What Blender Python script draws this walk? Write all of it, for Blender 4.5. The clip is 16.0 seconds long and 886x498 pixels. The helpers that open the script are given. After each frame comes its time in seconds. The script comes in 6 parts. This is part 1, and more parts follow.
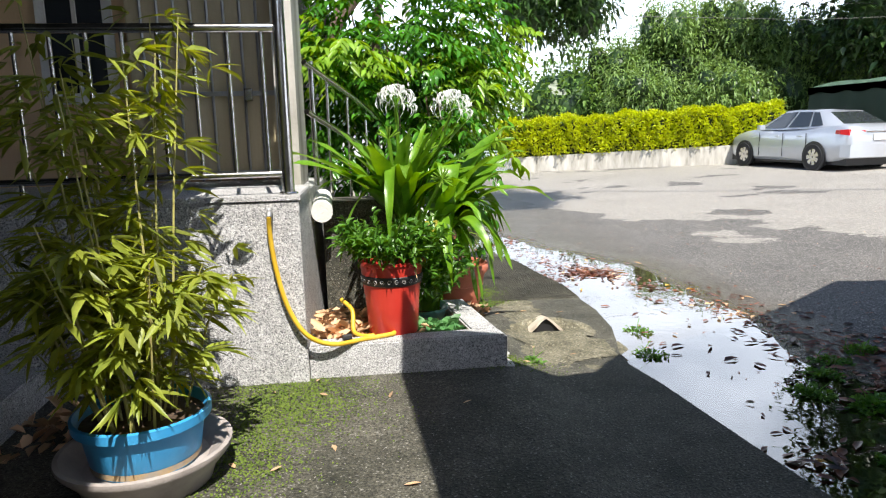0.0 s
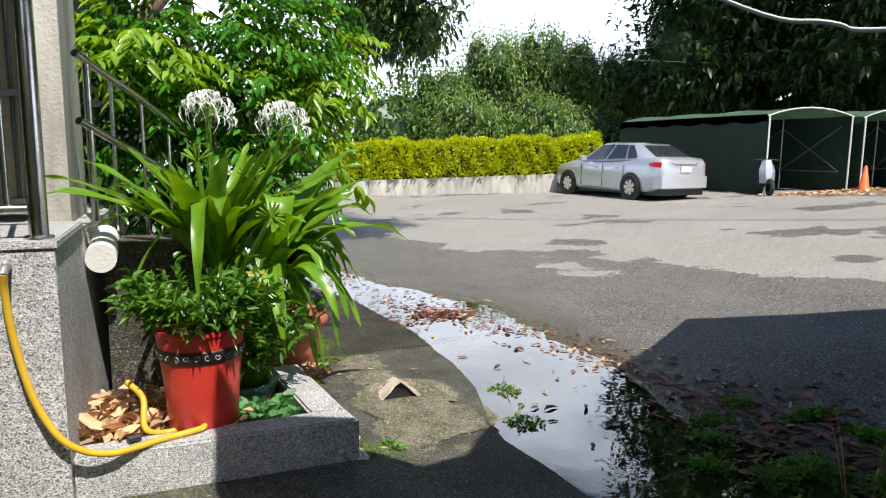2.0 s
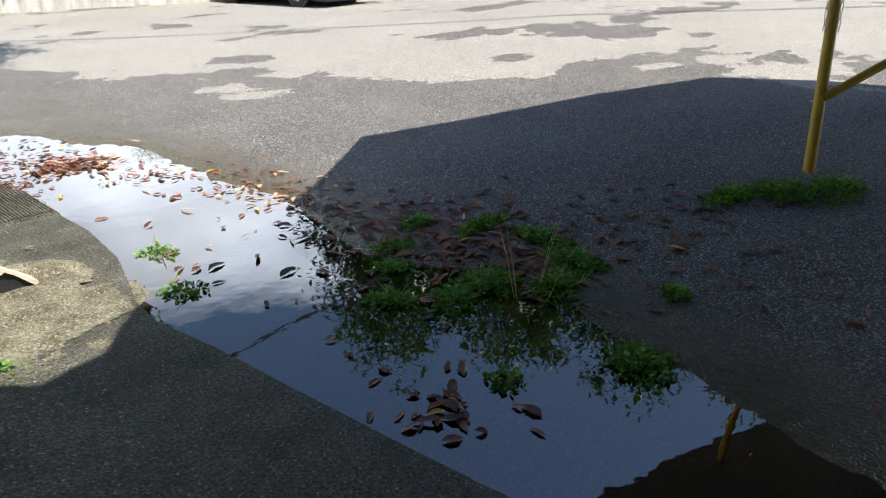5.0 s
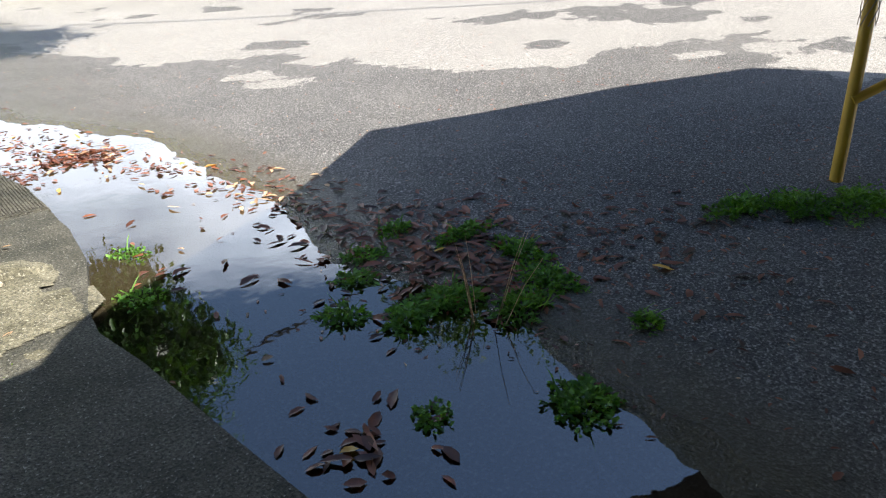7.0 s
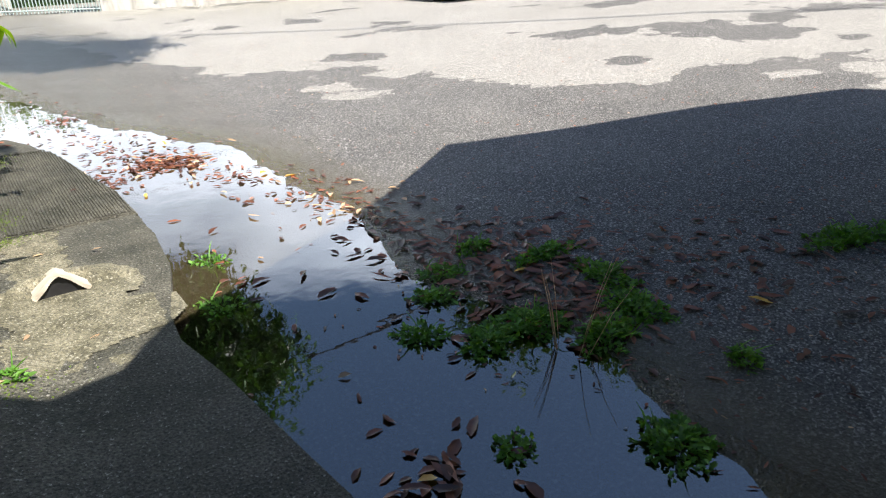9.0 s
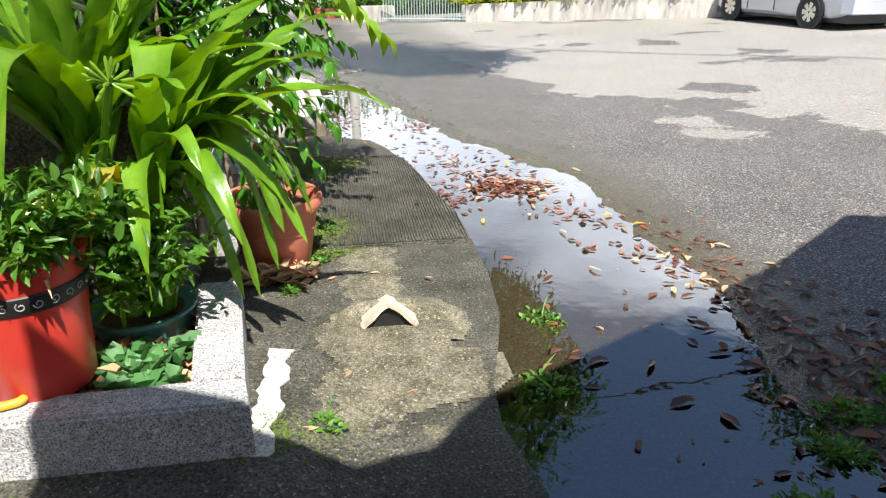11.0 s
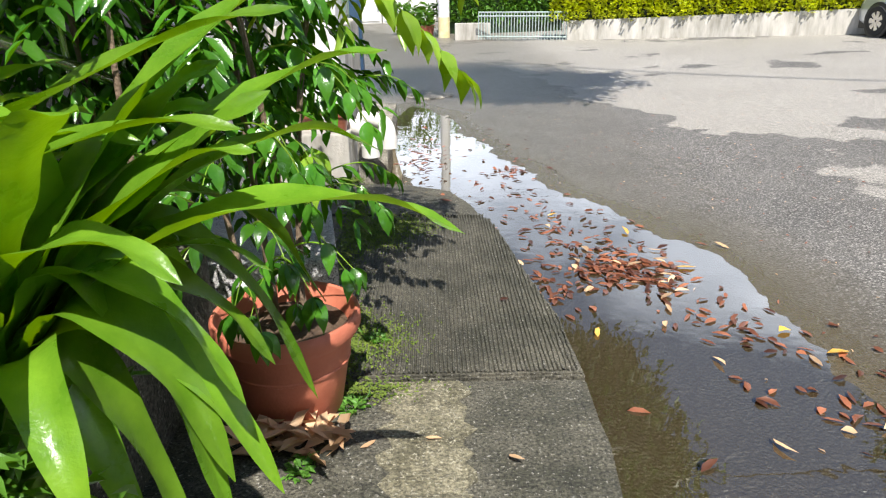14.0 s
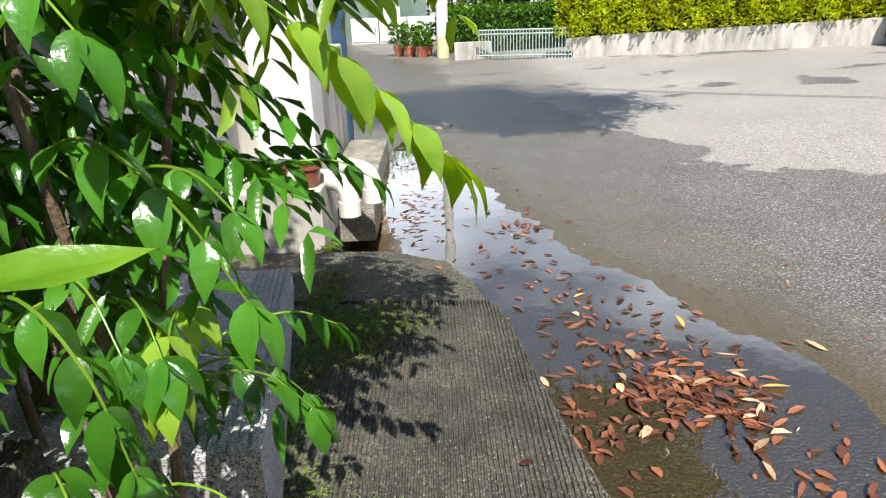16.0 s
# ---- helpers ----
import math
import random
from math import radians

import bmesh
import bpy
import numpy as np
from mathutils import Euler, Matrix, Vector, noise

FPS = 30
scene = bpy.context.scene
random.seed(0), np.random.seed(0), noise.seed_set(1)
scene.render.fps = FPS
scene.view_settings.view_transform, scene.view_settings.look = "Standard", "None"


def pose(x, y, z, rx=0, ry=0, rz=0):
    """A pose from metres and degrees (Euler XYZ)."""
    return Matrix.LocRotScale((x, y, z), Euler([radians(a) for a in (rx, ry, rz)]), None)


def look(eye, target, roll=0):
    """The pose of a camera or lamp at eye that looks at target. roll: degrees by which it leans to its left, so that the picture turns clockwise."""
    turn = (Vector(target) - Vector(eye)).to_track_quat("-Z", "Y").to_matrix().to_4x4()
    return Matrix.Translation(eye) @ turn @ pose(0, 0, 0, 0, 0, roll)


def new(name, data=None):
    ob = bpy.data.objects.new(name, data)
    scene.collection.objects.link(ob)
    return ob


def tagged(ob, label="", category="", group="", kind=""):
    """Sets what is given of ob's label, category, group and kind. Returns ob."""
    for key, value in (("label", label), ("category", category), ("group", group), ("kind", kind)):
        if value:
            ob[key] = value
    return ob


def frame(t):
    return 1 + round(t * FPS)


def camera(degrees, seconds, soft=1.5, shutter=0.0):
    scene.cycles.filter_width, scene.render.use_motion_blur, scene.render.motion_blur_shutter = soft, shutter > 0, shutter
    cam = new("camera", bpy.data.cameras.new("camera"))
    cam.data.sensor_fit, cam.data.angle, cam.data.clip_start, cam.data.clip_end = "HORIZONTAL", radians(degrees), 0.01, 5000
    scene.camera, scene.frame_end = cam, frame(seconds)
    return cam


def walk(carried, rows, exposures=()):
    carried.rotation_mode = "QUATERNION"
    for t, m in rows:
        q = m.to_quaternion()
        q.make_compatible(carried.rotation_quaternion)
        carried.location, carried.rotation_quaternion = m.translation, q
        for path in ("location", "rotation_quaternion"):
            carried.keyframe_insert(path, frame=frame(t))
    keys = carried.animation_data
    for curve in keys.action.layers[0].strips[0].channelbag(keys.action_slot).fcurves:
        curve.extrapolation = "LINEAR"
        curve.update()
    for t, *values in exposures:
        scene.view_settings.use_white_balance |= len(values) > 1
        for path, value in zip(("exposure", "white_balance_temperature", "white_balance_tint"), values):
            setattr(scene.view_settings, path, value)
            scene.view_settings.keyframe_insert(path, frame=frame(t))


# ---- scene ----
cam = camera(66.44, 16.0, soft=1.2)
PATH = [
    (0, (0.000, 0.000, 1.503), (0.220, 1.957, 1.154), -1.43),
    (0.5, (0.028, 0.325, 1.509), (0.271, 2.286, 1.197), -0.43),
    (1, (0.083, 0.519, 1.507), (0.440, 2.461, 1.190), 0.94),
    (1.5, (0.088, 0.738, 1.513), (0.686, 2.631, 1.275), -0.31),
    (2, (0.088, 0.908, 1.513), (0.800, 2.755, 1.224), 0.50),
    (2.5, (0.177, 1.038, 1.496), (0.972, 2.853, 1.225), 0.36),
    (3, (0.259, 1.147, 1.475), (1.268, 2.821, 1.050), 1.15),
    (3.5, (0.311, 1.301, 1.458), (1.571, 2.768, 0.947), 1.57),
    (4, (0.343, 1.377, 1.453), (1.684, 2.710, 0.800), 1.16),
    (4.5, (0.485, 1.456, 1.439), (1.823, 2.754, 0.715), -0.58),
    (4.7, (0.518, 1.411, 1.441), (1.878, 2.654, 0.665), -0.05),
    (6.8, (1.078, 1.139, 1.538), (2.298, 2.465, 0.670), -0.63),
    (7, (1.098, 1.136, 1.536), (2.292, 2.493, 0.681), -0.74),
    (7.5, (1.128, 1.139, 1.531), (2.262, 2.562, 0.700), -1.10),
    (8, (1.143, 1.145, 1.528), (2.242, 2.604, 0.713), -1.03),
    (8.2, (1.150, 1.147, 1.529), (2.242, 2.613, 0.718), -1.01),
    (10.3, (0.961, 1.733, 1.521), (1.758, 3.376, 0.704), -0.35),
    (10.5, (0.968, 1.816, 1.522), (1.597, 3.554, 0.758), -0.97),
    (11, (1.112, 2.023, 1.505), (1.392, 3.847, 0.734), -0.12),
    (11.5, (1.158, 2.206, 1.512), (1.211, 4.077, 0.807), -0.31),
    (12, (1.164, 2.485, 1.494), (1.201, 4.356, 0.789), -0.78),
    (12.5, (1.206, 2.723, 1.488), (1.162, 4.604, 0.810), -0.59),
    (13, (1.282, 2.918, 1.479), (1.159, 4.784, 0.772), -0.28),
    (13.5, (1.283, 3.118, 1.467), (1.183, 4.984, 0.753), -0.50),
    (14, (1.268, 3.364, 1.463), (1.291, 5.226, 0.734), -0.86),
    (14.5, (1.348, 3.674, 1.458), (1.328, 5.574, 0.833), 0.81),
    (15, (1.381, 3.919, 1.450), (1.327, 5.811, 0.802), 0.24),
    (15.5, (1.366, 4.247, 1.447), (1.432, 6.124, 0.760), -1.44),
    (16, (1.346, 4.498, 1.469), (1.354, 6.377, 0.783), -2.28),
]
walk(cam, [(t, look(e, q, roll)) for t, e, q, roll in PATH], [(0, 0.8), (0.7, 0.62), (1.5, 0.42), (2.5, 0.46), (3.0, 0.6), (3.5, 0.66), (4.5, 0.78), (7, 1.12), (8.2, 1.08), (10.5, 0.95), (12, 0.82), (16, 0.72)])

# ---- daylight ----
SUN = Vector((0.113, -0.65, 1.0)).normalized()
world = bpy.data.worlds.new("sky")
scene.world = world
world.use_nodes = True
wn, wl = world.node_tree.nodes, world.node_tree.links
sky = wn.new("ShaderNodeTexSky")
sky.sky_type = 'NISHITA'
sky.sun_disc = False
sky.sun_elevation = math.asin(SUN.z)
sky.sun_rotation = math.atan2(SUN.x, SUN.y)
sky.air_density, sky.dust_density, sky.ozone_density = 1.0, 0.8, 2.5
# thin broken cloud, over the whole sky
tc = wn.new("ShaderNodeTexCoord")
cmap = wn.new("ShaderNodeMapping")
cmap.inputs["Scale"].default_value = (1, 1, 2.5)
cn = wn.new("ShaderNodeTexNoise")
cn.inputs["Scale"].default_value, cn.inputs["Detail"].default_value, cn.inputs["Roughness"].default_value = 1.6, 7, 0.55
cr = wn.new("ShaderNodeMapRange")
cr.inputs["From Min"].default_value, cr.inputs["From Max"].default_value = 0.02, 0.34
cmix = wn.new("ShaderNodeMix")
cmix.data_type = 'RGBA'
cmix.inputs[7].default_value = (18.5, 20, 22.5, 1)
bg = wn["Background"]
wl.new(tc.outputs["Generated"], cmap.inputs["Vector"])
wl.new(cmap.outputs["Vector"], cn.inputs["Vector"])
# cloud thickens towards the horizon, as seen through more of the layer
sepd = wn.new("ShaderNodeSeparateXYZ")
wl.new(tc.outputs["Generated"], sepd.inputs[0])
thick = wn.new("ShaderNodeMapRange")
thick.inputs["From Min"].default_value, thick.inputs["From Max"].default_value = 0.3, 0.72
thick.inputs["To Min"].default_value, thick.inputs["To Max"].default_value = -0.36, -0.8
wl.new(sepd.outputs["Z"], thick.inputs["Value"])
csum = wn.new("ShaderNodeMath")
wl.new(cn.outputs["Fac"], csum.inputs[0])
wl.new(thick.outputs["Result"], csum.inputs[1])
wl.new(csum.outputs[0], cr.inputs["Value"])
wl.new(cr.outputs["Result"], cmix.inputs["Factor"])
wl.new(sky.outputs["Color"], cmix.inputs[6])
wl.new(cmix.outputs[2], bg.inputs["Color"])
bg.inputs["Strength"].default_value = 0.1
sun = new("sun", bpy.data.lights.new("sun", 'SUN'))
sun.data.energy, sun.data.angle, sun.data.color = 5.0, radians(0.55), (1.0, 0.955, 0.88)
sun.matrix_basis = look(SUN * 60, (0, 0, 0))

# ---- materials ----
def grained(n, l, geo, col, amount):
    """Grit: the colour varies from grain to grain."""
    g = n.new("ShaderNodeTexNoise")
    g.inputs["Scale"].default_value, g.inputs["Detail"].default_value, g.inputs["Roughness"].default_value = 85, 3, 0.75
    l.new(geo.outputs["Position"], g.inputs["Vector"])
    gr = n.new("ShaderNodeMapRange")
    gr.inputs["From Min"].default_value, gr.inputs["From Max"].default_value = 0.36, 0.66
    gr.inputs["To Min"].default_value, gr.inputs["To Max"].default_value = 1 - amount, 1 + amount
    l.new(g.outputs["Fac"], gr.inputs["Value"])
    hs = n.new("ShaderNodeHueSaturation")
    l.new(gr.outputs["Result"], hs.inputs["Value"])
    l.new(col, hs.inputs["Color"])
    g2 = n.new("ShaderNodeTexNoise")
    g2.inputs["Scale"].default_value, g2.inputs["Detail"].default_value, g2.inputs["Roughness"].default_value = 24, 4, 0.7
    l.new(geo.outputs["Position"], g2.inputs["Vector"])
    r2 = n.new("ShaderNodeMapRange")
    r2.inputs["From Min"].default_value, r2.inputs["From Max"].default_value = 0.36, 0.64
    r2.inputs["To Min"].default_value, r2.inputs["To Max"].default_value = 1 - amount * 0.26, 1 + amount * 0.26
    l.new(g2.outputs["Fac"], r2.inputs["Value"])
    h2 = n.new("ShaderNodeHueSaturation")
    l.new(r2.outputs["Result"], h2.inputs["Value"])
    l.new(hs.outputs["Color"], h2.inputs["Color"])
    return h2.outputs["Color"]


def mat(name, c1, c2, scale=6.0, rough=0.7, bump=0.2, bscale=80.0, metal=0.0, c3=None, fleck=0.0, vary=0.0, rvar=0.12, coat=0.0, spec=0.5, streak=None, grain=0.0):
    """A surface of two mixed colours at a large scale, flecked with a third at a small one, with relief."""
    m = bpy.data.materials.new(name)
    m.use_nodes = True
    n, l = m.node_tree.nodes, m.node_tree.links
    b = n["Principled BSDF"]
    geo = n.new("ShaderNodeNewGeometry")
    vec = geo.outputs["Position"]
    if streak:
        mp = n.new("ShaderNodeMapping")
        mp.inputs["Scale"].default_value = streak
        l.new(vec, mp.inputs["Vector"])
        vec = mp.outputs["Vector"]
    big = n.new("ShaderNodeTexNoise")
    big.inputs["Scale"].default_value, big.inputs["Detail"].default_value, big.inputs["Roughness"].default_value = scale, 6, 0.6
    fine = n.new("ShaderNodeTexNoise")
    fine.inputs["Scale"].default_value, fine.inputs["Detail"].default_value = bscale, 3
    l.new(vec, big.inputs["Vector"])
    l.new(geo.outputs["Position"], fine.inputs["Vector"])
    r = n.new("ShaderNodeMapRange")
    r.inputs["From Min"].default_value, r.inputs["From Max"].default_value = 0.32, 0.68
    l.new(big.outputs["Fac"], r.inputs["Value"])
    mx = n.new("ShaderNodeMix")
    mx.data_type = 'RGBA'
    mx.inputs[6].default_value, mx.inputs[7].default_value = (*c1, 1), (*c2, 1)
    l.new(r.outputs["Result"], mx.inputs["Factor"])
    col = mx.outputs[2]
    if c3:
        r2 = n.new("ShaderNodeMapRange")
        r2.inputs["From Min"].default_value, r2.inputs["From Max"].default_value = 0.62 - fleck, 0.66 - fleck
        l.new(fine.outputs["Fac"], r2.inputs["Value"])
        m2 = n.new("ShaderNodeMix")
        m2.data_type = 'RGBA'
        m2.inputs[7].default_value = (*c3, 1)
        l.new(col, m2.inputs[6])
        l.new(r2.outputs["Result"], m2.inputs["Factor"])
        col = m2.outputs[2]
    if vary:
        info = n.new("ShaderNodeObjectInfo")
        add = n.new("ShaderNodeMath")
        l.new(info.outputs["Random"], add.inputs[0])
        l.new(geo.outputs["Random Per Island"], add.inputs[1])
        fr = n.new("ShaderNodeMath")
        fr.operation = 'FRACT'
        l.new(add.outputs[0], fr.inputs[0])
        vr = n.new("ShaderNodeMapRange")
        vr.inputs["To Min"].default_value, vr.inputs["To Max"].default_value = 1 - vary, 1 + vary
        l.new(fr.outputs[0], vr.inputs["Value"])
        hs = n.new("ShaderNodeHueSaturation")
        l.new(vr.outputs["Result"], hs.inputs["Value"])
        l.new(col, hs.inputs["Color"])
        col = hs.outputs["Color"]
    if grain:
        col = grained(n, l, geo, col, grain)
    l.new(col, b.inputs["Base Color"])
    rr = n.new("ShaderNodeMapRange")
    rr.inputs["To Min"].default_value, rr.inputs["To Max"].default_value = max(0.02, rough - rvar), min(1, rough + rvar)
    l.new(big.outputs["Fac"], rr.inputs["Value"])
    l.new(rr.outputs["Result"], b.inputs["Roughness"])
    b.inputs["Metallic"].default_value = metal
    b.inputs["Coat Weight"].default_value = coat
    b.inputs["Specular IOR Level"].default_value = spec
    if bump:
        bp = n.new("ShaderNodeBump")
        bp.inputs["Strength"].default_value, bp.inputs["Distance"].default_value = bump, 0.01
        l.new(fine.outputs["Fac"], bp.inputs["Height"])
        l.new(bp.outputs["Normal"], b.inputs["Normal"])
    return m


def leaf_mat(name, c1, c2, rough=0.4, through_light=0.35, vary=0.3, spec=0.5, vein=False):
    """Foliage: colour by leaf, some light passes through the blade."""
    m = mat(name, c1, c2, 9.0, rough, 0.12, 130.0, vary=vary, spec=spec)
    n, l = m.node_tree.nodes, m.node_tree.links
    b = n["Principled BSDF"]
    out = n["Material Output"]
    tr = n.new("ShaderNodeBsdfTranslucent")
    src = b.inputs["Base Color"].links[0].from_socket
    hs = n.new("ShaderNodeHueSaturation")
    hs.inputs["Hue"].default_value, hs.inputs["Saturation"].default_value, hs.inputs["Value"].default_value = 0.48, 1.15, 1.7
    l.new(src, hs.inputs["Color"])
    l.new(hs.outputs["Color"], tr.inputs["Color"])
    mx = n.new("ShaderNodeMixShader")
    mx.inputs[0].default_value = through_light
    l.new(b.outputs[0], mx.inputs[1])
    l.new(tr.outputs[0], mx.inputs[2])
    l.new(mx.outputs[0], out.inputs["Surface"])
    return m


def glass_mat(name, tint=(0.03, 0.035, 0.04), rough=0.03):
    m = bpy.data.materials.new(name)
    m.use_nodes = True
    b = m.node_tree.nodes["Principled BSDF"]
    b.inputs["Base Color"].default_value = (*tint, 1)
    b.inputs["Roughness"].default_value = rough
    b.inputs["Coat Weight"].default_value = 1.0
    b.inputs["Coat Roughness"].default_value = 0.02
    return m


SCRAP = (4.7, 8.3)


def ground_mat():
    """Worn asphalt with pale cement-covered areas, wet by the puddle and littered with grit."""
    m = mat("asphalt", (0.075, 0.071, 0.067), (0.128, 0.12, 0.11), 1.1, 0.7, 1.0, 70.0, c3=(0.27, 0.255, 0.235), fleck=0.075)
    n, l = m.node_tree.nodes, m.node_tree.links
    b = n["Principled BSDF"]
    geo = [x for x in n if x.type == 'NEW_GEOMETRY'][0]
    col = b.inputs["Base Color"].links[0].from_socket
    sep = n.new("ShaderNodeSeparateXYZ")
    l.new(geo.outputs["Position"], sep.inputs[0])

    def mth(op, a, v):
        q = n.new("ShaderNodeMath")
        q.operation = op
        for i, w in enumerate((a, v)):
            if isinstance(w, (int, float)):
                q.inputs[i].default_value = w
            else:
                l.new(w, q.inputs[i])
        return q.outputs[0]
    # how far beyond the edge of the cement-covered yard
    d = mth('ADD', mth('MULTIPLY', sep.outputs["X"], 0.8), mth('MULTIPLY', sep.outputs["Y"], 0.6))
    stretch = n.new("ShaderNodeMapping")
    stretch.inputs["Scale"].default_value = (0.75, 0.9, 1)
    stretch.inputs["Rotation"].default_value = (0, 0, 0.75)
    l.new(geo.outputs["Position"], stretch.inputs["Vector"])
    wob = n.new("ShaderNodeTexNoise")
    wob.inputs["Scale"].default_value, wob.inputs["Detail"].default_value, wob.inputs["Roughness"].default_value = 0.62, 5, 0.5
    l.new(stretch.outputs["Vector"], wob.inputs["Vector"])
    d = mth('SUBTRACT', d, mth('MULTIPLY', mth('MAXIMUM', mth('SUBTRACT', 4.2, sep.outputs["X"]), 0.0), 1.5))
    s = mth('ADD', mth('SUBTRACT', d, 9.2), mth('MULTIPLY', mth('SUBTRACT', wob.outputs["Fac"], 0.5), 9.0))
    rag = n.new("ShaderNodeTexNoise")
    rag.inputs["Scale"].default_value, rag.inputs["Detail"].default_value, rag.inputs["Roughness"].default_value = 2.3, 6, 0.62
    l.new(stretch.outputs["Vector"], rag.inputs["Vector"])
    s = mth('ADD', s, mth('MULTIPLY', mth('SUBTRACT', rag.outputs["Fac"], 0.5), 3.2))
    # a worn scrap of cement lying on its own before the edge
    du, dv = mth('DIVIDE', mth('SUBTRACT', sep.outputs["X"], SCRAP[0]), 0.42), mth('DIVIDE', mth('SUBTRACT', sep.outputs["Y"], SCRAP[1]), 1.15)
    scrap = mth('SUBTRACT', 0.7, mth('SQRT', mth('ADD', mth('MULTIPLY', du, du), mth('MULTIPLY', dv, dv)), 0.0))
    s = mth('MAXIMUM', s, mth('ADD', scrap, mth('MULTIPLY', mth('SUBTRACT', rag.outputs["Fac"], 0.52), 3.5)))
    clampd = n.new("ShaderNodeMapRange")
    clampd.inputs["From Min"].default_value, clampd.inputs["From Max"].default_value = 0.0, 0.12
    l.new(s, clampd.inputs["Value"])
    # dark patches left inside the pale area
    pn = n.new("ShaderNodeTexNoise")
    pn.inputs["Scale"].default_value, pn.inputs["Detail"].default_value = 0.55, 4
    l.new(geo.outputs["Position"], pn.inputs["Vector"])
    hole = n.new("ShaderNodeMapRange")
    hole.inputs["From Min"].default_value, hole.inputs["From Max"].default_value = 0.385, 0.4
    l.new(mth('ADD', pn.outputs["Fac"], mth('MULTIPLY', mth('SUBTRACT', rag.outputs["Fac"], 0.5), 0.3)), hole.inputs["Value"])
    k = mth('MULTIPLY', clampd.outputs["Result"], hole.outputs["Result"])
    cem = n.new("ShaderNodeMix")
    cem.data_type = 'RGBA'
    cem.inputs[6].default_value, cem.inputs[7].default_value = (0.245, 0.228, 0.202, 1), (0.36, 0.338, 0.306, 1)
    l.new(wob.outputs["Fac"], cem.inputs["Factor"])
    mx = n.new("ShaderNodeMix")
    mx.data_type = 'RGBA'
    l.new(k, mx.inputs["Factor"])
    l.new(col, mx.inputs[6])
    l.new(cem.outputs[2], mx.inputs[7])
    # damp where the ground lies low
    wet = n.new("ShaderNodeMapRange")
    wet.inputs["From Min"].default_value, wet.inputs["From Max"].default_value = -0.014, -0.046
    l.new(sep.outputs["Z"], wet.inputs["Value"])
    dk = n.new("ShaderNodeMix")
    dk.data_type = 'RGBA'
    dk.inputs[7].default_value = (0.075, 0.058, 0.028, 1)
    l.new(mth('MULTIPLY', wet.outputs["Result"], 0.88), dk.inputs["Factor"])
    l.new(grained(n, l, geo, mx.outputs[2], 0.75), dk.inputs[6])
    l.new(dk.outputs[2], b.inputs["Base Color"])
    rg = mth('SUBTRACT', 0.72, mth('MULTIPLY', wet.outputs["Result"], 0.5))
    l.new(rg, b.inputs["Roughness"])
    return m


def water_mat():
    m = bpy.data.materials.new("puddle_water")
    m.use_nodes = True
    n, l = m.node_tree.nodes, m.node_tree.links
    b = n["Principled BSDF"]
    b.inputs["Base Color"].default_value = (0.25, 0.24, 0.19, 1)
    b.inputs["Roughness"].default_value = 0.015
    # set well above real water to strengthen the mirrored sky
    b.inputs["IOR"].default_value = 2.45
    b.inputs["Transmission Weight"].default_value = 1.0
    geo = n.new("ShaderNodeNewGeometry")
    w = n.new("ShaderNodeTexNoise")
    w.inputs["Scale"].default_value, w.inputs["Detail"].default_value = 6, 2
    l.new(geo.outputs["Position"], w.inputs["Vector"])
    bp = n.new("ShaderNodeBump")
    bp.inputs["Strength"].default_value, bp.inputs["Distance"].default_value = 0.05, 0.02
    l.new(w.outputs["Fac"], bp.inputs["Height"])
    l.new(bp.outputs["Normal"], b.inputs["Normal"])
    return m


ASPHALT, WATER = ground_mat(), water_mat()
CONC = mat("weathered_concrete", (0.11, 0.1, 0.08), (0.36, 0.335, 0.28), 5.5, 0.85, 1.0, 90, c3=(0.42, 0.39, 0.33), fleck=0.03, grain=0.7)
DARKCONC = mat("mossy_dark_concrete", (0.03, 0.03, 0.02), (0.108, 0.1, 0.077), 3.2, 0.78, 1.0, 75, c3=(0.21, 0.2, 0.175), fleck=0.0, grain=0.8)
GRANITE = mat("washed_grey_stone", (0.46, 0.45, 0.445), (0.58, 0.57, 0.565), 3.0, 0.8, 0.8, 150, c3=(0.17, 0.17, 0.175), fleck=0.07, grain=0.35)
WHITEP = mat("stained_white_paint", (0.62, 0.6, 0.55), (0.78, 0.77, 0.74), 2.5, 0.7, 0.3, 60, streak=(1, 1, 0.25))
WALLPAINT = mat("streaked_whitewash", (0.24, 0.225, 0.19), (0.58, 0.55, 0.5), 2.6, 0.8, 0.5, 60, streak=(1.6, 1.6, 0.35))
OCHRE = mat("ochre_house_paint", (0.62, 0.42, 0.24), (0.68, 0.47, 0.28), 2.0, 0.75, 0.25, 60)
STEEL = mat("stainless_steel", (0.55, 0.54, 0.53), (0.66, 0.65, 0.64), 8.0, 0.22, 0.05, 90, metal=1.0, rvar=0.08)
DARKSTEEL = mat("dull_grey_steel", (0.3, 0.3, 0.3), (0.42, 0.42, 0.41), 8.0, 0.4, 0.1, 90, metal=0.8)
REDPOT = mat("red_plastic", (0.52, 0.035, 0.025), (0.6, 0.055, 0.035), 5.0, 0.32, 0.06, 60)
BROWNPOT = mat("brown_glaze", (0.16, 0.055, 0.03), (0.26, 0.09, 0.05), 9.0, 0.3, 0.1, 70)
TERRA = mat("terracotta", (0.47, 0.135, 0.08), (0.58, 0.19, 0.115), 7.0, 0.55, 0.15, 70)
BLACK = mat("black_paint", (0.012, 0.012, 0.013), (0.025, 0.024, 0.024), 12, 0.5, 0.1, 80)
BLUE = mat("blue_plastic", (0.035, 0.28, 0.58), (0.06, 0.34, 0.64), 6, 0.4, 0.08, 60)
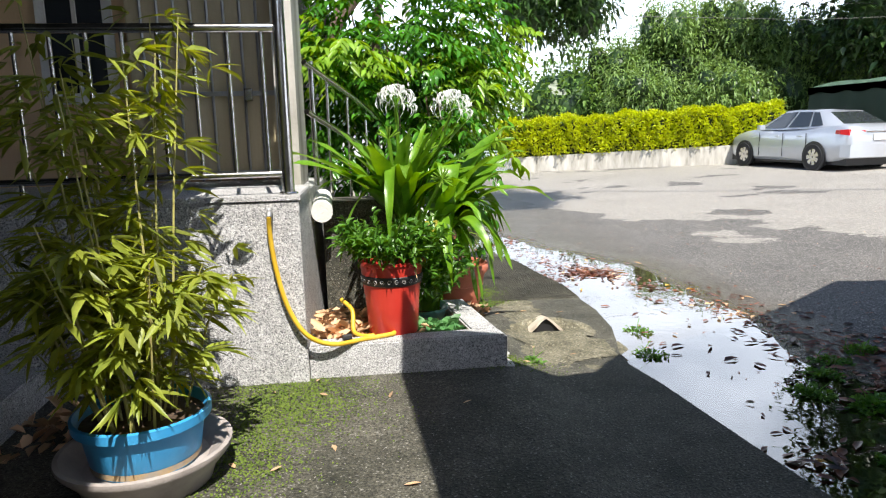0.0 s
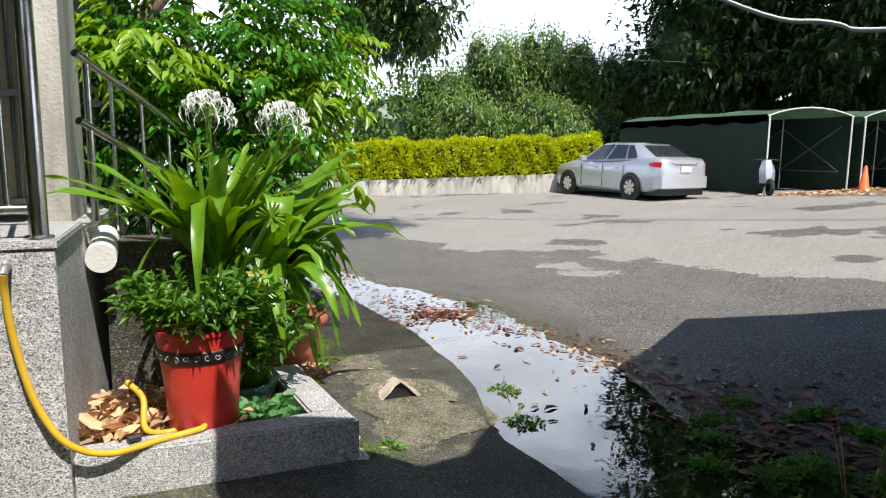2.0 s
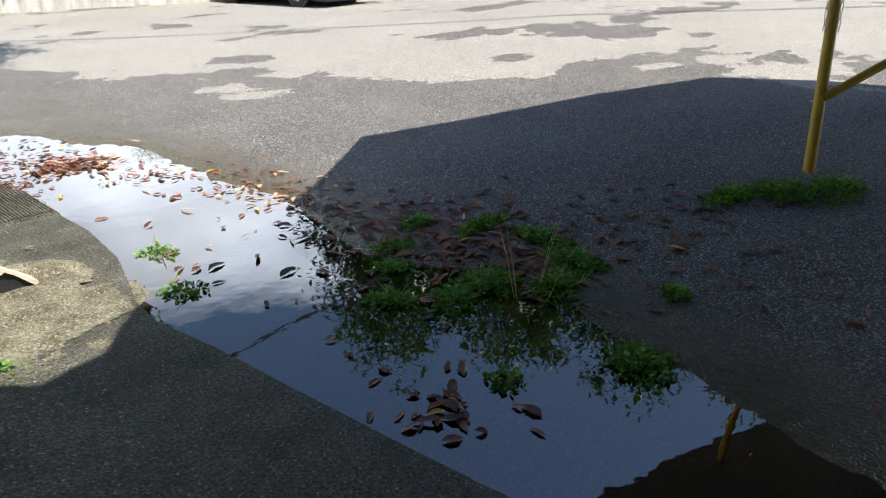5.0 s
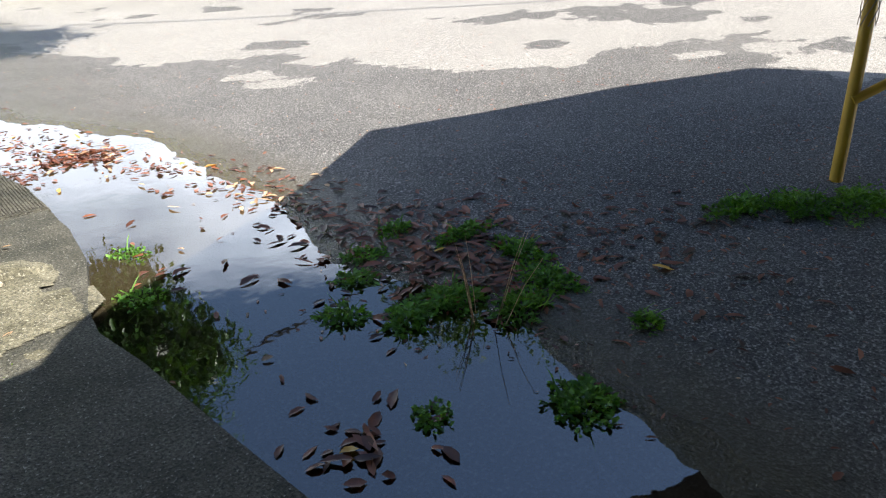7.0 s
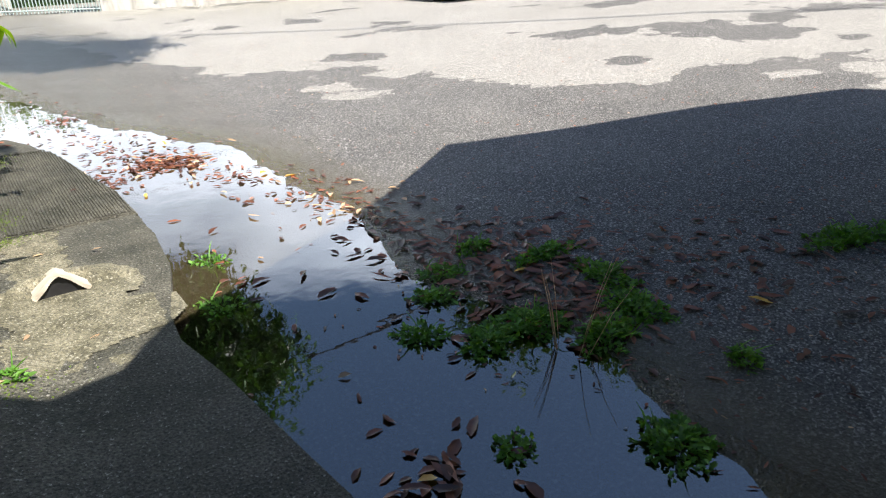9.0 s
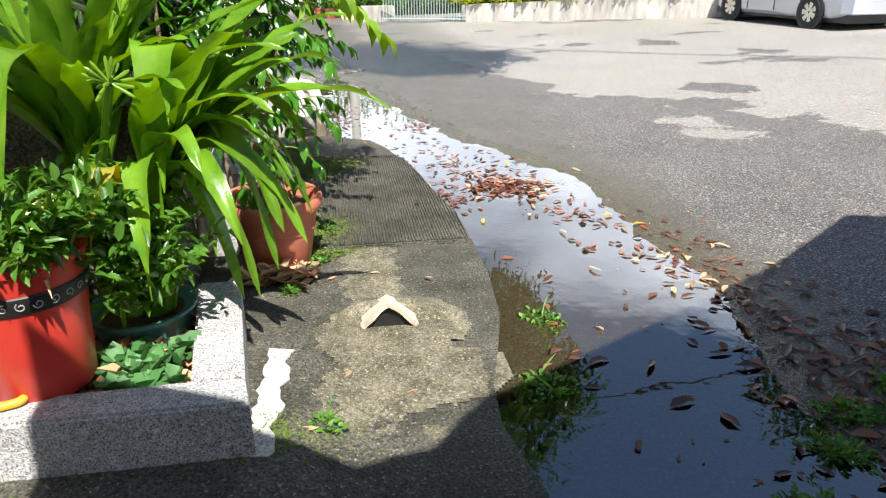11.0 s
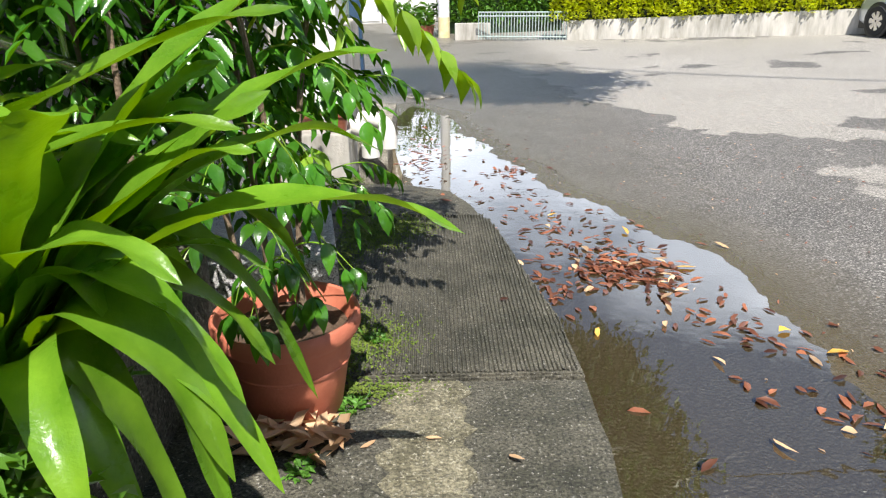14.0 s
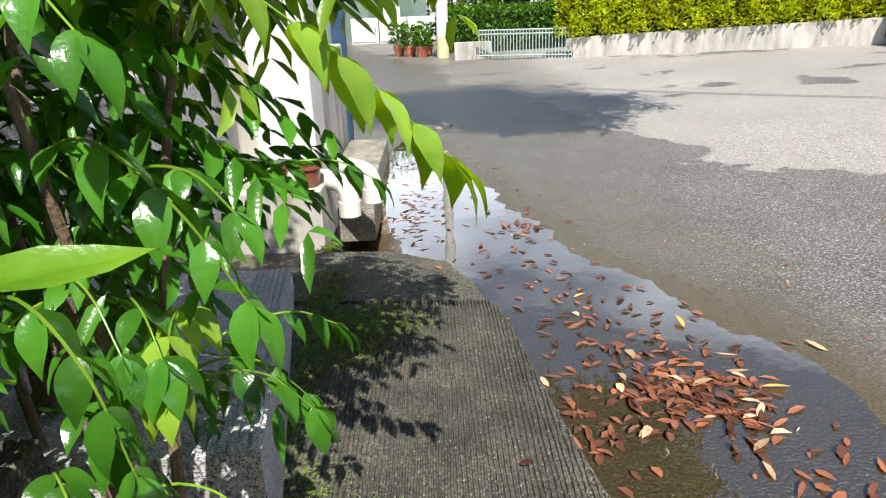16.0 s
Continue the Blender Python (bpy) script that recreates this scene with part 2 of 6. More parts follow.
GREYPOT = mat("dusty_grey_plastic", (0.3, 0.26, 0.24), (0.45, 0.4, 0.37), 7, 0.65, 0.15, 80)
HOSE = mat("yellow_rubber_hose", (0.6, 0.36, 0.02), (0.68, 0.44, 0.04), 12, 0.42, 0.08, 90)
SOIL = mat("dark_soil", (0.05, 0.03, 0.018), (0.11, 0.07, 0.045), 20, 0.95, 1.0, 60)
MOSS = mat("moss", (0.07, 0.12, 0.012), (0.16, 0.22, 0.03), 14, 0.95, 1.0, 120)
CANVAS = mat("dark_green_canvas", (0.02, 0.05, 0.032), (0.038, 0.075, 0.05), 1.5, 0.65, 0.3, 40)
CANVASTOP = mat("faded_green_canvas", (0.1, 0.19, 0.125), (0.17, 0.27, 0.19), 2.0, 0.7, 0.3, 40)
CARPAINT = mat("silver_car_paint", (0.5, 0.53, 0.58), (0.54, 0.57, 0.62), 3, 0.3, 0.0, 60, metal=0.45, coat=1.0, rvar=0.04)
CARWHITE = mat("white_car_paint", (0.72, 0.73, 0.74), (0.78, 0.79, 0.8), 3, 0.3, 0.0, 60, coat=0.8, rvar=0.04)
GLASS = glass_mat("tinted_car_glass")
RUBBER = mat("tyre_rubber", (0.015, 0.015, 0.016), (0.03, 0.03, 0.03), 20, 0.85, 0.3, 90)
REDLENS = mat("red_lamp_lens", (0.5, 0.01, 0.015), (0.58, 0.02, 0.02), 9, 0.12, 0.05, 60, coat=1.0)
CLEARLENS = mat("clear_lamp_lens", (0.7, 0.7, 0.72), (0.8, 0.8, 0.82), 9, 0.12, 0.05, 60, coat=1.0)
ORANGE = mat("orange_cone_plastic", (0.85, 0.13, 0.03), (0.92, 0.2, 0.05), 6, 0.5, 0.05, 60)
YELLOW = mat("yellow_post_paint", (0.6, 0.34, 0.02), (0.7, 0.42, 0.03), 9, 0.5, 0.15, 60)
BARK = mat("brown_bark", (0.1, 0.065, 0.042), (0.22, 0.16, 0.11), 9, 0.9, 0.9, 70, streak=(2, 2, 0.4))
PALEBARK = mat("grey_bark", (0.2, 0.165, 0.13), (0.36, 0.31, 0.25), 7, 0.9, 0.9, 70, streak=(2, 2, 0.4))
CANE = mat("bamboo_cane", (0.3, 0.3, 0.08), (0.42, 0.36, 0.14), 9, 0.5, 0.2, 70)
GREENPAINT = mat("grey_green_gate_paint", (0.28, 0.36, 0.34), (0.42, 0.48, 0.45), 9, 0.55, 0.15, 60)
# near-black paint holds the shade of undersides and hidden walls in its colour
SHADEDARK = mat("shade_dark_paint", (0.05, 0.05, 0.05), (0.08, 0.078, 0.075), 2, 0.8, 0.1, 40)
LITTER = leaf_mat("dry_leaves", (0.1, 0.033, 0.018), (0.27, 0.1, 0.048), 0.4, 0.08, 0.75)
PALELITTER = leaf_mat("pale_dry_leaves", (0.52, 0.32, 0.17), (0.62, 0.43, 0.26), 0.6, 0.12, 0.45)
YLEAF = leaf_mat("yellow_fallen_leaf", (0.68, 0.36, 0.04), (0.78, 0.5, 0.12), 0.5, 0.15, 0.3)
LILY = leaf_mat("lily_leaf", (0.085, 0.21, 0.012), (0.175, 0.335, 0.024), 0.3, 0.3, 0.22)
GLOSSY = leaf_mat("glossy_tree_leaf", (0.035, 0.14, 0.012), (0.075, 0.22, 0.02), 0.2, 0.3, 0.35)
YOUNG = leaf_mat("young_tree_leaf", (0.17, 0.33, 0.025), (0.27, 0.42, 0.05), 0.3, 0.38, 0.3)
SHRUB = leaf_mat("shrub_leaf", (0.05, 0.15, 0.015), (0.1, 0.22, 0.03), 0.35, 0.3, 0.35)
BAMBOO = leaf_mat("bamboo_leaf", (0.15, 0.2, 0.022), (0.3, 0.33, 0.05), 0.45, 0.35, 0.4)
HEDGE = leaf_mat("golden_hedge_leaf", (0.34, 0.43, 0.012), (0.5, 0.55, 0.03), 0.45, 0.35, 0.35)
FARLEAF = leaf_mat("far_tree_leaf", (0.07, 0.15, 0.025), (0.13, 0.22, 0.045), 0.55, 0.3, 0.4)
BAMBOOFAR = leaf_mat("far_bamboo_leaf", (0.11, 0.2, 0.05), (0.2, 0.3, 0.085), 0.55, 0.3, 0.4)
# leaf colour darkened for shade within crowns and on backlit far trees
SHADELEAF = leaf_mat("shade_dark_leaf", (0.018, 0.045, 0.01), (0.035, 0.075, 0.016), 0.4, 0.2, 0.4)
WEED = leaf_mat("weed_leaf", (0.075, 0.2, 0.03), (0.15, 0.31, 0.05), 0.5, 0.3, 0.35)
PETAL = leaf_mat("white_petal", (0.8, 0.79, 0.76), (0.86, 0.85, 0.83), 0.5, 0.3, 0.05)
YELLOWED = leaf_mat("yellowed_lily_leaf", (0.26, 0.26, 0.035), (0.4, 0.3, 0.05), 0.4, 0.3, 0.2)

# ---- building helpers ----
def mesh_ob(name, verts, faces, material, parent=None, smooth=False, label=""):
    me = bpy.data.meshes.new(name)
    me.from_pydata([tuple(v) for v in verts], [], [tuple(f) for f in faces])
    me.materials.append(material)
    if smooth:
        me.polygons.foreach_set("use_smooth", [True] * len(me.polygons))
    me.update()
    ob = new(name, me)
    if parent:
        ob.parent = parent
    if label:
        ob["label"] = label
    return ob


def part(name, bm, material, parent=None, label="", smooth=False):
    """One bmesh as one mesh object under a thing or a part."""
    bmesh.ops.recalc_face_normals(bm, faces=bm.faces)
    me = bpy.data.meshes.new(name)
    bm.to_mesh(me)
    bm.free()
    me.materials.append(material)
    if smooth:
        for p in me.polygons:
            p.use_smooth = True
        me.set_sharp_from_angle(angle=radians(40))
    ob = new(name, me)
    if parent:
        ob.parent = parent
    if label:
        ob["label"] = label
    return ob


def thing(name, loc=(0, 0, 0), label="", category="", group="", kind="", rz=0):
    ob = new(name)
    ob.matrix_basis = pose(*loc, 0, 0, rz)
    return tagged(ob, label, category, group, kind)


def box(x0, y0, z0, x1, y1, z1, bev=0.0, bm=None):
    bm = bm or bmesh.new()
    r = bmesh.ops.create_cube(bm, size=1.0)
    for v in r["verts"]:
        v.co = Vector(((x0 + x1) / 2 + v.co.x * (x1 - x0), (y0 + y1) / 2 + v.co.y * (y1 - y0), (z0 + z1) / 2 + v.co.z * (z1 - z0)))
    if bev:
        vs = set(r["verts"])
        bmesh.ops.bevel(bm, geom=[e for e in bm.edges if e.verts[0] in vs and e.verts[1] in vs], offset=bev, segments=2, affect='EDGES', profile=0.7)
    return bm


def prism(pts, z0, z1, bev=0.0):
    """A slab over an outline."""
    bm = bmesh.new()
    lo = [bm.verts.new((x, y, z0)) for x, y in pts]
    hi = [bm.verts.new((x, y, z1)) for x, y in pts]
    bm.faces.new(lo[::-1])
    top = bm.faces.new(hi)
    n = len(pts)
    for i in range(n):
        bm.faces.new((lo[i], lo[(i + 1) % n], hi[(i + 1) % n], hi[i]))
    if bev:
        bmesh.ops.bevel(bm, geom=list(top.edges), offset=bev, segments=2, affect='EDGES')
    return bm


def tube(points, radii, sides=10, bm=None, caps=True):
    """A round tube along points."""
    bm = bm or bmesh.new()
    pts = [Vector(p) for p in points]
    if isinstance(radii, (int, float)):
        radii = [radii] * len(pts)
    rings, side = [], None
    for i, p in enumerate(pts):
        d = (pts[min(i + 1, len(pts) - 1)] - pts[max(i - 1, 0)]).normalized()
        if side is None:
            side = d.orthogonal().normalized()
        side = (side - d * side.dot(d)).normalized()
        up = d.cross(side)
        rings.append([bm.verts.new(p + (side * math.cos(a) + up * math.sin(a)) * radii[i]) for a in [2 * math.pi * k / sides for k in range(sides)]])
    for a, b in zip(rings, rings[1:]):
        for k in range(sides):
            bm.faces.new((a[k], a[(k + 1) % sides], b[(k + 1) % sides], b[k]))
    if caps:
        bm.faces.new(rings[0][::-1])
        bm.faces.new(rings[-1])
    return bm


def lathe(profile, sides=32, bm=None, cx=0, cy=0, cz=0):
    """A turned shape: profile of (radius, height), from one end to the other."""
    bm = bm or bmesh.new()
    rings = [[bm.verts.new((cx + r * math.cos(2 * math.pi * k / sides), cy + r * math.sin(2 * math.pi * k / sides), cz + z)) for k in range(sides)] for r, z in profile]
    for a, b in zip(rings, rings[1:]):
        for k in range(sides):
            bm.faces.new((a[k], a[(k + 1) % sides], b[(k + 1) % sides], b[k]))
    return bm


def spline(pts, n=8):
    """Points along a smooth curve through pts."""
    P = [Vector(p) for p in pts]
    P = [P[0] * 2 - P[1]] + P + [P[-1] * 2 - P[-2]]
    out = []
    for i in range(1, len(P) - 2):
        a, b, c, d = P[i - 1:i + 3]
        for k in range(n):
            t = k / n
            out.append(0.5 * ((2 * b) + (c - a) * t + (2 * a - 5 * b + 4 * c - d) * t * t + (3 * b - a - 3 * c + d) * t ** 3))
    out.append(P[-2])
    return out


def ground_z(x, y):
    """Height of the yard: level by the drain, rising away from it."""
    x, y = np.asarray(x, float), np.asarray(y, float)
    k = np.interp(y, [8, 15.5], [0.078, 0.03])
    u = np.minimum(x, 26) - 3.7
    return -0.05 + k * 0.5 * np.logaddexp(0, u / 0.5)


# shore of the puddle, beginning at the near end, round by the yard, back along the apron
SHORE = [(1.9, 0.2), (2.5, 0.6), (2.8, 1.3), (2.98, 1.8), (3.08, 2.14), (3.14, 2.4), (3.2, 2.55), (3.35, 2.9), (3.25, 3.3), (2.98, 3.75), (3.0, 4.14), (3.25, 4.85), (3.17, 5.7),
         (3.2, 6.6), (3.1, 7.1), (2.78, 7.66), (2.4, 8.2), (2.02, 9.2), (1.75, 10.2), (1.62, 10.8), (1.46, 11.8), (1.0, 12.6), (0.75, 11.3), (0.95, 9.4), (1.05, 8.6), (1.2, 8.4), (1.3, 6), (1.3, 3), (1.5, 1)]


def shore_distance(x, y):
    """Signed distance from the shore, negative in the water."""
    x, y = np.asarray(x, float), np.asarray(y, float)
    d = np.full(x.shape, 1e9)
    inside = np.zeros(x.shape, bool)
    n = len(SHORE)
    for i in range(n):
        (ax, ay), (bx, by) = SHORE[i], SHORE[(i + 1) % n]
        ex, ey = bx - ax, by - ay
        t = np.clip(((x - ax) * ex + (y - ay) * ey) / (ex * ex + ey * ey), 0, 1)
        d = np.minimum(d, np.hypot(x - ax - t * ex, y - ay - t * ey))
        inside ^= ((ay > y) != (by > y)) & (x < ex * (y - ay) / (ey if abs(ey) > 1e-9 else 1e-9) + ax)
    return np.where(inside, -d, d)


def wobble(x, y):
    """Small unevenness of the yard."""
    return 0.5 * np.sin(7.1 * x + 2.3 * y) * np.sin(5.3 * y - 1.7 * x + 1) + 0.3 * np.sin(17 * x - 9 * y) * np.sin(13 * y + 6 * x) + 0.2 * np.sin(41 * x + 3 * y) * np.sin(37 * y - 11 * x)


def yard_z(x, y):
    s = shore_distance(x, y)
    z = ground_z(x, y) + 0.035 * np.clip(s, -0.9, 0.45) + 0.0035 * wobble(np.asarray(x, float), np.asarray(y, float)) * np.clip(1.5 - np.abs(s) * 0.4, 0.4, 1.5)
    return z


WATER_Z = -0.05


def build_ground():
    def axis(lo, f0, f1, hi, step):
        a = list(np.arange(f0, f1, step))
        s, v, right = step, f1, []
        while v < hi:
            right.append(v)
            s *= 1.25
            v += s
        s, v, left = step, f0, []
        while v > lo:
            s *= 1.25
            v -= s
            left.append(v)
        return np.array(left[::-1] + a + right + [hi])
    xs, ys = axis(-600, 0.6, 6.5, 900, 0.05), axis(-400, 0.3, 13.0, 900, 0.055)
    X, Y = np.meshgrid(xs, ys)
    Z = yard_z(X, Y)
    under = (X < 1.55) & (Y < 8.2)
    Z = np.where(under, -0.14, Z)
    drain = (X > 0.5) & (X < 0.98) & (Y > 8.4) & (Y < 10.4)
    Z = np.where(drain, -0.5, Z)
    h, w = X.shape
    verts = np.stack([X.ravel(), Y.ravel(), Z.ravel()], 1)
    idx = np.arange(h * w).reshape(h, w)
    faces = np.stack([idx[:-1, :-1].ravel(), idx[:-1, 1:].ravel(), idx[1:, 1:].ravel(), idx[1:, :-1].ravel()], 1)
    ob = mesh_ob("ground", verts.tolist(), faces.tolist(), ASPHALT, smooth=True)
    return tagged(ob, "worn grey asphalt yard with pale cement areas and grit", "ground", kind="structure")


ground = build_ground()
cx, cy = sum(p[0] for p in SHORE) / len(SHORE), sum(p[1] for p in SHORE) / len(SHORE)
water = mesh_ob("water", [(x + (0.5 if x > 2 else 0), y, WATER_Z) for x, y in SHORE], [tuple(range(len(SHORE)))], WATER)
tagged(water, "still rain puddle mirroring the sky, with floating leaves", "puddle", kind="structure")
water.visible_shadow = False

# ---- concrete apron along the planter ----
EDGE = [(1.98, -3), (1.93, 1.2), (1.86, 2.0), (1.79, 2.54), (1.73, 3.1), (1.68, 3.6), (1.62, 3.95), (1.62, 4.2), (1.72, 4.45), (1.8, 4.75), (1.85, 5.25), (1.86, 5.68)]
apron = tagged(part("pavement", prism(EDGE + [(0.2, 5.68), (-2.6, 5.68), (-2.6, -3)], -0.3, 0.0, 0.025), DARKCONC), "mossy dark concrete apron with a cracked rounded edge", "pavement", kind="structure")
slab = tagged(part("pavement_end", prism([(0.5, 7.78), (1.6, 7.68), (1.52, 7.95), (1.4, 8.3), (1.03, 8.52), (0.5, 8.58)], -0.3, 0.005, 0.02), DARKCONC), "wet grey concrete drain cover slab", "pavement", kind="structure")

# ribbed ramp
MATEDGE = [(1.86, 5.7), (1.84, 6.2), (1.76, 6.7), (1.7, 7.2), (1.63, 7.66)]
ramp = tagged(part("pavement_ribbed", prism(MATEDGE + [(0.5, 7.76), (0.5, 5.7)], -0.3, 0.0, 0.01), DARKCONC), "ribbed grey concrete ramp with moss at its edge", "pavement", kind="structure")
for i in range(58):
    vs, fs = [], []
    x = 0.78 + i * 0.0185
    y0, y1 = 5.72, 7.72
    if x > 1.60:
        y1 = min(y1, float(np.interp(-x, [-1.86, -1.84, -1.76, -1.7, -1.63], [5.7, 6.2, 6.7, 7.2, 7.66])) - 0.02)
    if y1 - y0 < 0.1:
        continue
    seg = 34
    b = len(vs)
    for k in range(seg + 1):
        y = y0 + (y1 - y0) * k / seg
        hgt = 0.0095 + 0.003 * math.sin(k * 2.1 + i * 1.3)
        for dx, z in ((-0.0065, 0.0), (-0.003, hgt), (0.003, hgt), (0.0065, 0.0)):
            vs.append((x + dx + 0.002 * math.sin(k * 0.7 + i), y, z))
    for k in range(seg):
        for c in range(3):
            a = b + k * 4 + c
            fs.append((a, a + 1, a + 5, a + 4))
    mesh_ob("rib", vs, fs, DARKCONC, ramp)


def apron_z(x, y):
    """The apron rises a little towards the house."""
    def smooth(v):
        v = np.clip(v, 0, 1)
        return v * v * (3 - 2 * v)
    return 0.1 * smooth((1.22 - np.asarray(x, float)) / 0.47) * (1 - smooth((np.asarray(y, float) - 4.3) / 0.9))


xs, ys = np.linspace(-2.6, 1.26, 90), np.linspace(-3, 5.25, 150)
X, Y = np.meshgrid(xs, ys)
Z = apron_z(X, Y) + 0.003 + 0.0015 * wobble(X, Y) * (apron_z(X, Y) > 0.004)
idx = np.arange(X.size).reshape(X.shape)
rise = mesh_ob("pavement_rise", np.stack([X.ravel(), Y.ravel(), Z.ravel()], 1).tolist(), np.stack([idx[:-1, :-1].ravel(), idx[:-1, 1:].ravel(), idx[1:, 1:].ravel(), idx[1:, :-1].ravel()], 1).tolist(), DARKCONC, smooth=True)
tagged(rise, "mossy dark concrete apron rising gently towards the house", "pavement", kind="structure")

# the house side stands on this rise: its pieces are laid out on a plan of their own and set down here
HOUSE = Matrix.Translation((0.15, 0.9, 1.5)) @ Matrix.Scale(0.933, 4) @ Matrix.Translation((-0.15, -0.9, -1.5))
ON_RISE = ("wall_porch_base", "trim_porch_coping", "wall_house", "wall_pier", "wall_house_side", "roof_house", "window_1", "porch_gate", "shade_over_gate", "porch_railing", "step_stair", "stair_railing", "planter", "white_drain_pipe",
           "garden_hose", "wall_tap", "red_plant_pot", "potted_shrub", "teal_tub", "ground_cover_plant", "saucer", "planter_litter", "planter_litter_heap", "step_porch", "grey_basin", "blue_tub", "potted_bamboo", "tub_litter")


def set_on_rise():
    for ob in list(scene.objects):
        if not ob.parent and ob.name.split(".")[0] in ON_RISE:
            ob.matrix_basis = HOUSE @ ob.matrix_basis

# ---- house, porch and roofs ----
porch = tagged(part("wall_porch_base", prism([(-7, 3.94), (-0.40, 3.94), (-0.40, 4.72), (-0.36, 5.6), (-0.3, 12), (-7, 12)], -0.2, 1.115, 0.008), GRANITE), "washed grey stone base wall of the house porch", "wall", kind="structure")
tagged(part("trim_porch_coping", prism([(-7, 3.93), (-0.39, 3.93), (-0.39, 4.70), (-7, 4.70)], 1.118, 1.15, 0.006), GRANITE), "grey stone coping of the porch floor", "coping", kind="structure")
tagged(part("wall_house", box(-7, 5.35, 1.15, -0.62, 5.6, 3.6), OCHRE), "ochre painted house wall in shade", "wall", kind="structure")
tagged(part("wall_pier", box(-0.62, 4.95, 1.116, -0.47, 5.6, 3.6, 0.01), WALLPAINT), "cream painted pier at the end of the porch", "pier", kind="structure")
tagged(part("wall_house_side", box(-0.7, 5.62, 1.116, -0.55, 12, 3.6), SHADEDARK), "side wall of the house, coloured dark for shade", "wall", kind="structure")
# unseen slab, its edge placed to throw shade on the porch wall and bamboo
tagged(part("roof_shade_slab", box(-7, -5, 3.25, -0.7, 3.5, 3.4), SHADEDARK), "unseen eaves slab set to shade the porch and bamboo", "roof", kind="structure")
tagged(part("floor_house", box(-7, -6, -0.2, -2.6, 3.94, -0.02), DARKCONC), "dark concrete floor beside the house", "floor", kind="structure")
# unseen wall added to close the side behind the viewpoint
tagged(part("wall_behind", box(-7, -5.3, -0.2, 9.2, -5, 3.4), WALLPAINT), "unseen whitewashed wall added behind the viewpoint", "wall", kind="structure")

tagged(part("roof_house", box(-7, 3.502, 3.25, -0.47, 12, 3.4), SHADEDARK), "porch roof seen from below, coloured dark for shade", "roof", kind="structure")
# unseen wall added to keep low western sky light out of the porch
tagged(part("wall_light_block", box(-7.2, -5.3, -0.2, -7.002, 12, 3.4), SHADEDARK), "unseen wall added to block low western sky light", "wall", kind="structure")
# low step at the house corner, beside the bamboo tub
step = tagged(part("step_porch", prism([(-3.2, 2.4), (-1.86, 3.05), (-1.9, 3.94), (-3.2, 3.94)], 0.0, 0.2, 0.012), GRANITE), "washed grey stone step by the porch", "step", kind="structure")

# unseen canopy added to shade the apron; outline is the shade's edge, moved sunward
CANOPY_Z = 3.0
shade = [(0.26, -6), (0.22, 2.5), (0.13, 4.22), (0.6, 4.02), (0.95, 3.86), (1.1, 3.74), (1.25, 3.81), (1.38, 3.81), (1.5, 3.98), (1.62, 4.1), (2.8, 4.7), (3.5, 5.1), (4.3, 5.66), (5.3, 5.27), (6.5, 4.88), (7.75, 4.3), (8.15, 3.3), (8.7, -6)]
k = CANOPY_Z / SUN.z
tagged(part("roof_shade_canopy", prism([(x + SUN.x * k, max(y + SUN.y * k, -5)) for x, y in shade], CANOPY_Z, CANOPY_Z + 0.07, 0.01), SHADEDARK), "unseen thin canopy roof outlined to cast the apron's shade", "roof", kind="structure")

# window of the house
win = thing("window_1", (0, 0, 0), "white framed house window with dark panes", "window", kind="structure")
for nm, b in (("window_frame", (-2.32, 5.325, 1.75, -2.25, 5.349, 2.9)), ("window_frame", (-1.86, 5.325, 1.75, -1.79, 5.349, 2.9)), ("window_frame", (-2.25, 5.325, 1.75, -1.86, 5.349, 1.83)), ("window_frame", (-2.07, 5.325, 1.83, -2.04, 5.349, 2.9))):
    part(nm, box(*b, 0.004), WHITEP, win)
part("pane", box(-2.25, 5.34, 1.83, -2.07, 5.347, 2.9), GLASS, win)
part("pane", box(-2.04, 5.34, 1.83, -1.86, 5.347, 2.9), GLASS, win)

# folding metal gate behind the porch rail
TAN = mat("tan_metal_panel", (0.4, 0.33, 0.2), (0.5, 0.42, 0.27), 3, 0.5, 0.1, 60, streak=(3, 3, 0.3))
gate = thing("porch_gate", (0, 0, 0), "closed tan metal folding gate behind the porch rail", "gate")
for i in range(9):
    x = -1.66 + i * 0.115
    part("panel", box(x, 5.2, 1.2, x + 0.1, 5.215, 2.52, 0.004), TAN, gate)
    part("bar", tube([(x + 0.107, 5.19, 1.16), (x + 0.107, 5.19, 2.56)], 0.011, 8), DARKSTEEL, gate)
for z in (1.2, 1.78, 2.54):
    part("rail", box(-1.68, 5.165, z, -0.64, 5.178, z + 0.035, 0.004), DARKSTEEL, gate)
part("lock", box(-0.86, 5.13, 1.74, -0.8, 5.164, 1.83, 0.006), STEEL, gate)
# black box put in for the deep shade between gate and roof
tagged(part("shade_over_gate", box(-1.75, 5.0, 2.6, -0.625, 5.34, 3.24), BLACK), "black box standing in for the shade under the porch roof", "shutter", kind="structure")

# porch rail and corner post
rail = thing("porch_railing", (0, 0, 0), "polished stainless steel porch railing with thin balusters", "railing")
part("corner_post", tube([(-0.46, 4.0, 1.152), (-0.455, 4.0, 3.24)], 0.036, 20), STEEL, rail, smooth=True)
part("post_flange", lathe([(0.0, 0.012), (0.05, 0.012), (0.056, 0.006), (0.056, 0.0)], 24, cx=-0.46, cy=4.0, cz=1.151), STEEL, rail, smooth=True)
part("top_rail", tube([(-0.49, 3.99, 2.09), (-3.6, 3.86, 2.085)], 0.026, 14), STEEL, rail, smooth=True)
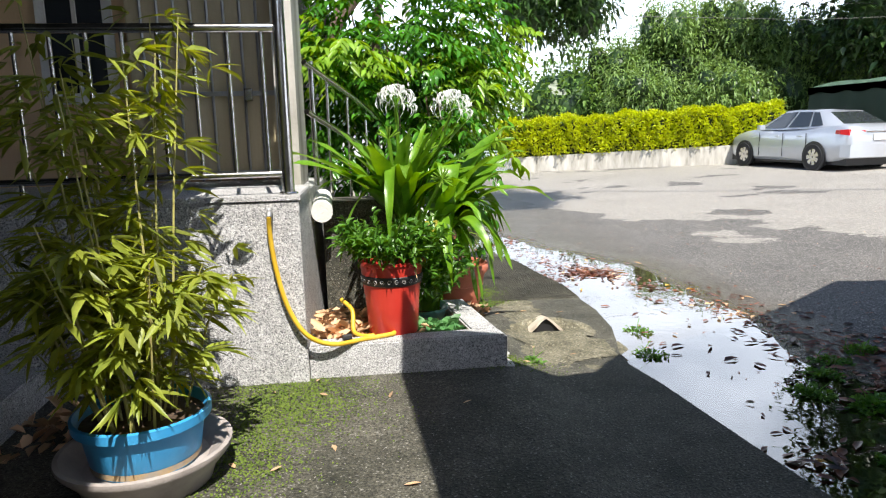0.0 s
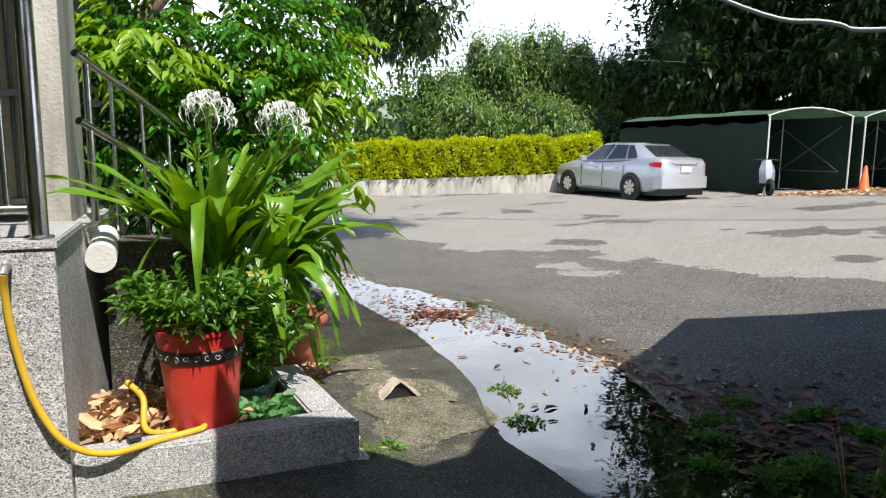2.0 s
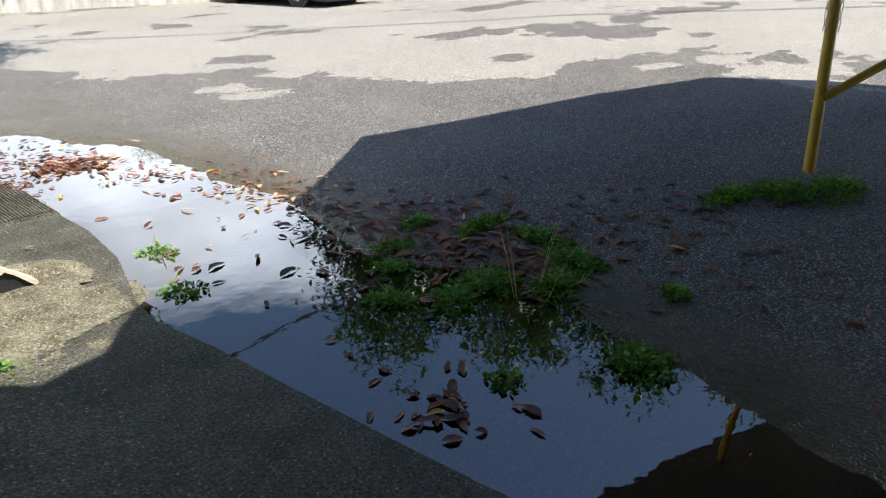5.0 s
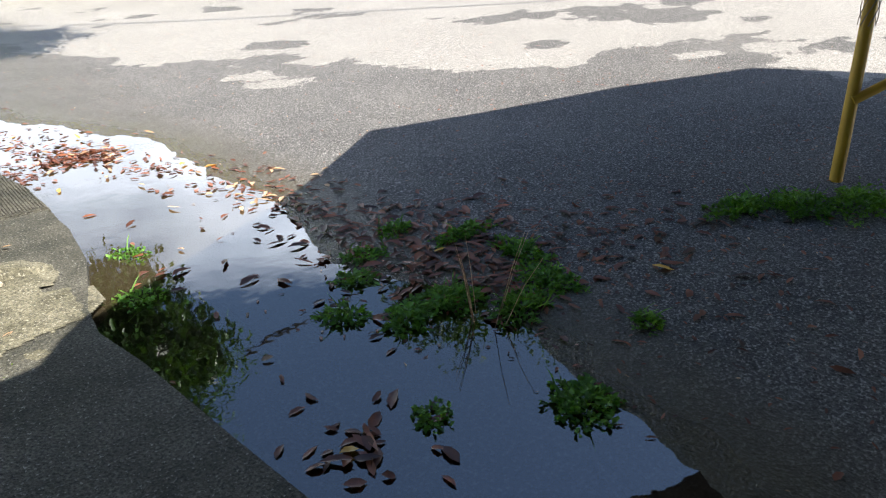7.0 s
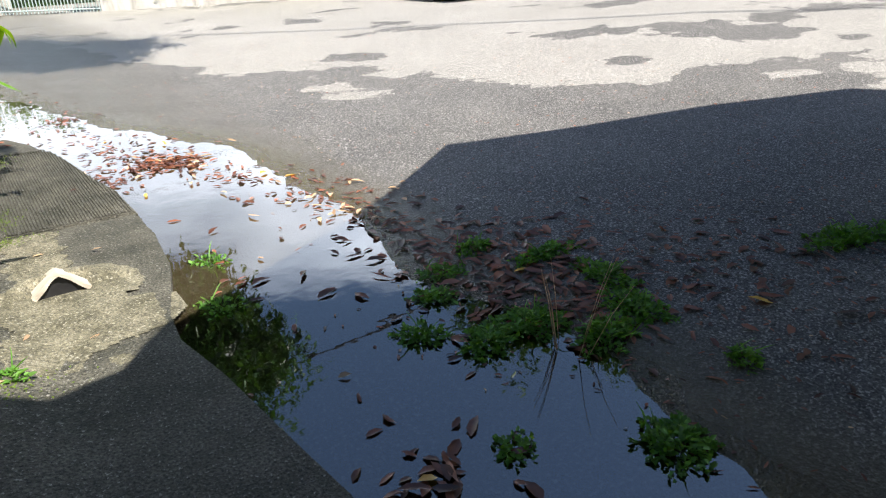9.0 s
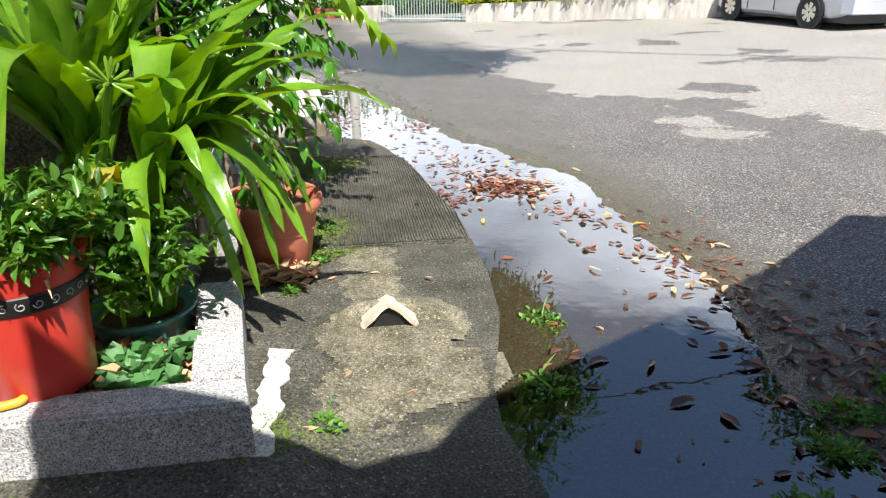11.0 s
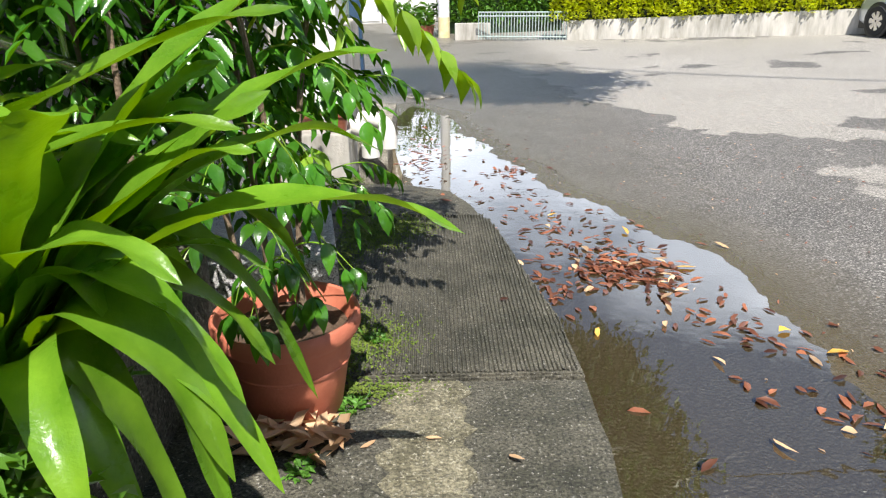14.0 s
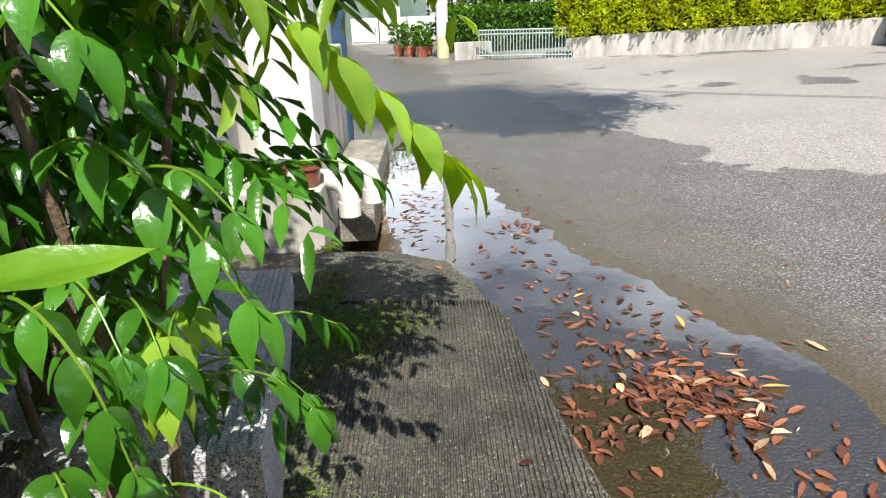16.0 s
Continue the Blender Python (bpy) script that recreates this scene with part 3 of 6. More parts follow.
part("bottom_rail", tube([(-0.49, 3.99, 1.27), (-3.6, 3.86, 1.265)], 0.02, 12), STEEL, rail, smooth=True)
for i in range(16):
    x = -0.56 - i * 0.185
    y = 3.99 - (-0.49 - x) * 0.042
    part("baluster", tube([(x, y, 1.275), (x, y, 2.085)], 0.0125, 10), STEEL, rail, smooth=True)
for x in (-1.9, -3.2):
    part("foot", tube([(x, 3.99 - (-0.49 - x) * 0.042, 1.15), (x, 3.99 - (-0.49 - x) * 0.042, 1.26)], 0.016, 10), STEEL, rail, smooth=True)

# stair behind the plants, with its sloping rails
# steps take the dark concrete colour to stand in for the shaded void
for i in range(5):
    y0 = 4.95 + i * 0.33
    tagged(part("step_stair", box(-0.33, y0, -0.1, 0.36, y0 + 0.335, 1.0 - i * 0.19, 0.008), DARKCONC), "stair step behind the potted plants, coloured dark for the shaded void", "step", kind="structure")
srail = thing("stair_railing", (0, 0, 0), "sloping stainless steel stair handrail among the leaves", "railing")
for z in (0.86, 0.52):
    part("handrail", tube(spline([(-0.4, 4.9, 1.13 + z), (0.1, 5.8, 0.75 + z), (0.42, 6.9, 0.24 + z)], 6), 0.021, 12), STEEL, srail, smooth=True)
part("post", tube([(-0.36, 4.98, 1.12), (-0.36, 4.98, 2.0)], 0.02, 12), STEEL, srail, smooth=True)
part("post", tube([(0.36, 7.6, 0.15), (0.3, 7.6, 2.1)], 0.03, 14), DARKSTEEL, srail, "dull grey post", smooth=True)
for i in range(7):
    y = 5.15 + i * 0.25
    z = float(np.interp(y, [4.9, 5.8, 6.9], [1.13, 0.75, 0.24]))
    x = float(np.interp(y, [4.9, 5.8, 6.9], [-0.4, 0.1, 0.42]))
    part("baluster", tube([(x, y, z + 0.02), (x, y, z + 0.85)], 0.011, 8), STEEL, srail, smooth=True)

# granite landing with grooved nosing beside the ribbed ramp
def sloped(pts, z0, tops):
    bm = bmesh.new()
    lo = [bm.verts.new((x, y, z0)) for x, y in pts]
    hi = [bm.verts.new((x, y, z)) for (x, y), z in zip(pts, tops)]
    bm.faces.new(lo[::-1])
    bm.faces.new(hi)
    for i in range(len(pts)):
        j = (i + 1) % len(pts)
        bm.faces.new((lo[i], lo[j], hi[j], hi[i]))
    return bm


tagged(part("landing", sloped([(0.0, 5.95), (0.68, 5.95), (0.35, 7.95), (-0.3, 7.95)], -0.2, (0.398, 0.398, 0.128, 0.128)), GRANITE), "sloping grey stone side ramp dappled with leaf shade", "ramp", kind="structure")
nose = thing("trim_nosing", (0, 0, 0), "grooved grey stone nosing along the side ramp", "nosing", kind="structure")
part("body", sloped([(0.683, 5.95), (0.865, 5.95), (0.53, 7.95), (0.353, 7.95)], -0.2, (0.398, 0.398, 0.128, 0.128)), GRANITE, nose)
for i in range(6):
    o = 0.012 + i * 0.028
    part("ridge", sloped([(0.683 + o, 5.96), (0.683 + o + 0.017, 5.96), (0.353 + o + 0.017, 7.94), (0.353 + o, 7.94)], 0.1, (0.408, 0.408, 0.138, 0.138)), GRANITE, nose)

# ---- planter ----
planter = thing("planter", (0, 0, 0), "low washed grey stone planter with a squared lip", "planter")
part("front_wall", prism([(-0.395, 3.985), (0.84, 3.99), (0.81, 4.14), (0.6, 4.14), (-0.395, 4.115)], 0, 0.215, 0.012), GRANITE, planter)
part("side_wall", prism([(0.63, 4.143), (0.81, 4.143), (0.7, 4.95), (0.52, 4.95)], 0, 0.214, 0.012), GRANITE, planter)
part("soil", prism([(-0.39, 4.12), (0.6, 4.145), (0.5, 5.0), (-0.38, 5.0)], 0.0, 0.09), SOIL, planter, "dark soil bed")
MORTAR = mat("pale_mortar", (0.4, 0.385, 0.36), (0.62, 0.6, 0.57), 9.0, 0.85, 0.8, 60, grain=0.3)
bm = prism([(0.832 + 0.014 * math.sin(k * 0.83) + 0.006 * math.sin(k * 2.1) + 0.0016 * k, 3.78 + 0.0275 * k) for k in range(25)] + [(0.752 + 0.007 * math.sin(k * 1.3) + 0.005 * math.sin(k * 3.3) + 0.0014 * k, 3.78 + 0.0275 * k) for k in range(24, -1, -1)], 0.0, 0.2)
for v in bm.verts:
    if v.co.z > 0.1:
        v.co.z = float(apron_z(v.co.x, v.co.y)) + 0.009
tagged(part("patch_mortar", bm, MORTAR), "white mortar smear on the apron", "mortar", kind="structure")
wp = thing("white_drain_pipe", (0, 0, 0), "white plastic drain pipe end beside the porch", "pipe")
part("pipe", tube([(-0.34, 5.2, 1.0), (-0.32, 4.72, 0.95)], 0.075, 18), WHITEP, wp, smooth=True)

# ---- yard wall, gate, far side of the yard ----
def yard_wall():
    a, b = Vector((4.95, 22.45)), Vector((12.75, 19.75))
    d = (b - a).normalized()
    nrm = Vector((-d.y, d.x))
    bm = bmesh.new()
    lo, hi = [], []
    n = 12
    rows = []
    for i in range(n + 1):
        p = a.lerp(b, i / n)
        zt = 0.5 + 0.34 * i / n
        zb = float(ground_z(p.x, p.y)) - 0.2
        q = p + nrm * 0.22
        rows.append([bm.verts.new((p.x, p.y, zb)), bm.verts.new((p.x, p.y, zt)), bm.verts.new((q.x, q.y, zt)), bm.verts.new((q.x, q.y, zb))])
    for r, s in zip(rows, rows[1:]):
        for j in range(4):
            bm.faces.new((r[j], r[(j + 1) % 4], s[(j + 1) % 4], s[j]))
    bm.faces.new(rows[0])
    bm.faces.new(rows[-1][::-1])
    bmesh.ops.bevel(bm, geom=[e for e in bm.edges if all(abs(v.co.z - 0.67) < 0.2 and v.co.z > 0.45 for v in e.verts)], offset=0.015, segments=1, affect='EDGES')
    return tagged(part("wall_yard", bm, WALLPAINT), "low stained whitewashed yard wall below the hedge", "wall", kind="structure")


yard_wall()
gatew = thing("yard_gate", (0, 0, 0), "grey-green painted metal bar gate, closed", "gate")
ga, gb = Vector((2.6, 23.2)), Vector((4.93, 22.5))
for z in (0.08, 0.62, 0.72):
    part("rail", tube([(ga.x, ga.y, z), (gb.x, gb.y, z)], 0.02, 8), GREENPAINT, gatew)
for i in range(30):
    p = ga.lerp(gb, i / 29)
    part("bar", tube([(p.x, p.y, 0.0), (p.x, p.y, 0.74)], 0.014, 6), GREENPAINT, gatew)
tagged(part("wall_gate_pier", box(1.95, 23.5, -0.1, 2.95, 23.75, 0.42, 0.02), WALLPAINT), "low white gate pier wall", "wall", kind="structure")
up = thing("utility_pole", (0, 0, 0), "white painted round concrete utility pole with yellow foot", "pole")
part("shaft", tube([(1.66, 24.6, 0.55), (1.66, 24.6, 9.0)], [0.17, 0.12], 18), WHITEP, up, smooth=True)
part("foot", tube([(1.66, 24.6, -0.1), (1.66, 24.6, 0.55)], 0.175, 18), mat("faded_yellow_paint", (0.6, 0.5, 0.25), (0.7, 0.62, 0.4), 5, 0.7, 0.2, 60), up, "faded yellow painted foot", smooth=True)

# white cupboards and green net shed at the far end
cup = thing("outdoor_cabinet", (0, 0, 0), "long white cabinet against the green shed", "cabinet")
for i in range(3):
    part("body", box(-1.9 + i * 1.15, 33.4, -0.06, -0.8 + i * 1.15, 34.1, 0.95, 0.02), WHITEP, cup)
    part("door", box(-1.85 + i * 1.15, 33.36, 0.05, -0.85 + i * 1.15, 33.398, 0.9, 0.01), WHITEP, cup)
part("handle", box(-0.95, 33.33, 0.4, -0.9, 33.358, 0.6, 0.004), DARKSTEEL, cup)
box2 = tagged(part("white_box", box(-0.55, 33.5, 0.952, 0.1, 33.9, 1.35, 0.02), WHITEP), "small white box on top of the cabinet", "box")
shed = thing("net_shed", (0, 0, 0), "tall shed walled in grey-green netting", "shed")
NET = mat("green_netting", (0.09, 0.14, 0.11), (0.17, 0.23, 0.19), 1.2, 0.8, 0.3, 30, streak=(2, 2, 0.3))
for i in range(6):
    part("net_panel", box(-6 + i * 1.2, 35.0, -0.1, -4.82 + i * 1.2, 35.06, 3.4, 0.01), NET, shed)
    part("post", tube([(-6.01 + i * 1.2, 34.95, -0.1), (-6.01 + i * 1.2, 34.95, 3.5)], 0.04, 8), DARKSTEEL, shed)
part("roof", box(-6.3, 34.7, 3.45, 1.5, 39, 3.6), CANVASTOP, shed)

# ---- foliage builders ----
rng = np.random.default_rng(7)


def unit(v):
    return v / np.maximum(np.linalg.norm(v, axis=-1, keepdims=True), 1e-9)


def leaf_cloud(name, pos, direc, length, width, material, parent=None, droop=0.25, fold=0.25, label="", fine=True, tilt=0.35):
    """Many pointed leaves as one mesh. pos: their stalks; direc: the way they point."""
    n = len(pos)
    d = unit(np.asarray(direc, float))
    length = np.broadcast_to(length, n)[:, None]
    width = np.broadcast_to(width, n)[:, None]
    up = np.tile([0, 0, 1.0], (n, 1)) + rng.normal(0, tilt, (n, 3))
    side = unit(np.cross(d, up))
    nor = np.cross(side, d)
    down = np.array([0, 0, 1.0]) * length * droop
    b = pos
    tip = pos + d * length - down
    if fine:
        bow = rng.normal(0, 0.06, (n, 1))
        m1 = pos + d * length * 0.28 - down * 0.1 + side * length * bow
        m2 = pos + d * length * 0.66 - down * 0.5 + side * length * bow
        curl = rng.uniform(-0.1, 0.5, (n, 1)) * fold * 2
        l1, r1 = m1 + side * width * 0.46 + nor * width * fold, m1 - side * width * 0.46 + nor * width * fold
        l2, r2 = m2 + side * width * 0.42 + nor * width * (fold + curl), m2 - side * width * 0.42 + nor * width * (fold + curl * 0.6)
        v = np.stack([b, l1, m1, r1, l2, m2, r2, tip], 1).reshape(-1, 3)
        o = (np.arange(n) * 8)[:, None]
        f = np.concatenate([o + q for q in ([0, 2, 1], [0, 3, 2], [1, 2, 5], [1, 5, 4], [2, 3, 6], [2, 6, 5], [4, 5, 7], [5, 6, 7])], 0)
    else:
        m1 = pos + d * length * 0.45
        l, r = m1 + side * width * 0.5 + nor * width * fold, m1 - side * width * 0.5 + nor * width * fold
        v = np.stack([b, l, m1, r, tip], 1).reshape(-1, 3)
        o = (np.arange(n) * 5)[:, None]
        f = np.concatenate([o + [0, 2, 1], o + [0, 3, 2], o + [1, 2, 4], o + [2, 3, 4]], 0)
    me = bpy.data.meshes.new(name)
    me.vertices.add(len(v))
    me.vertices.foreach_set("co", v.ravel())
    me.loops.add(len(f) * 3)
    me.loops.foreach_set("vertex_index", f.ravel().astype(np.int32))
    me.polygons.add(len(f))
    me.polygons.foreach_set("loop_start", np.arange(len(f), dtype=np.int32) * 3)
    me.polygons.foreach_set("use_smooth", np.ones(len(f), bool))
    me.materials.append(material)
    me.update()
    me.validate()
    ob = new(name, me)
    if parent:
        ob.parent = parent
    if label:
        ob["label"] = label
    return ob


def in_blob(n, c, r, shell=0.55):
    """Points in an ellipsoid, denser towards its skin, in uneven clumps."""
    u = unit(rng.normal(0, 1, (n, 3)))
    rad = shell + (1 - shell) * rng.random((n, 1)) ** 0.6
    lump = 1 + 0.16 * np.sin(u[:, :1] * 7 + u[:, 1:2] * 5 + c[0]) * np.sin(u[:, 2:] * 8 + c[1]) + 0.08 * np.sin(u[:, :1] * 17 + c[1]) * np.sin(u[:, 2:] * 15 + u[:, 1:2] * 13)
    p = np.array(c) + u * rad * lump * np.array(r)
    return p, u


def crown(name, blobs, size, material, parent, per_m2=30, droop=0.3, ratio=0.5):
    P, D = [], []
    for c, r in blobs:
        area = 4 * math.pi * ((r[0] * r[1]) ** 1.6 + (r[0] * r[2]) ** 1.6 + (r[1] * r[2]) ** 1.6) ** (1 / 1.6) / 3 ** (1 / 1.6)
        n = int(area * per_m2)
        # tufts: leaves gather round twig ends
        tn = max(8, n // 14)
        tp, tu = in_blob(tn, c, r)
        k = rng.integers(0, tn, n)
        P.append(tp[k] + rng.normal(0, size * 0.9, (n, 3)))
        D.append(tu[k] * 0.7 + rng.normal(0, 0.7, (n, 3)) + np.array([0, 0, 0.1]))
    P, D = np.concatenate(P), np.concatenate(D)
    return leaf_cloud(name, P, D, size * rng.uniform(0.7, 1.3, len(P)), size * ratio * rng.uniform(0.8, 1.2, len(P)), material, parent, droop, fine=False)


def limb(pts, r0, r1, n=5, sides=8):
    s = spline(pts, n)
    return tube(s, list(np.linspace(r0, r1, len(s))), sides)


def tree(name, base, top, r, blobs, size, material, label, per_m2=30, bark=None, kind="", droop=0.3, ratio=0.5):
    t = thing(name, (0, 0, 0), label, "tree", kind=kind)
    b, h = Vector(base), Vector(top)
    part("trunk", limb([b, b.lerp(h, 0.4) + Vector((r * 0.7, 0, 0)), h], r, r * 0.45), bark or BARK, t, smooth=True)
    for c, rr in blobs[:4]:
        part("limb", limb([b.lerp(h, 0.6), (b.lerp(h, 0.8) + Vector(c)) / 2, Vector(c)], r * 0.4, r * 0.12), bark or BARK, t, smooth=True)
    crown("crown", blobs, size, material, t, per_m2, droop, ratio)
    # dark lumpy cores block the sky and stand in for shade between leaves
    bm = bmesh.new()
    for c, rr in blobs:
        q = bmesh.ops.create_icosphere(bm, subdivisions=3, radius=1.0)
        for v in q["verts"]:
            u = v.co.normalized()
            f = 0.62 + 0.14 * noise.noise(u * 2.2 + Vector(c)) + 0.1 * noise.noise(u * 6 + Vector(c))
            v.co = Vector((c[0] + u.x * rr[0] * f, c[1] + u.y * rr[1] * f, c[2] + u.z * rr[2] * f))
    part("inner_foliage", bm, SHADELEAF, t, "dark core standing in for shade inside the crown")
    return t


def strap(points, width, n=5, keel=0.18, twist=0.0, taper=0.3):
    """A long keeled leaf along a curve through points."""
    s = spline(points, n)
    vs, fs = [], []
    m = len(s) - 1
    for i, p in enumerate(s):
        f = i / m
        d = (s[min(i + 1, m)] - s[max(i - 1, 0)]).normalized()
        side = d.cross(Vector((0, 0, 1)))
        side = (side if side.length > 0.05 else Vector((1, 0, 0))).normalized()
        side = Matrix.Rotation(twist * f, 3, d) @ side
        nr = side.cross(d).normalized()
        w = width * 0.5 * (0.55 + 0.45 * min(1, f / 0.35)) * (1 if f < 1 - taper * 2 else max(0.02, ((1 - f) / (taper * 2)) ** 0.75))
        ripple = 0.06 * width * math.sin(f * 19)
        vs += [p + side * w + nr * (w * keel * 2 + ripple), p + side * w * 0.5 + nr * w * keel * 0.7, p, p - side * w * 0.5 + nr * w * keel * 0.7, p - side * w + nr * (w * keel * 2 - ripple)]
    for i in range(m):
        for j in range(4):
            a = i * 5 + j
            fs.append((a, a + 1, a + 6, a + 5))
    return vs, fs


# ---- spider lily in the planter ----
lily = thing("spider_lily", (0, 0, 0), "large spider lily with broad arching leaves and white flowers", "plant")
O, BRANCH = Vector((0.22, 4.48, 0.8)), Vector((0.47, 4.43, 0.7))
part("stem", tube(spline([(0.32, 4.47, 0.2), (0.26, 4.47, 0.5), (0.22, 4.48, 0.88)], 4), [0.07] * 5 + [0.055] * 4, 12), LILY, lily, "pale green thick stem", smooth=True)
part("stem", tube(spline([(0.36, 4.46, 0.2), (0.44, 4.44, 0.5), (0.47, 4.43, 0.8)], 4), [0.06] * 5 + [0.05] * 4, 12), LILY, lily, "pale green thick stem", smooth=True)
# leaf tips, how far the blade bows up, its breadth: the tall crown, then the branch towards the apron
CROWN = [((0.64, 4.5, 1.55), 0.03, 0.12), ((0.54, 4.32, 1.56), 0.03, 0.125), ((0.3, 4.38, 1.52), 0.02, 0.115), ((0.74, 4.5, 1.6), 0.03, 0.11), ((0.59, 4.4, 1.5), 0.03, 0.12), ((1.04, 4.6, 1.43), 0.07, 0.115), ((0.95, 4.5, 1.24), 0.1, 0.115),
         ((-0.52, 4.5, 1.38), 0.07, 0.115), ((-0.52, 4.38, 1.3), 0.1, 0.11), ((-0.21, 4.6, 1.56), 0.03, 0.11), ((-0.36, 4.5, 1.46), 0.05, 0.11), ((-0.21, 4.36, 1.35), 0.06, 0.12), ((0.13, 4.03, 0.7), 0.42, 0.1), ((-0.18, 4.16, 0.68), 0.3, 0.085),
         ((0.02, 4.02, 1.42), 0.06, 0.12), ((0.24, 4.0, 1.22), 0.14, 0.12), ((-0.1, 4.9, 1.45), 0.05, 0.1), ((0.45, 4.9, 1.55), 0.04, 0.1)]
OUTER = [((1.09, 4.9, 1.51), 0.12, 0.125), ((0.98, 4.6, 1.29), 0.04, 0.13), ((0.84, 4.7, 1.25), 0.1, 0.105), ((1.17, 4.9, 1.33), 0.1, 0.115), ((1.15, 4.85, 1.12), 0.18, 0.105), ((1.33, 4.68, 0.98), 0.15, 0.125), ((0.89, 4.38, 0.61), 0.24, 0.125),
         ((0.85, 4.45, 0.43), 0.36, 0.135), ((0.77, 4.45, 0.32), 0.3, 0.105), ((0.72, 4.38, 0.35), 0.2, 0.095), ((0.48, 4.28, 0.51), 0.2, 0.115), ((0.45, 4.42, 0.2), 0.25, 0.085), ((0.98, 4.75, 0.54), 0.34, 0.09), ((1.0, 4.85, 0.75), 0.3, 0.1), ((0.3, 4.3, 0.25), 0.25, 0.08)]
# younger leaves between them
for i in range(24):
    a, f = i * 2.4 + 0.7, i / 23
    CROWN.append(((0.26 + (0.58 - 0.33 * f) * math.cos(a), 4.5 + (0.4 - 0.2 * f) * math.sin(a), 1.12 + 0.4 * f), 0.1 - 0.08 * f, 0.1))
for i in range(18):
    a = -1.5 + i * 0.2
    OUTER.append(((0.47 + 0.5 * math.cos(a), 4.46 + 0.45 * math.sin(a), 0.55 + 0.13 * (i * 5 % 7)), 0.2 - 0.02 * (i * 5 % 7), 0.1))
for o0, tips in ((O, CROWN), (BRANCH, OUTER)):
    for tip, lift, w in tips:
        tip = Vector(tip)
        o = o0 + Vector((random.uniform(-0.035, 0.035), random.uniform(-0.035, 0.035), random.uniform(0, 0.16)))
        mid = o.lerp(tip, 0.5) + Vector((0, 0, lift + 0.04))
        q = o.lerp(tip, 0.8) + Vector((0, 0, lift * 0.75 + 0.015))
        vs, fs = strap([o, o.lerp(mid, 0.5) + Vector((0, 0, 0.05)), mid, q, tip], w * (1.3 if o0 is BRANCH else 1.12), 5, 0.15, (random.uniform(0.3, 0.8) if tip.z < 0.7 else random.uniform(-0.4, 0.4)), 0.34)
        mesh_ob("leaf", vs, fs, LILY, lily, True)
# one broad leaf folded over at half its length
vs, fs = strap([(0.5, 4.54, 0.75), (0.53, 4.52, 1.08), (0.543, 4.43, 1.265), (0.54, 4.34, 1.235), (0.535, 4.3, 1.05), (0.53, 4.26, 0.82)], 0.185, 5, 0.07, 0.0, 0.33)
mesh_ob("leaf", vs, fs, LILY, lily, True, "broad leaf folded sharply over")
vs, fs = strap([(0.4, 4.26, 0.86), (0.395, 4.16, 0.94), (0.385, 4.1, 0.91), (0.36, 4.07, 0.8), (0.335, 4.05, 0.66)], 0.085, 5, 0.06)
mesh_ob("leaf", vs, fs, YELLOWED, lily, True, "yellowed drooping leaf")
vs, fs = strap([(0.3, 4.3, 0.7), (0.25, 4.05, 0.86), (0.24, 3.96, 0.8), (0.28, 3.88, 0.64)], 0.05, 4, 0.3)
mesh_ob("leaf", vs, fs, PALELITTER, lily, True, "withered pale leaf")
for cx, cy, cz, kind in ((0.22, 4.48, 1.66, 1), (0.58, 4.46, 1.62, 1), (0.16, 4.36, 1.45, 0), (0.47, 4.11, 1.2, 2), (0.42, 4.5, 1.36, 0)):
    part("flower_stem", tube(spline([(0.24, 4.47, 0.7), ((0.24 + cx) / 2, (4.47 + cy) / 2, (0.7 + cz) / 2), (cx, cy, cz)], 4), 0.013, 8), LILY, lily, smooth=True)
    c = Vector((cx, cy, cz))
    if kind == 1:
        for j in range(13):
            a, e = j * 2.4, 0.15 + (j % 5) * 0.3
            d = Vector((math.cos(a) * math.cos(e), math.sin(a) * math.cos(e), math.sin(e)))
            f0 = c + d * 0.09
            fl = part("flower", tube([c, f0], 0.004, 5), LILY, lily)
            vs, fs = [], []
            for kk in range(6):
                b = kk * math.pi / 3 + j
                t1 = d.orthogonal().normalized()
                sd = t1 * math.cos(b) + d.cross(t1) * math.sin(b)
                v2, f2 = strap([f0, f0 + d * 0.035 + sd * 0.03, f0 + d * 0.03 + sd * 0.07, f0 - d * 0.02 + sd * 0.085 - Vector((0, 0, 0.015))], 0.011, 2, 0.05)
                fs += [tuple(q + len(vs) for q in f) for f in f2]
                vs += v2
            mesh_ob("petals", vs, fs, PETAL, fl, True, "curled narrow white petals")
    else:
        for j in range(18 if kind == 2 else 10):
            a, e = j * 2.4, -0.6 + (j % 7) * 0.32 if kind == 2 else 0.5 + (j % 4) * 0.25
            d = Vector((math.cos(a) * math.cos(e), math.sin(a) * math.cos(e), math.sin(e)))
            part("bud", tube([c, c + d * (0.062 if kind == 2 else 0.07), c + d * (0.075 if kind == 2 else 0.085)], [0.0035, 0.006, 0.003], 6), YOUNG, lily, "pale green spent bud")

# ---- pots ----
def pot(name, x, y, z, prof, material, label, soil_r, soil_z, sides=40):
    t = thing(name, (x, y, z), label, "pot")
    part("body", lathe(prof, sides), material, t, smooth=True)
    part("soil", lathe([(0.0, soil_z + 0.01), (soil_r * 0.6, soil_z + 0.012), (soil_r, soil_z)], sides), SOIL, t, "dark potting soil")
    return t


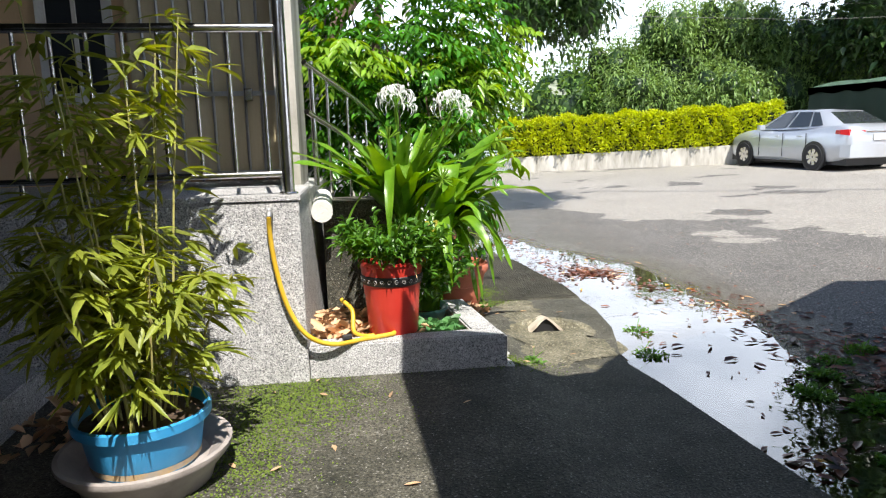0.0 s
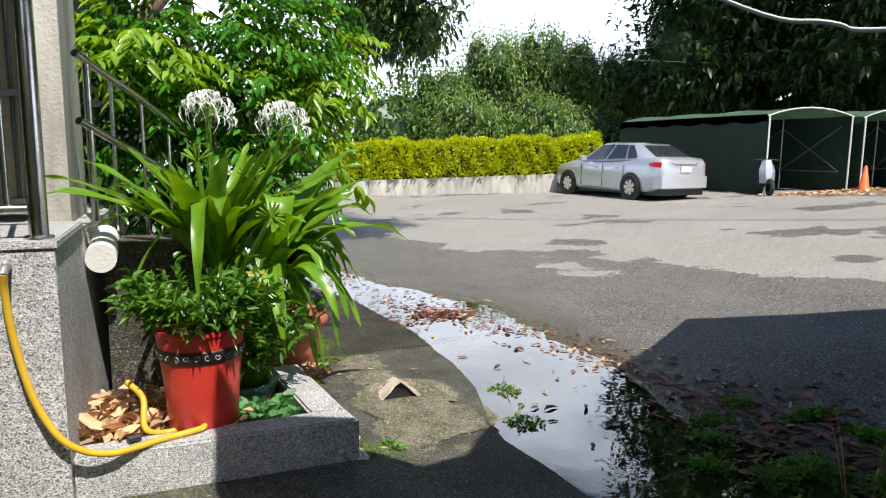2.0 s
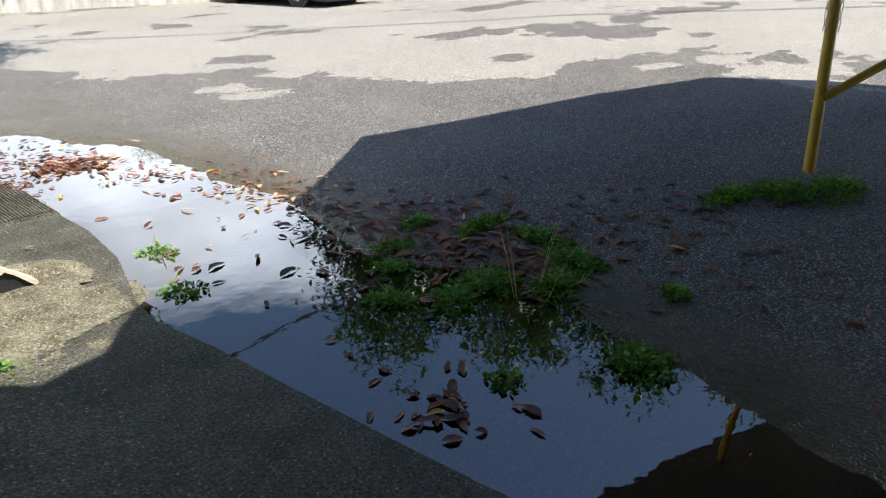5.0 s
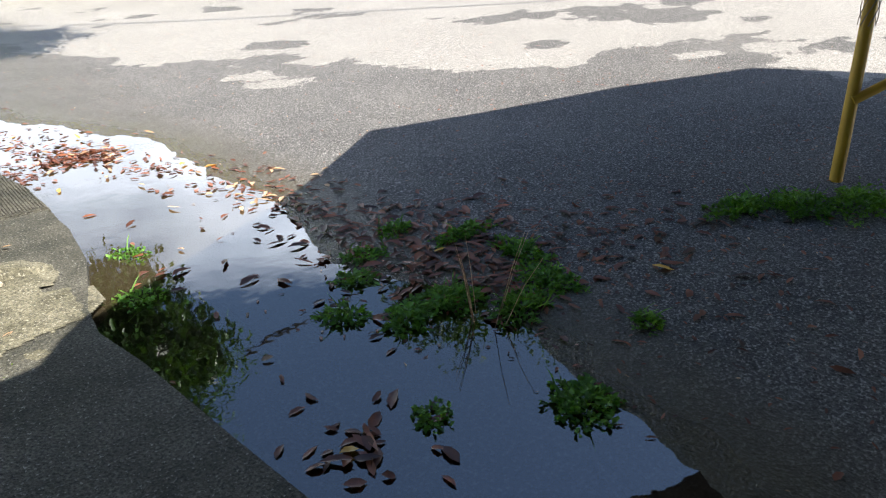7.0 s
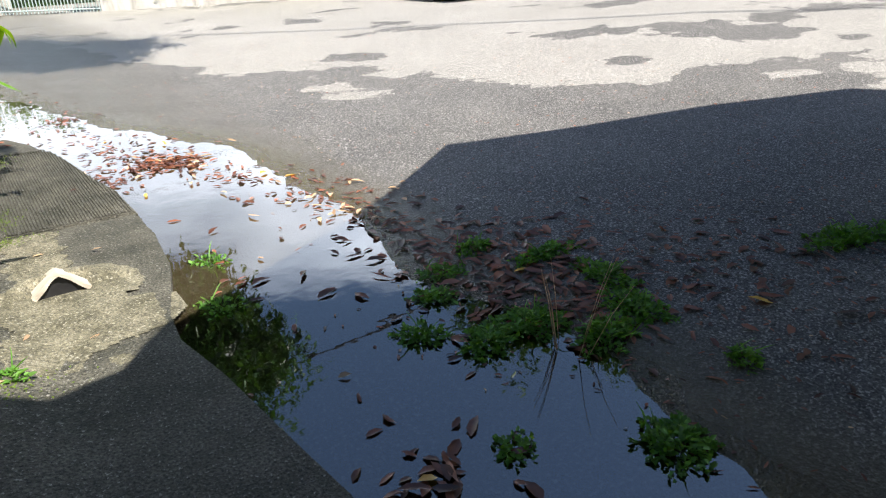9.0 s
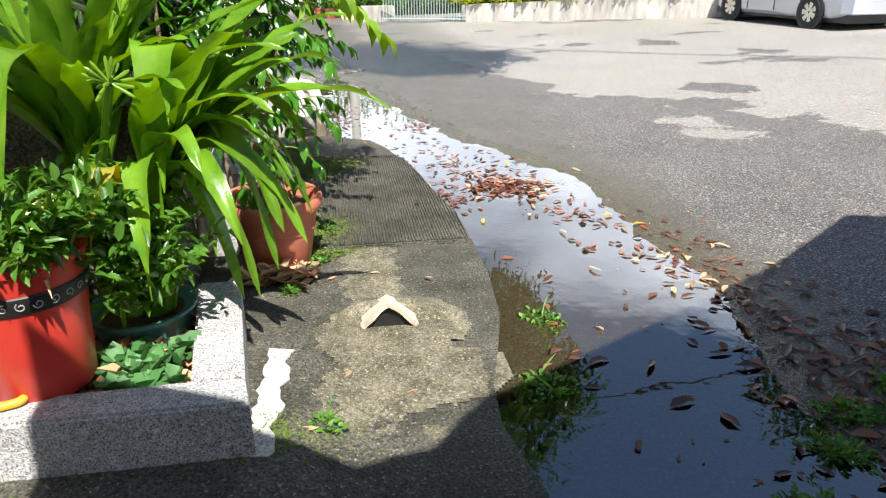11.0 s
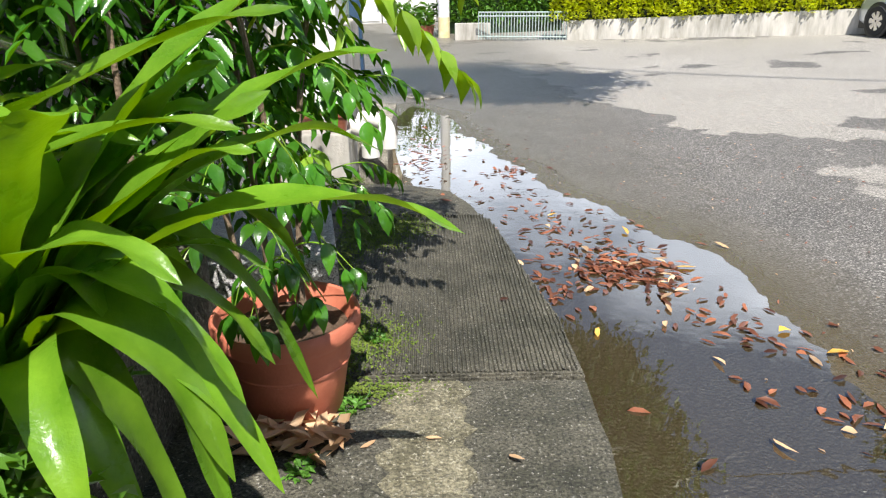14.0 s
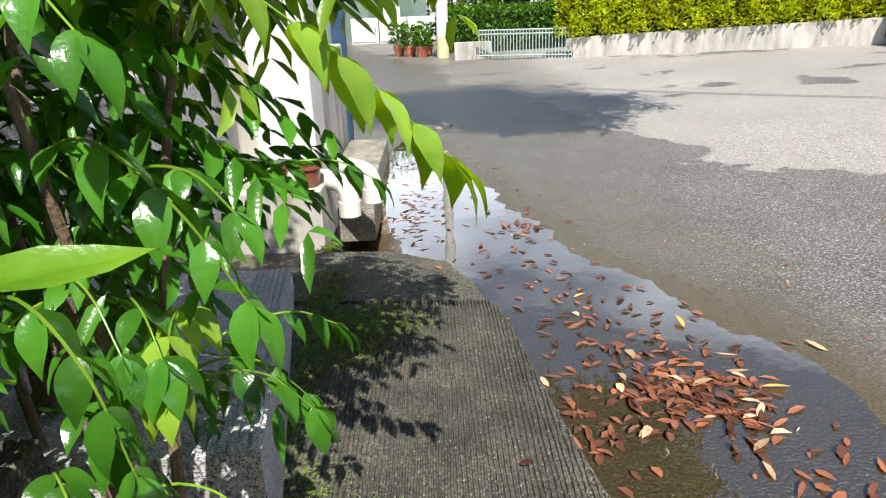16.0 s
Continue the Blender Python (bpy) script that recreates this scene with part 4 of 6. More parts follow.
RP = [(0.0, 0.0), (0.155, 0.0), (0.162, 0.01), (0.175, 0.22), (0.196, 0.40), (0.203, 0.46), (0.212, 0.465), (0.213, 0.485), (0.204, 0.487), (0.194, 0.478), (0.18, 0.36)]
red = pot("red_plant_pot", 0.135, 4.26, 0.2, RP, REDPOT, "tall glossy red plastic pot with a black patterned band", 0.185, 0.42)
part("band", lathe([(0.1915, 0.335), (0.1965, 0.34), (0.2015, 0.392), (0.198, 0.397)], 40), BLACK, red, "black scrolled band", smooth=True)
SCROLL = mat("grey_scroll_print", (0.3, 0.29, 0.28), (0.42, 0.4, 0.39), 9, 0.5, 0, 60)
for j in range(26):
    a = j * 2 * math.pi / 26
    bm = bmesh.new()
    pts = []
    for kk in range(12):
        th = kk * 0.62
        rr = 0.016 * (1 - kk / 16)
        aa = a + math.cos(th + j) * rr / 0.2
        zz = 0.366 + math.sin(th + j) * rr
        R = 0.1995 + (zz - 0.366) * 0.1
        pts.append((R * math.cos(aa), R * math.sin(aa), zz))
    part("scroll", tube(pts, 0.0022, 5), SCROLL, red)
P, D = [], []
for j in range(110):
    a, rr = rng.uniform(0, 6.28), 0.2 * math.sqrt(rng.random())
    base = np.array([0.135 + rr * math.cos(a), 4.26 + rr * math.sin(a), 0.67])
    dr = unit(np.array([math.cos(a) * 0.7, math.sin(a) * 0.7, rng.uniform(0.45, 1.3)]))
    L = rng.uniform(0.14, 0.35)
    for kk in range(12):
        P.append(base + dr * L * (0.3 + 0.7 * kk / 11))
        D.append(dr * 0.6 + rng.normal(0, 0.6, 3))
for j in range(90):
    base = np.array([rng.uniform(0.32, 0.56), rng.uniform(4.35, 4.7), rng.uniform(0.36, 0.62)])
    dr = unit(np.array([rng.normal(0, 0.6), rng.normal(-0.3, 0.6), rng.uniform(0.2, 1.0)]))
    for kk in range(10):
        P.append(base + dr * 0.3 * kk / 9)
        D.append(dr * 0.6 + rng.normal(0, 0.6, 3))
bush = thing("potted_shrub", (0, 0, 0), "small dense green shrub in the red pot", "plant")
leaf_cloud("foliage", np.array(P), np.array(D), rng.uniform(0.055, 0.09, len(P)), rng.uniform(0.02, 0.032, len(P)), SHRUB, bush, 0.2)
for j in range(5):
    a = j * 1.3
    part("twig", tube([(0.135 + 0.05 * math.cos(a), 4.26 + 0.05 * math.sin(a), 0.62), (0.135 + 0.14 * math.cos(a), 4.26 + 0.14 * math.sin(a), 0.8)], 0.005, 6), BARK, bush)

TP = [(0.0, 0.0), (0.165, 0.0), (0.175, 0.012), (0.225, 0.28), (0.232, 0.32), (0.25, 0.325), (0.262, 0.345), (0.262, 0.39), (0.255, 0.4), (0.243, 0.395), (0.236, 0.37), (0.2, 0.3)]
pot("terracotta_pot", 0.735, 5.52, 0.0, TP, TERRA, "large terracotta pot with a rolled rim at the planter end", 0.22, 0.33)
part("band", lathe([(0.2135, 0.21), (0.2175, 0.213), (0.2195, 0.222), (0.2165, 0.227)], 40, cx=0, cy=0), TERRA, bpy.data.objects["terracotta_pot"])
TEAL = mat("teal_plastic", (0.05, 0.17, 0.16), (0.09, 0.24, 0.22), 7, 0.4, 0.1, 60)
tub = thing("teal_tub", (0.34, 4.72, 0.09), "round teal plastic tub holding the lily", "tub")
part("body", lathe([(0.0, 0.0), (0.17, 0.0), (0.2, 0.13), (0.215, 0.135), (0.215, 0.15), (0.2, 0.15), (0.16, 0.12), (0.0, 0.12)], 32), TEAL, tub, smooth=True)
part("soil", lathe([(0.0, 0.126), (0.165, 0.122)], 28), SOIL, tub, "dark soil")

# fern-like ground cover in the planter corner
P, D = [], []
for i in range(13):
    rx, ry = rng.uniform(0.28, 0.6), rng.uniform(4.18, 4.46)
    for k in range(11):
        a, e = k * 2.4 + i, 0.15 + 0.09 * k
        P.append((rx, ry, 0.165 + 0.02 * rng.random()))
        D.append((math.cos(a) * math.cos(e), math.sin(a) * math.cos(e), math.sin(e)))
ROSETTE = leaf_mat("rosette_leaf", (0.05, 0.16, 0.045), (0.1, 0.24, 0.075), 0.5, 0.2, 0.35)
cover = leaf_cloud("ground_cover_plant", np.array(P), np.array(D), rng.uniform(0.06, 0.095, len(P)), rng.uniform(0.055, 0.075, len(P)), ROSETTE, None, 0.12, 0.08)
tagged(cover, "low rosette ground cover plant in the planter corner", "plant")
tagged(part("saucer", lathe([(0.0, 0.0), (0.17, 0.0), (0.19, 0.03), (0.18, 0.03), (0.165, 0.01), (0.0, 0.01)], 28, cx=0.44, cy=4.34, cz=0.091), TERRA), "terracotta saucer under the ground cover", "saucer")

# ---- glossy-leaved tree in the terracotta pot and by the stair ----
tree1 = thing("potted_tree", (0, 0, 0), "bushy tree with drooping glossy pinnate leaves beside the stair", "tree")
STEMS = [((0.68, 5.6, 0.34), (0.6, 5.75, 1.2), (0.5, 6.0, 2.3)), ((0.76, 5.66, 0.34), (0.8, 5.8, 1.1), (0.95, 6.1, 2.1)), ((0.8, 5.55, 0.34), (0.72, 5.6, 1.0), (0.6, 5.6, 1.9)),
         ((0.5, 5.9, 0.2), (0.35, 6.0, 1.2), (0.2, 6.1, 2.6)), ((0.3, 6.0, 0.2), (0.15, 6.1, 1.3), (-0.05, 6.2, 2.5)), ((0.1, 5.7, 0.3), (0.05, 5.8, 1.4), (-0.1, 5.9, 2.2)), ((0.35, 5.45, 0.2), (0.3, 5.5, 1.1), (0.3, 5.6, 1.9))]
for s in STEMS:
    part("stem", limb(s, 0.015, 0.007, 6, 8), BARK, tree1, smooth=True)
part("trunk", limb([(0.15, 6.3, -0.05), (0.1, 6.35, 1.4), (0.2, 6.4, 2.8)], 0.07, 0.03, 6, 10), BARK, tree1, smooth=True)


def leaflet_mesh(name, material):
    """One pointed, folded and arched leaflet, 1 long, along x."""
    vs, fs = [], []
    prof = [(0, 0.0), (0.06, 0.09), (0.15, 0.17), (0.28, 0.22), (0.42, 0.225), (0.56, 0.195), (0.7, 0.14), (0.84, 0.07), (1.0, 0.0)]
    for i, (f, w) in enumerate(prof):
        z = 0.1 * math.sin(f * 2.2) - 0.24 * f * f
        for k in (-1, -0.55, 0, 0.55, 1):
            vs.append((f, w * k, z + w * (0.42 * abs(k) - 0.2 * k * k) + 0.012 * math.sin(i * 2.1 + k) * abs(k)))
    for i in range(len(prof) - 1):
        for k in range(4):
            a = i * 5 + k
            fs.append((a, a + 5, a + 6, a + 1))
    me = bpy.data.meshes.new(name)
    me.from_pydata(vs, [], fs)
    me.materials.append(material)
    me.polygons.foreach_set("use_smooth", [True] * len(fs))
    me.update()
    return me


LEAFLET, YOUNGLET = leaflet_mesh("leaflet", GLOSSY), leaflet_mesh("young_leaflet", YOUNG)


def leaflet(p, d, size, me, parent, roll=0.0):
    o = new("leaf", me)
    o.parent = parent
    x = Vector(d).normalized()
    y = Vector((0, 0, 1)).cross(x)
    y = (y if y.length > 0.05 else Vector((0, 1, 0))).normalized()
    y = Matrix.Rotation(roll, 3, x) @ y
    z = x.cross(y)
    m = Matrix((x, y, z)).transposed().to_4x4()
    o.matrix_basis = Matrix.Translation(p) @ m @ Matrix.Diagonal((size, size, size, 1))
    return o


def spray(pts, pairs, size, me, parent, fall=0.55):
    """One pinnate leaf: a rachis with pairs of hanging leaflets."""
    s = spline(pts, 6)
    part("rachis", tube(s, list(np.linspace(0.004, 0.0015, len(s))), 5), YOUNG, parent)
    for i in range(pairs):
        f = (0.22 + 0.76 * i / max(1, pairs - 1)) * (len(s) - 1)
        k = min(int(f), len(s) - 2)
        p = s[k].lerp(s[k + 1], f - k)
        d = (s[k + 1] - s[k]).normalized()
        sd = d.cross(Vector((0, 0, 1))).normalized()
        for sg in (-1, 1):
            v = d * 0.55 + sd * sg * random.uniform(0.45, 0.7) - Vector((0, 0, fall * random.uniform(0.7, 1.4)))
            leaflet(p, v, size * random.uniform(0.8, 1.1), me, parent, random.uniform(-0.5, 0.5))
    leaflet(s[-1], (s[-1] - s[-3]) - Vector((0, 0, 0.02)), size, me, parent)


# near sprays, leaf by leaf
spray([(0.5, 5.6, 1.6), (0.85, 5.72, 1.6), (1.15, 5.8, 1.4), (1.38, 5.87, 1.16)], 9, 0.15, YOUNGLET, tree1, 0.6)
spray([(0.6, 5.7, 1.2), (0.82, 5.5, 1.3), (0.98, 5.4, 1.22), (1.08, 5.36, 1.08)], 5, 0.11, LEAFLET, tree1, 0.7)
spray([(0.5, 5.6, 1.0), (0.72, 5.42, 1.08), (0.84, 5.34, 1.0), (0.9, 5.3, 0.85)], 5, 0.11, LEAFLET, tree1, 0.8)
spray([(0.5, 5.6, 1.5), (0.7, 5.45, 1.6), (0.85, 5.35, 1.55), (0.95, 5.3, 1.45)], 5, 0.105, LEAFLET, tree1, 0.6)
spray([(0.55, 5.65, 0.75), (0.75, 5.5, 0.82), (0.88, 5.4, 0.75), (0.98, 5.38, 0.6)], 5, 0.1, LEAFLET, tree1, 0.8)
for i in range(14):
    a = random.uniform(-2.4, 0.4)
    st = Vector((random.uniform(0.58, 0.86), random.uniform(5.42, 5.7), random.uniform(0.45, 1.0)))
    d = Vector((math.cos(a), math.sin(a), 0.2))
    spray([st, st + d * 0.1 + Vector((0, 0, 0.05)), st + d * 0.2 + Vector((0, 0, 0.02)), st + d * 0.28 - Vector((0, 0, 0.08))], random.choice((2, 3, 4)), random.uniform(0.09, 0.12), LEAFLET, tree1, 0.75)
for i in range(16):
    a = random.uniform(-1.9, 0.6)
    st = Vector((random.uniform(0.3, 0.85), random.uniform(5.5, 6.1), random.uniform(0.75, 1.9)))
    d = Vector((math.cos(a), math.sin(a) * 0.8, 0.25))
    spray([st, st + d * 0.14 + Vector((0, 0, 0.03)), st + d * 0.28, st + d * 0.38 - Vector((0, 0, 0.08))], random.choice((3, 4, 5)), random.uniform(0.085, 0.115), random.choice((LEAFLET, LEAFLET, LEAFLET, YOUNGLET)), tree1, 0.7)


def pinnate_cloud(name, blobs, n, size, material, parent):
    P, D = [], []
    w = np.array([r[0] * r[1] * r[2] for _, r in blobs]) ** 0.67
    for (c, r), k in zip(blobs, (n * w / w.sum()).astype(int)):
        p, u = in_blob(k, c, r, 0.35)
        for i in range(k):
            d = unit(u[i] * [1, 1, 0.5] + rng.normal(0, 0.35, 3))
            s = unit(np.cross(d, [0, 0, 1.0]))
            L = rng.uniform(0.22, 0.36)
            for j in range(6):
                q = p[i] + d * L * j / 5 - np.array([0, 0, 0.3 * L * (j / 5) ** 2])
                for sg in (-1, 1):
                    P.append(q)
                    D.append(d * 0.5 + s * sg * 0.7 + np.array([0, 0, rng.uniform(-0.9, -0.2)]))
    return leaf_cloud(name, np.array(P), np.array(D), size * rng.uniform(0.75, 1.2, len(P)), size * 0.36 * rng.uniform(0.8, 1.2, len(P)), material, parent, 0.15, 0.2)


pinnate_cloud("crown", [((0.25, 6.2, 2.3), (0.75, 0.7, 0.75)), ((0.3, 6.0, 1.5), (0.7, 0.45, 0.55)), ((-0.15, 5.9, 1.7), (0.4, 0.45, 0.7)), ((0.85, 6.4, 2.3), (0.4, 0.5, 0.5)), ((0.4, 6.1, 0.95), (0.35, 0.3, 0.35))], 720, 0.1, GLOSSY, tree1)
pinnate_cloud("young_growth", [((-0.12, 5.6, 2.12), (0.4, 0.3, 0.28)), ((1.1, 6.4, 2.3), (0.32, 0.35, 0.35)), ((0.95, 6.1, 1.8), (0.3, 0.3, 0.3))], 130, 0.105, YOUNG, tree1)

# ---- bamboo in the blue tub ----
BX, BY = -1.02, 2.86
saucer = thing("grey_basin", (BX, BY, 0), "dusty grey plastic basin under the blue tub", "basin")
part("body", lathe([(0.0, 0.0), (0.27, 0.0), (0.29, 0.06), (0.35, 0.13), (0.365, 0.15), (0.365, 0.17), (0.345, 0.172), (0.325, 0.155), (0.26, 0.1), (0.0, 0.1)], 40), GREYPOT, saucer, smooth=True)
btub = thing("blue_tub", (BX, BY, 0.101), "round blue plastic tub with a soil-stained foot", "pot")
part("body", lathe([(0.0, 0.0), (0.215, 0.0), (0.225, 0.01), (0.255, 0.19), (0.285, 0.195), (0.288, 0.235), (0.275, 0.24), (0.262, 0.22), (0.24, 0.15)], 40), BLUE, btub, smooth=True)
part("stain", lathe([(0.2266, 0.012), (0.2312, 0.04)], 40), mat("tan_mud_stain", (0.45, 0.3, 0.13), (0.3, 0.28, 0.25), 18, 0.8, 0.3, 60), btub, "tan mud stain")
part("soil", lathe([(0.0, 0.2), (0.15, 0.205), (0.258, 0.195)], 40), SOIL, btub, "dark soil with dry leaves")
bam = thing("potted_bamboo", (0, 0, 0), "bushy bamboo with narrow yellow-green leaves in the blue tub", "plant")
P, D = [], []
for j in range(34):
    a, rr = rng.uniform(0, 6.28), 0.19 * math.sqrt(rng.random())
    tall = j % 3 == 0
    H = rng.uniform(1.5, 2.0) if tall else rng.uniform(0.6, 1.15)
    lean = rng.uniform(0.05, 0.32) * (0.9 if tall else 1.1)
    b0 = np.array([BX + rr * math.cos(a), BY + rr * math.sin(a), 0.3])
    top = b0 + [math.cos(a) * lean - (0.12 if tall else 0), math.sin(a) * lean + (0.15 if tall else 0), H - 0.2]
    part("culm", tube([b0, (b0 + top) / 2 + [0.0, 0, 0.08], top], [0.0065, 0.005, 0.0025], 6), CANE, bam)
    nn = int(H * 13)
    for k in range(nn):
        f = rng.uniform(0.12, 1.0)
        q = b0 * (1 - f) + top * f + [0, 0, 0.3 * f * (1 - f)]
        az = rng.uniform(0, 6.28)
        tw = rng.uniform(0.03, 0.2)
        q = q + np.array([math.cos(az), math.sin(az), 0.25]) * tw
        for m in range(5):
            P.append(q)
            D.append(np.array([math.cos(az + rng.normal(0, 0.7)), math.sin(az + rng.normal(0, 0.7)), rng.uniform(-0.5, 0.35)]))
leaf_cloud("foliage", np.array(P), np.array(D), rng.uniform(0.1, 0.18, len(P)), rng.uniform(0.018, 0.031, len(P)), BAMBOO, bam, 0.25, 0.15)

# ---- hedge on the yard wall ----
ha, hb = np.array([4.55, 22.75]), np.array([12.9, 19.95])
hd_ = (hb - ha) / np.linalg.norm(hb - ha)
hn_ = np.array([-hd_[1], hd_[0]])
hedge = thing("hedge", (0, 0, 0), "clipped golden-green hedge along the yard wall", "hedge")
# dark core whose colour gives the shaded gaps between hedge leaves
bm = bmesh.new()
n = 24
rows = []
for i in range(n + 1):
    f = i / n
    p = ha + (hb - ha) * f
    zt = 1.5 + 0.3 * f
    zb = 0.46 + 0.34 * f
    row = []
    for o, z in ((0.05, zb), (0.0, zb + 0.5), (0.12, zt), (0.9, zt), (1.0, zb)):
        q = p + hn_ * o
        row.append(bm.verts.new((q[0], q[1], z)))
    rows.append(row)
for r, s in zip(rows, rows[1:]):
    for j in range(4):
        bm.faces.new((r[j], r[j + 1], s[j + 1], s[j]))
part("inner_growth", bm, SHADELEAF, hedge, "dark core standing in for shade inside the hedge")
N = 20000
f = rng.random(N)
s = rng.random(N)
front = s < 0.62
h = np.where(front, rng.random(N), 1.0)
o = np.where(front, -0.12 + 0.1 * np.sin(f * 60) * np.sin(h * 5 + f * 20), rng.uniform(-0.1, 0.95, N))
p2 = ha + (hb - ha) * f[:, None] + hn_ * (o + rng.normal(0, 0.07, N))[:, None]
zt = 1.62 + 0.3 * f + 0.1 * np.sin(f * 43) * np.sin(f * 17)
zb = 0.5 + 0.34 * f
P = np.concatenate([p2, (zb + (zt - zb) * h + rng.normal(0, 0.05, N))[:, None]], 1)
D = np.stack([-hn_[0] + rng.normal(0, 0.8, N), -hn_[1] + rng.normal(0, 0.8, N), rng.uniform(0.0, 1.6, N)], 1)
gap = np.sin(f * 171 + 3 * np.sin(f * 37)) * np.sin(h * 8 + f * 61) + rng.normal(0, 0.25, N)
P, D = P[(gap > -0.6) | ~front], D[(gap > -0.6) | ~front]
N = len(P)
leaf_cloud("foliage", P, D, rng.uniform(0.08, 0.17, N), rng.uniform(0.04, 0.07, N), HEDGE, hedge, 0.1)
# low green hedge behind the gate
low = thing("low_hedge", (0, 0, 0), "clipped mid-green hedge behind the bar gate", "hedge")
N = 3600
P = np.stack([rng.uniform(1.6, 5.6, N), rng.uniform(26.2, 27.4, N), rng.uniform(0.3, 1.2, N)], 1)
sel = rng.random(N) < 0.5
P[sel, 1] = 26.2 + rng.normal(0, 0.08, sel.sum())
P[~sel, 2] = 1.2 + rng.normal(0, 0.06, (~sel).sum())
leaf_cloud("foliage", P, rng.normal(0, 0.7, (N, 3)) + [0, -0.5, 0.5], 0.15, 0.07, SHRUB, low)
# dark box core, coloured for the shade within the low hedge
part("inner_growth", box(1.7, 26.3, -0.05, 5.5, 27.3, 1.1), SHADELEAF, low, "dark core standing in for shade inside the hedge")

# ---- trees round the yard ----
def far_tree(x, y, h, blobs, size, material, label, per=22, r=0.22, bark=None, droop=0.3, ratio=0.5, name="tree"):
    z = float(ground_z(x, y))
    return tree(name, (x, y, z - 0.2), (x, y, h), r, blobs, size, material, label, per, bark, droop=droop, ratio=ratio)


t = thing("tree", (0, 0, 0), "broadleaf tree with dark drooping leaves leaning over the yard", "tree")
part("trunk", limb([(-1.3, 11.0, -0.1), (-0.9, 11.1, 2.2), (0.3, 11.3, 4.0), (1.8, 11.4, 5.2)], 0.19, 0.08, 6, 10), BARK, t, smooth=True)
OVERHANG = [((3.3, 11.3, 4.3), (1.1, 1.3, 1.3)), ((2.1, 11.5, 4.6), (1.2, 1.4, 1.2)), ((3.6, 11.1, 3.3), (0.5, 0.7, 0.6)), ((2.7, 11.2, 3.3), (0.6, 0.8, 0.55)), ((4.3, 11.4, 5.0), (0.85, 1.0, 0.8)), ((2.6, 11.6, 6.2), (1.9, 1.6, 1.2)), ((0.8, 11.6, 5.2), (1.2, 1.3, 1.2)), ((-0.8, 11.6, 6.2), (1.6, 1.7, 1.2))]
for c, rr in OVERHANG:
    part("limb", limb([(0.3, 11.3, 4.0), (Vector((0.3, 11.3, 4.4)) + Vector(c)) / 2 + Vector((0, 0, 0.3)), c], 0.06, 0.015), BARK, t, smooth=True)
OVERLEAF = leaf_mat("overhanging_tree_leaf", (0.028, 0.07, 0.014), (0.055, 0.12, 0.024), 0.35, 0.25, 0.4)
crown("crown", OVERHANG, 0.15, OVERLEAF, t, 150, 0.45, 0.36)
# dark cores again, coloured as the shaded depth of this crown
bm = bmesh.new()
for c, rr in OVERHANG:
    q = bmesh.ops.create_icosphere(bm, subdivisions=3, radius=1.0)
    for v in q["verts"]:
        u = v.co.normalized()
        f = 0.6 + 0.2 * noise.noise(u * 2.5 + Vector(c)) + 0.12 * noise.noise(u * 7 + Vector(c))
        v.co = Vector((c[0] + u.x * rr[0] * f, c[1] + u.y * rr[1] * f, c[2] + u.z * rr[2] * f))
part("inner_foliage", bm, SHADELEAF, t, "dark core standing in for shade inside the crown")
# these crowns look shaded through their darkened leaf colour
for x, y, zc, rx, rz in ((24.2, 26.2, 12, 4.8, 8), (28, 20.5, 12, 4.8, 8), (31, 14.5, 12, 5, 8), (33, 7.5, 12, 5.2, 8), (33, 0, 12, 5.2, 8)):
    far_tree(x + 1, y + 1.5, zc - 2, [((x, y, zc), (rx, rx * 0.85, rz)), ((x + 2.5, y + 1, zc - 6), (rx * 0.8, rx * 0.7, 3.2)), ((x - 1, y + 1.5, zc - 5.6), (rx * 0.7, rx * 0.7, 3.0))], 0.42, SHADELEAF, "tall dark tree standing behind the canvas shelters", 26)
for x, y, zc, r in ((14, 36, 3.6, 2.6), (16.6, 35, 4.8, 2.7), (19.2, 34, 4.9, 2.6), (21.8, 32.5, 4.2, 2.4), (24.0, 30.5, 4.0, 2.2), (13, 31, 2.4, 2.0), (16.5, 29.5, 2.4, 2.0)):
    g = [((x, y, zc * 0.75), (r, r * 0.8, zc * 0.7))]
    for k in range(6):
        a = k * 1.05
        g.append(((x + r * 0.55 * math.cos(a), y + r * 0.5 * math.sin(a), zc * 1.25 + 0.5 * math.sin(k * 2.3)), (r * 0.33, r * 0.33, zc * 0.34)))
    far_tree(x, y, zc, g, 0.3, BAMBOOFAR, "feathery clump of pale green bamboo across the field", 52, 0.08, CANE, 0.45, 0.3, "bamboo_clump")
for x, y, zc, r, rz in ((-9, 46, 4, 5, 4.5), (-2, 44, 4, 5, 4.5), (5, 40, 3.2, 4.5, 3.4), (11, 36.5, 2.6, 3.6, 2.8), (19, 37, 2.4, 4, 2.4), (27, 33, 3.5, 5, 4), (35, 27, 4, 5, 5), (39, 17, 4, 5, 5), (40, 6, 4, 5.5, 5), (29.0, 26.0, 2.6, 4, 3.2), (30, 22, 2.6, 4, 3.2), (34.5, 12, 3, 4, 3.4), (36, 3, 3, 4, 3.6)):
    far_tree(x, y, zc, [((x, y, zc), (r, r * 0.7, rz))], 0.34, SHADELEAF if x > 28 else FARLEAF, "dense green thicket at the edge of the yard", 24, 0.15, name="thicket")

# ---- parked vehicles ----
def gz(x, y):
    return float(ground_z(x, y))


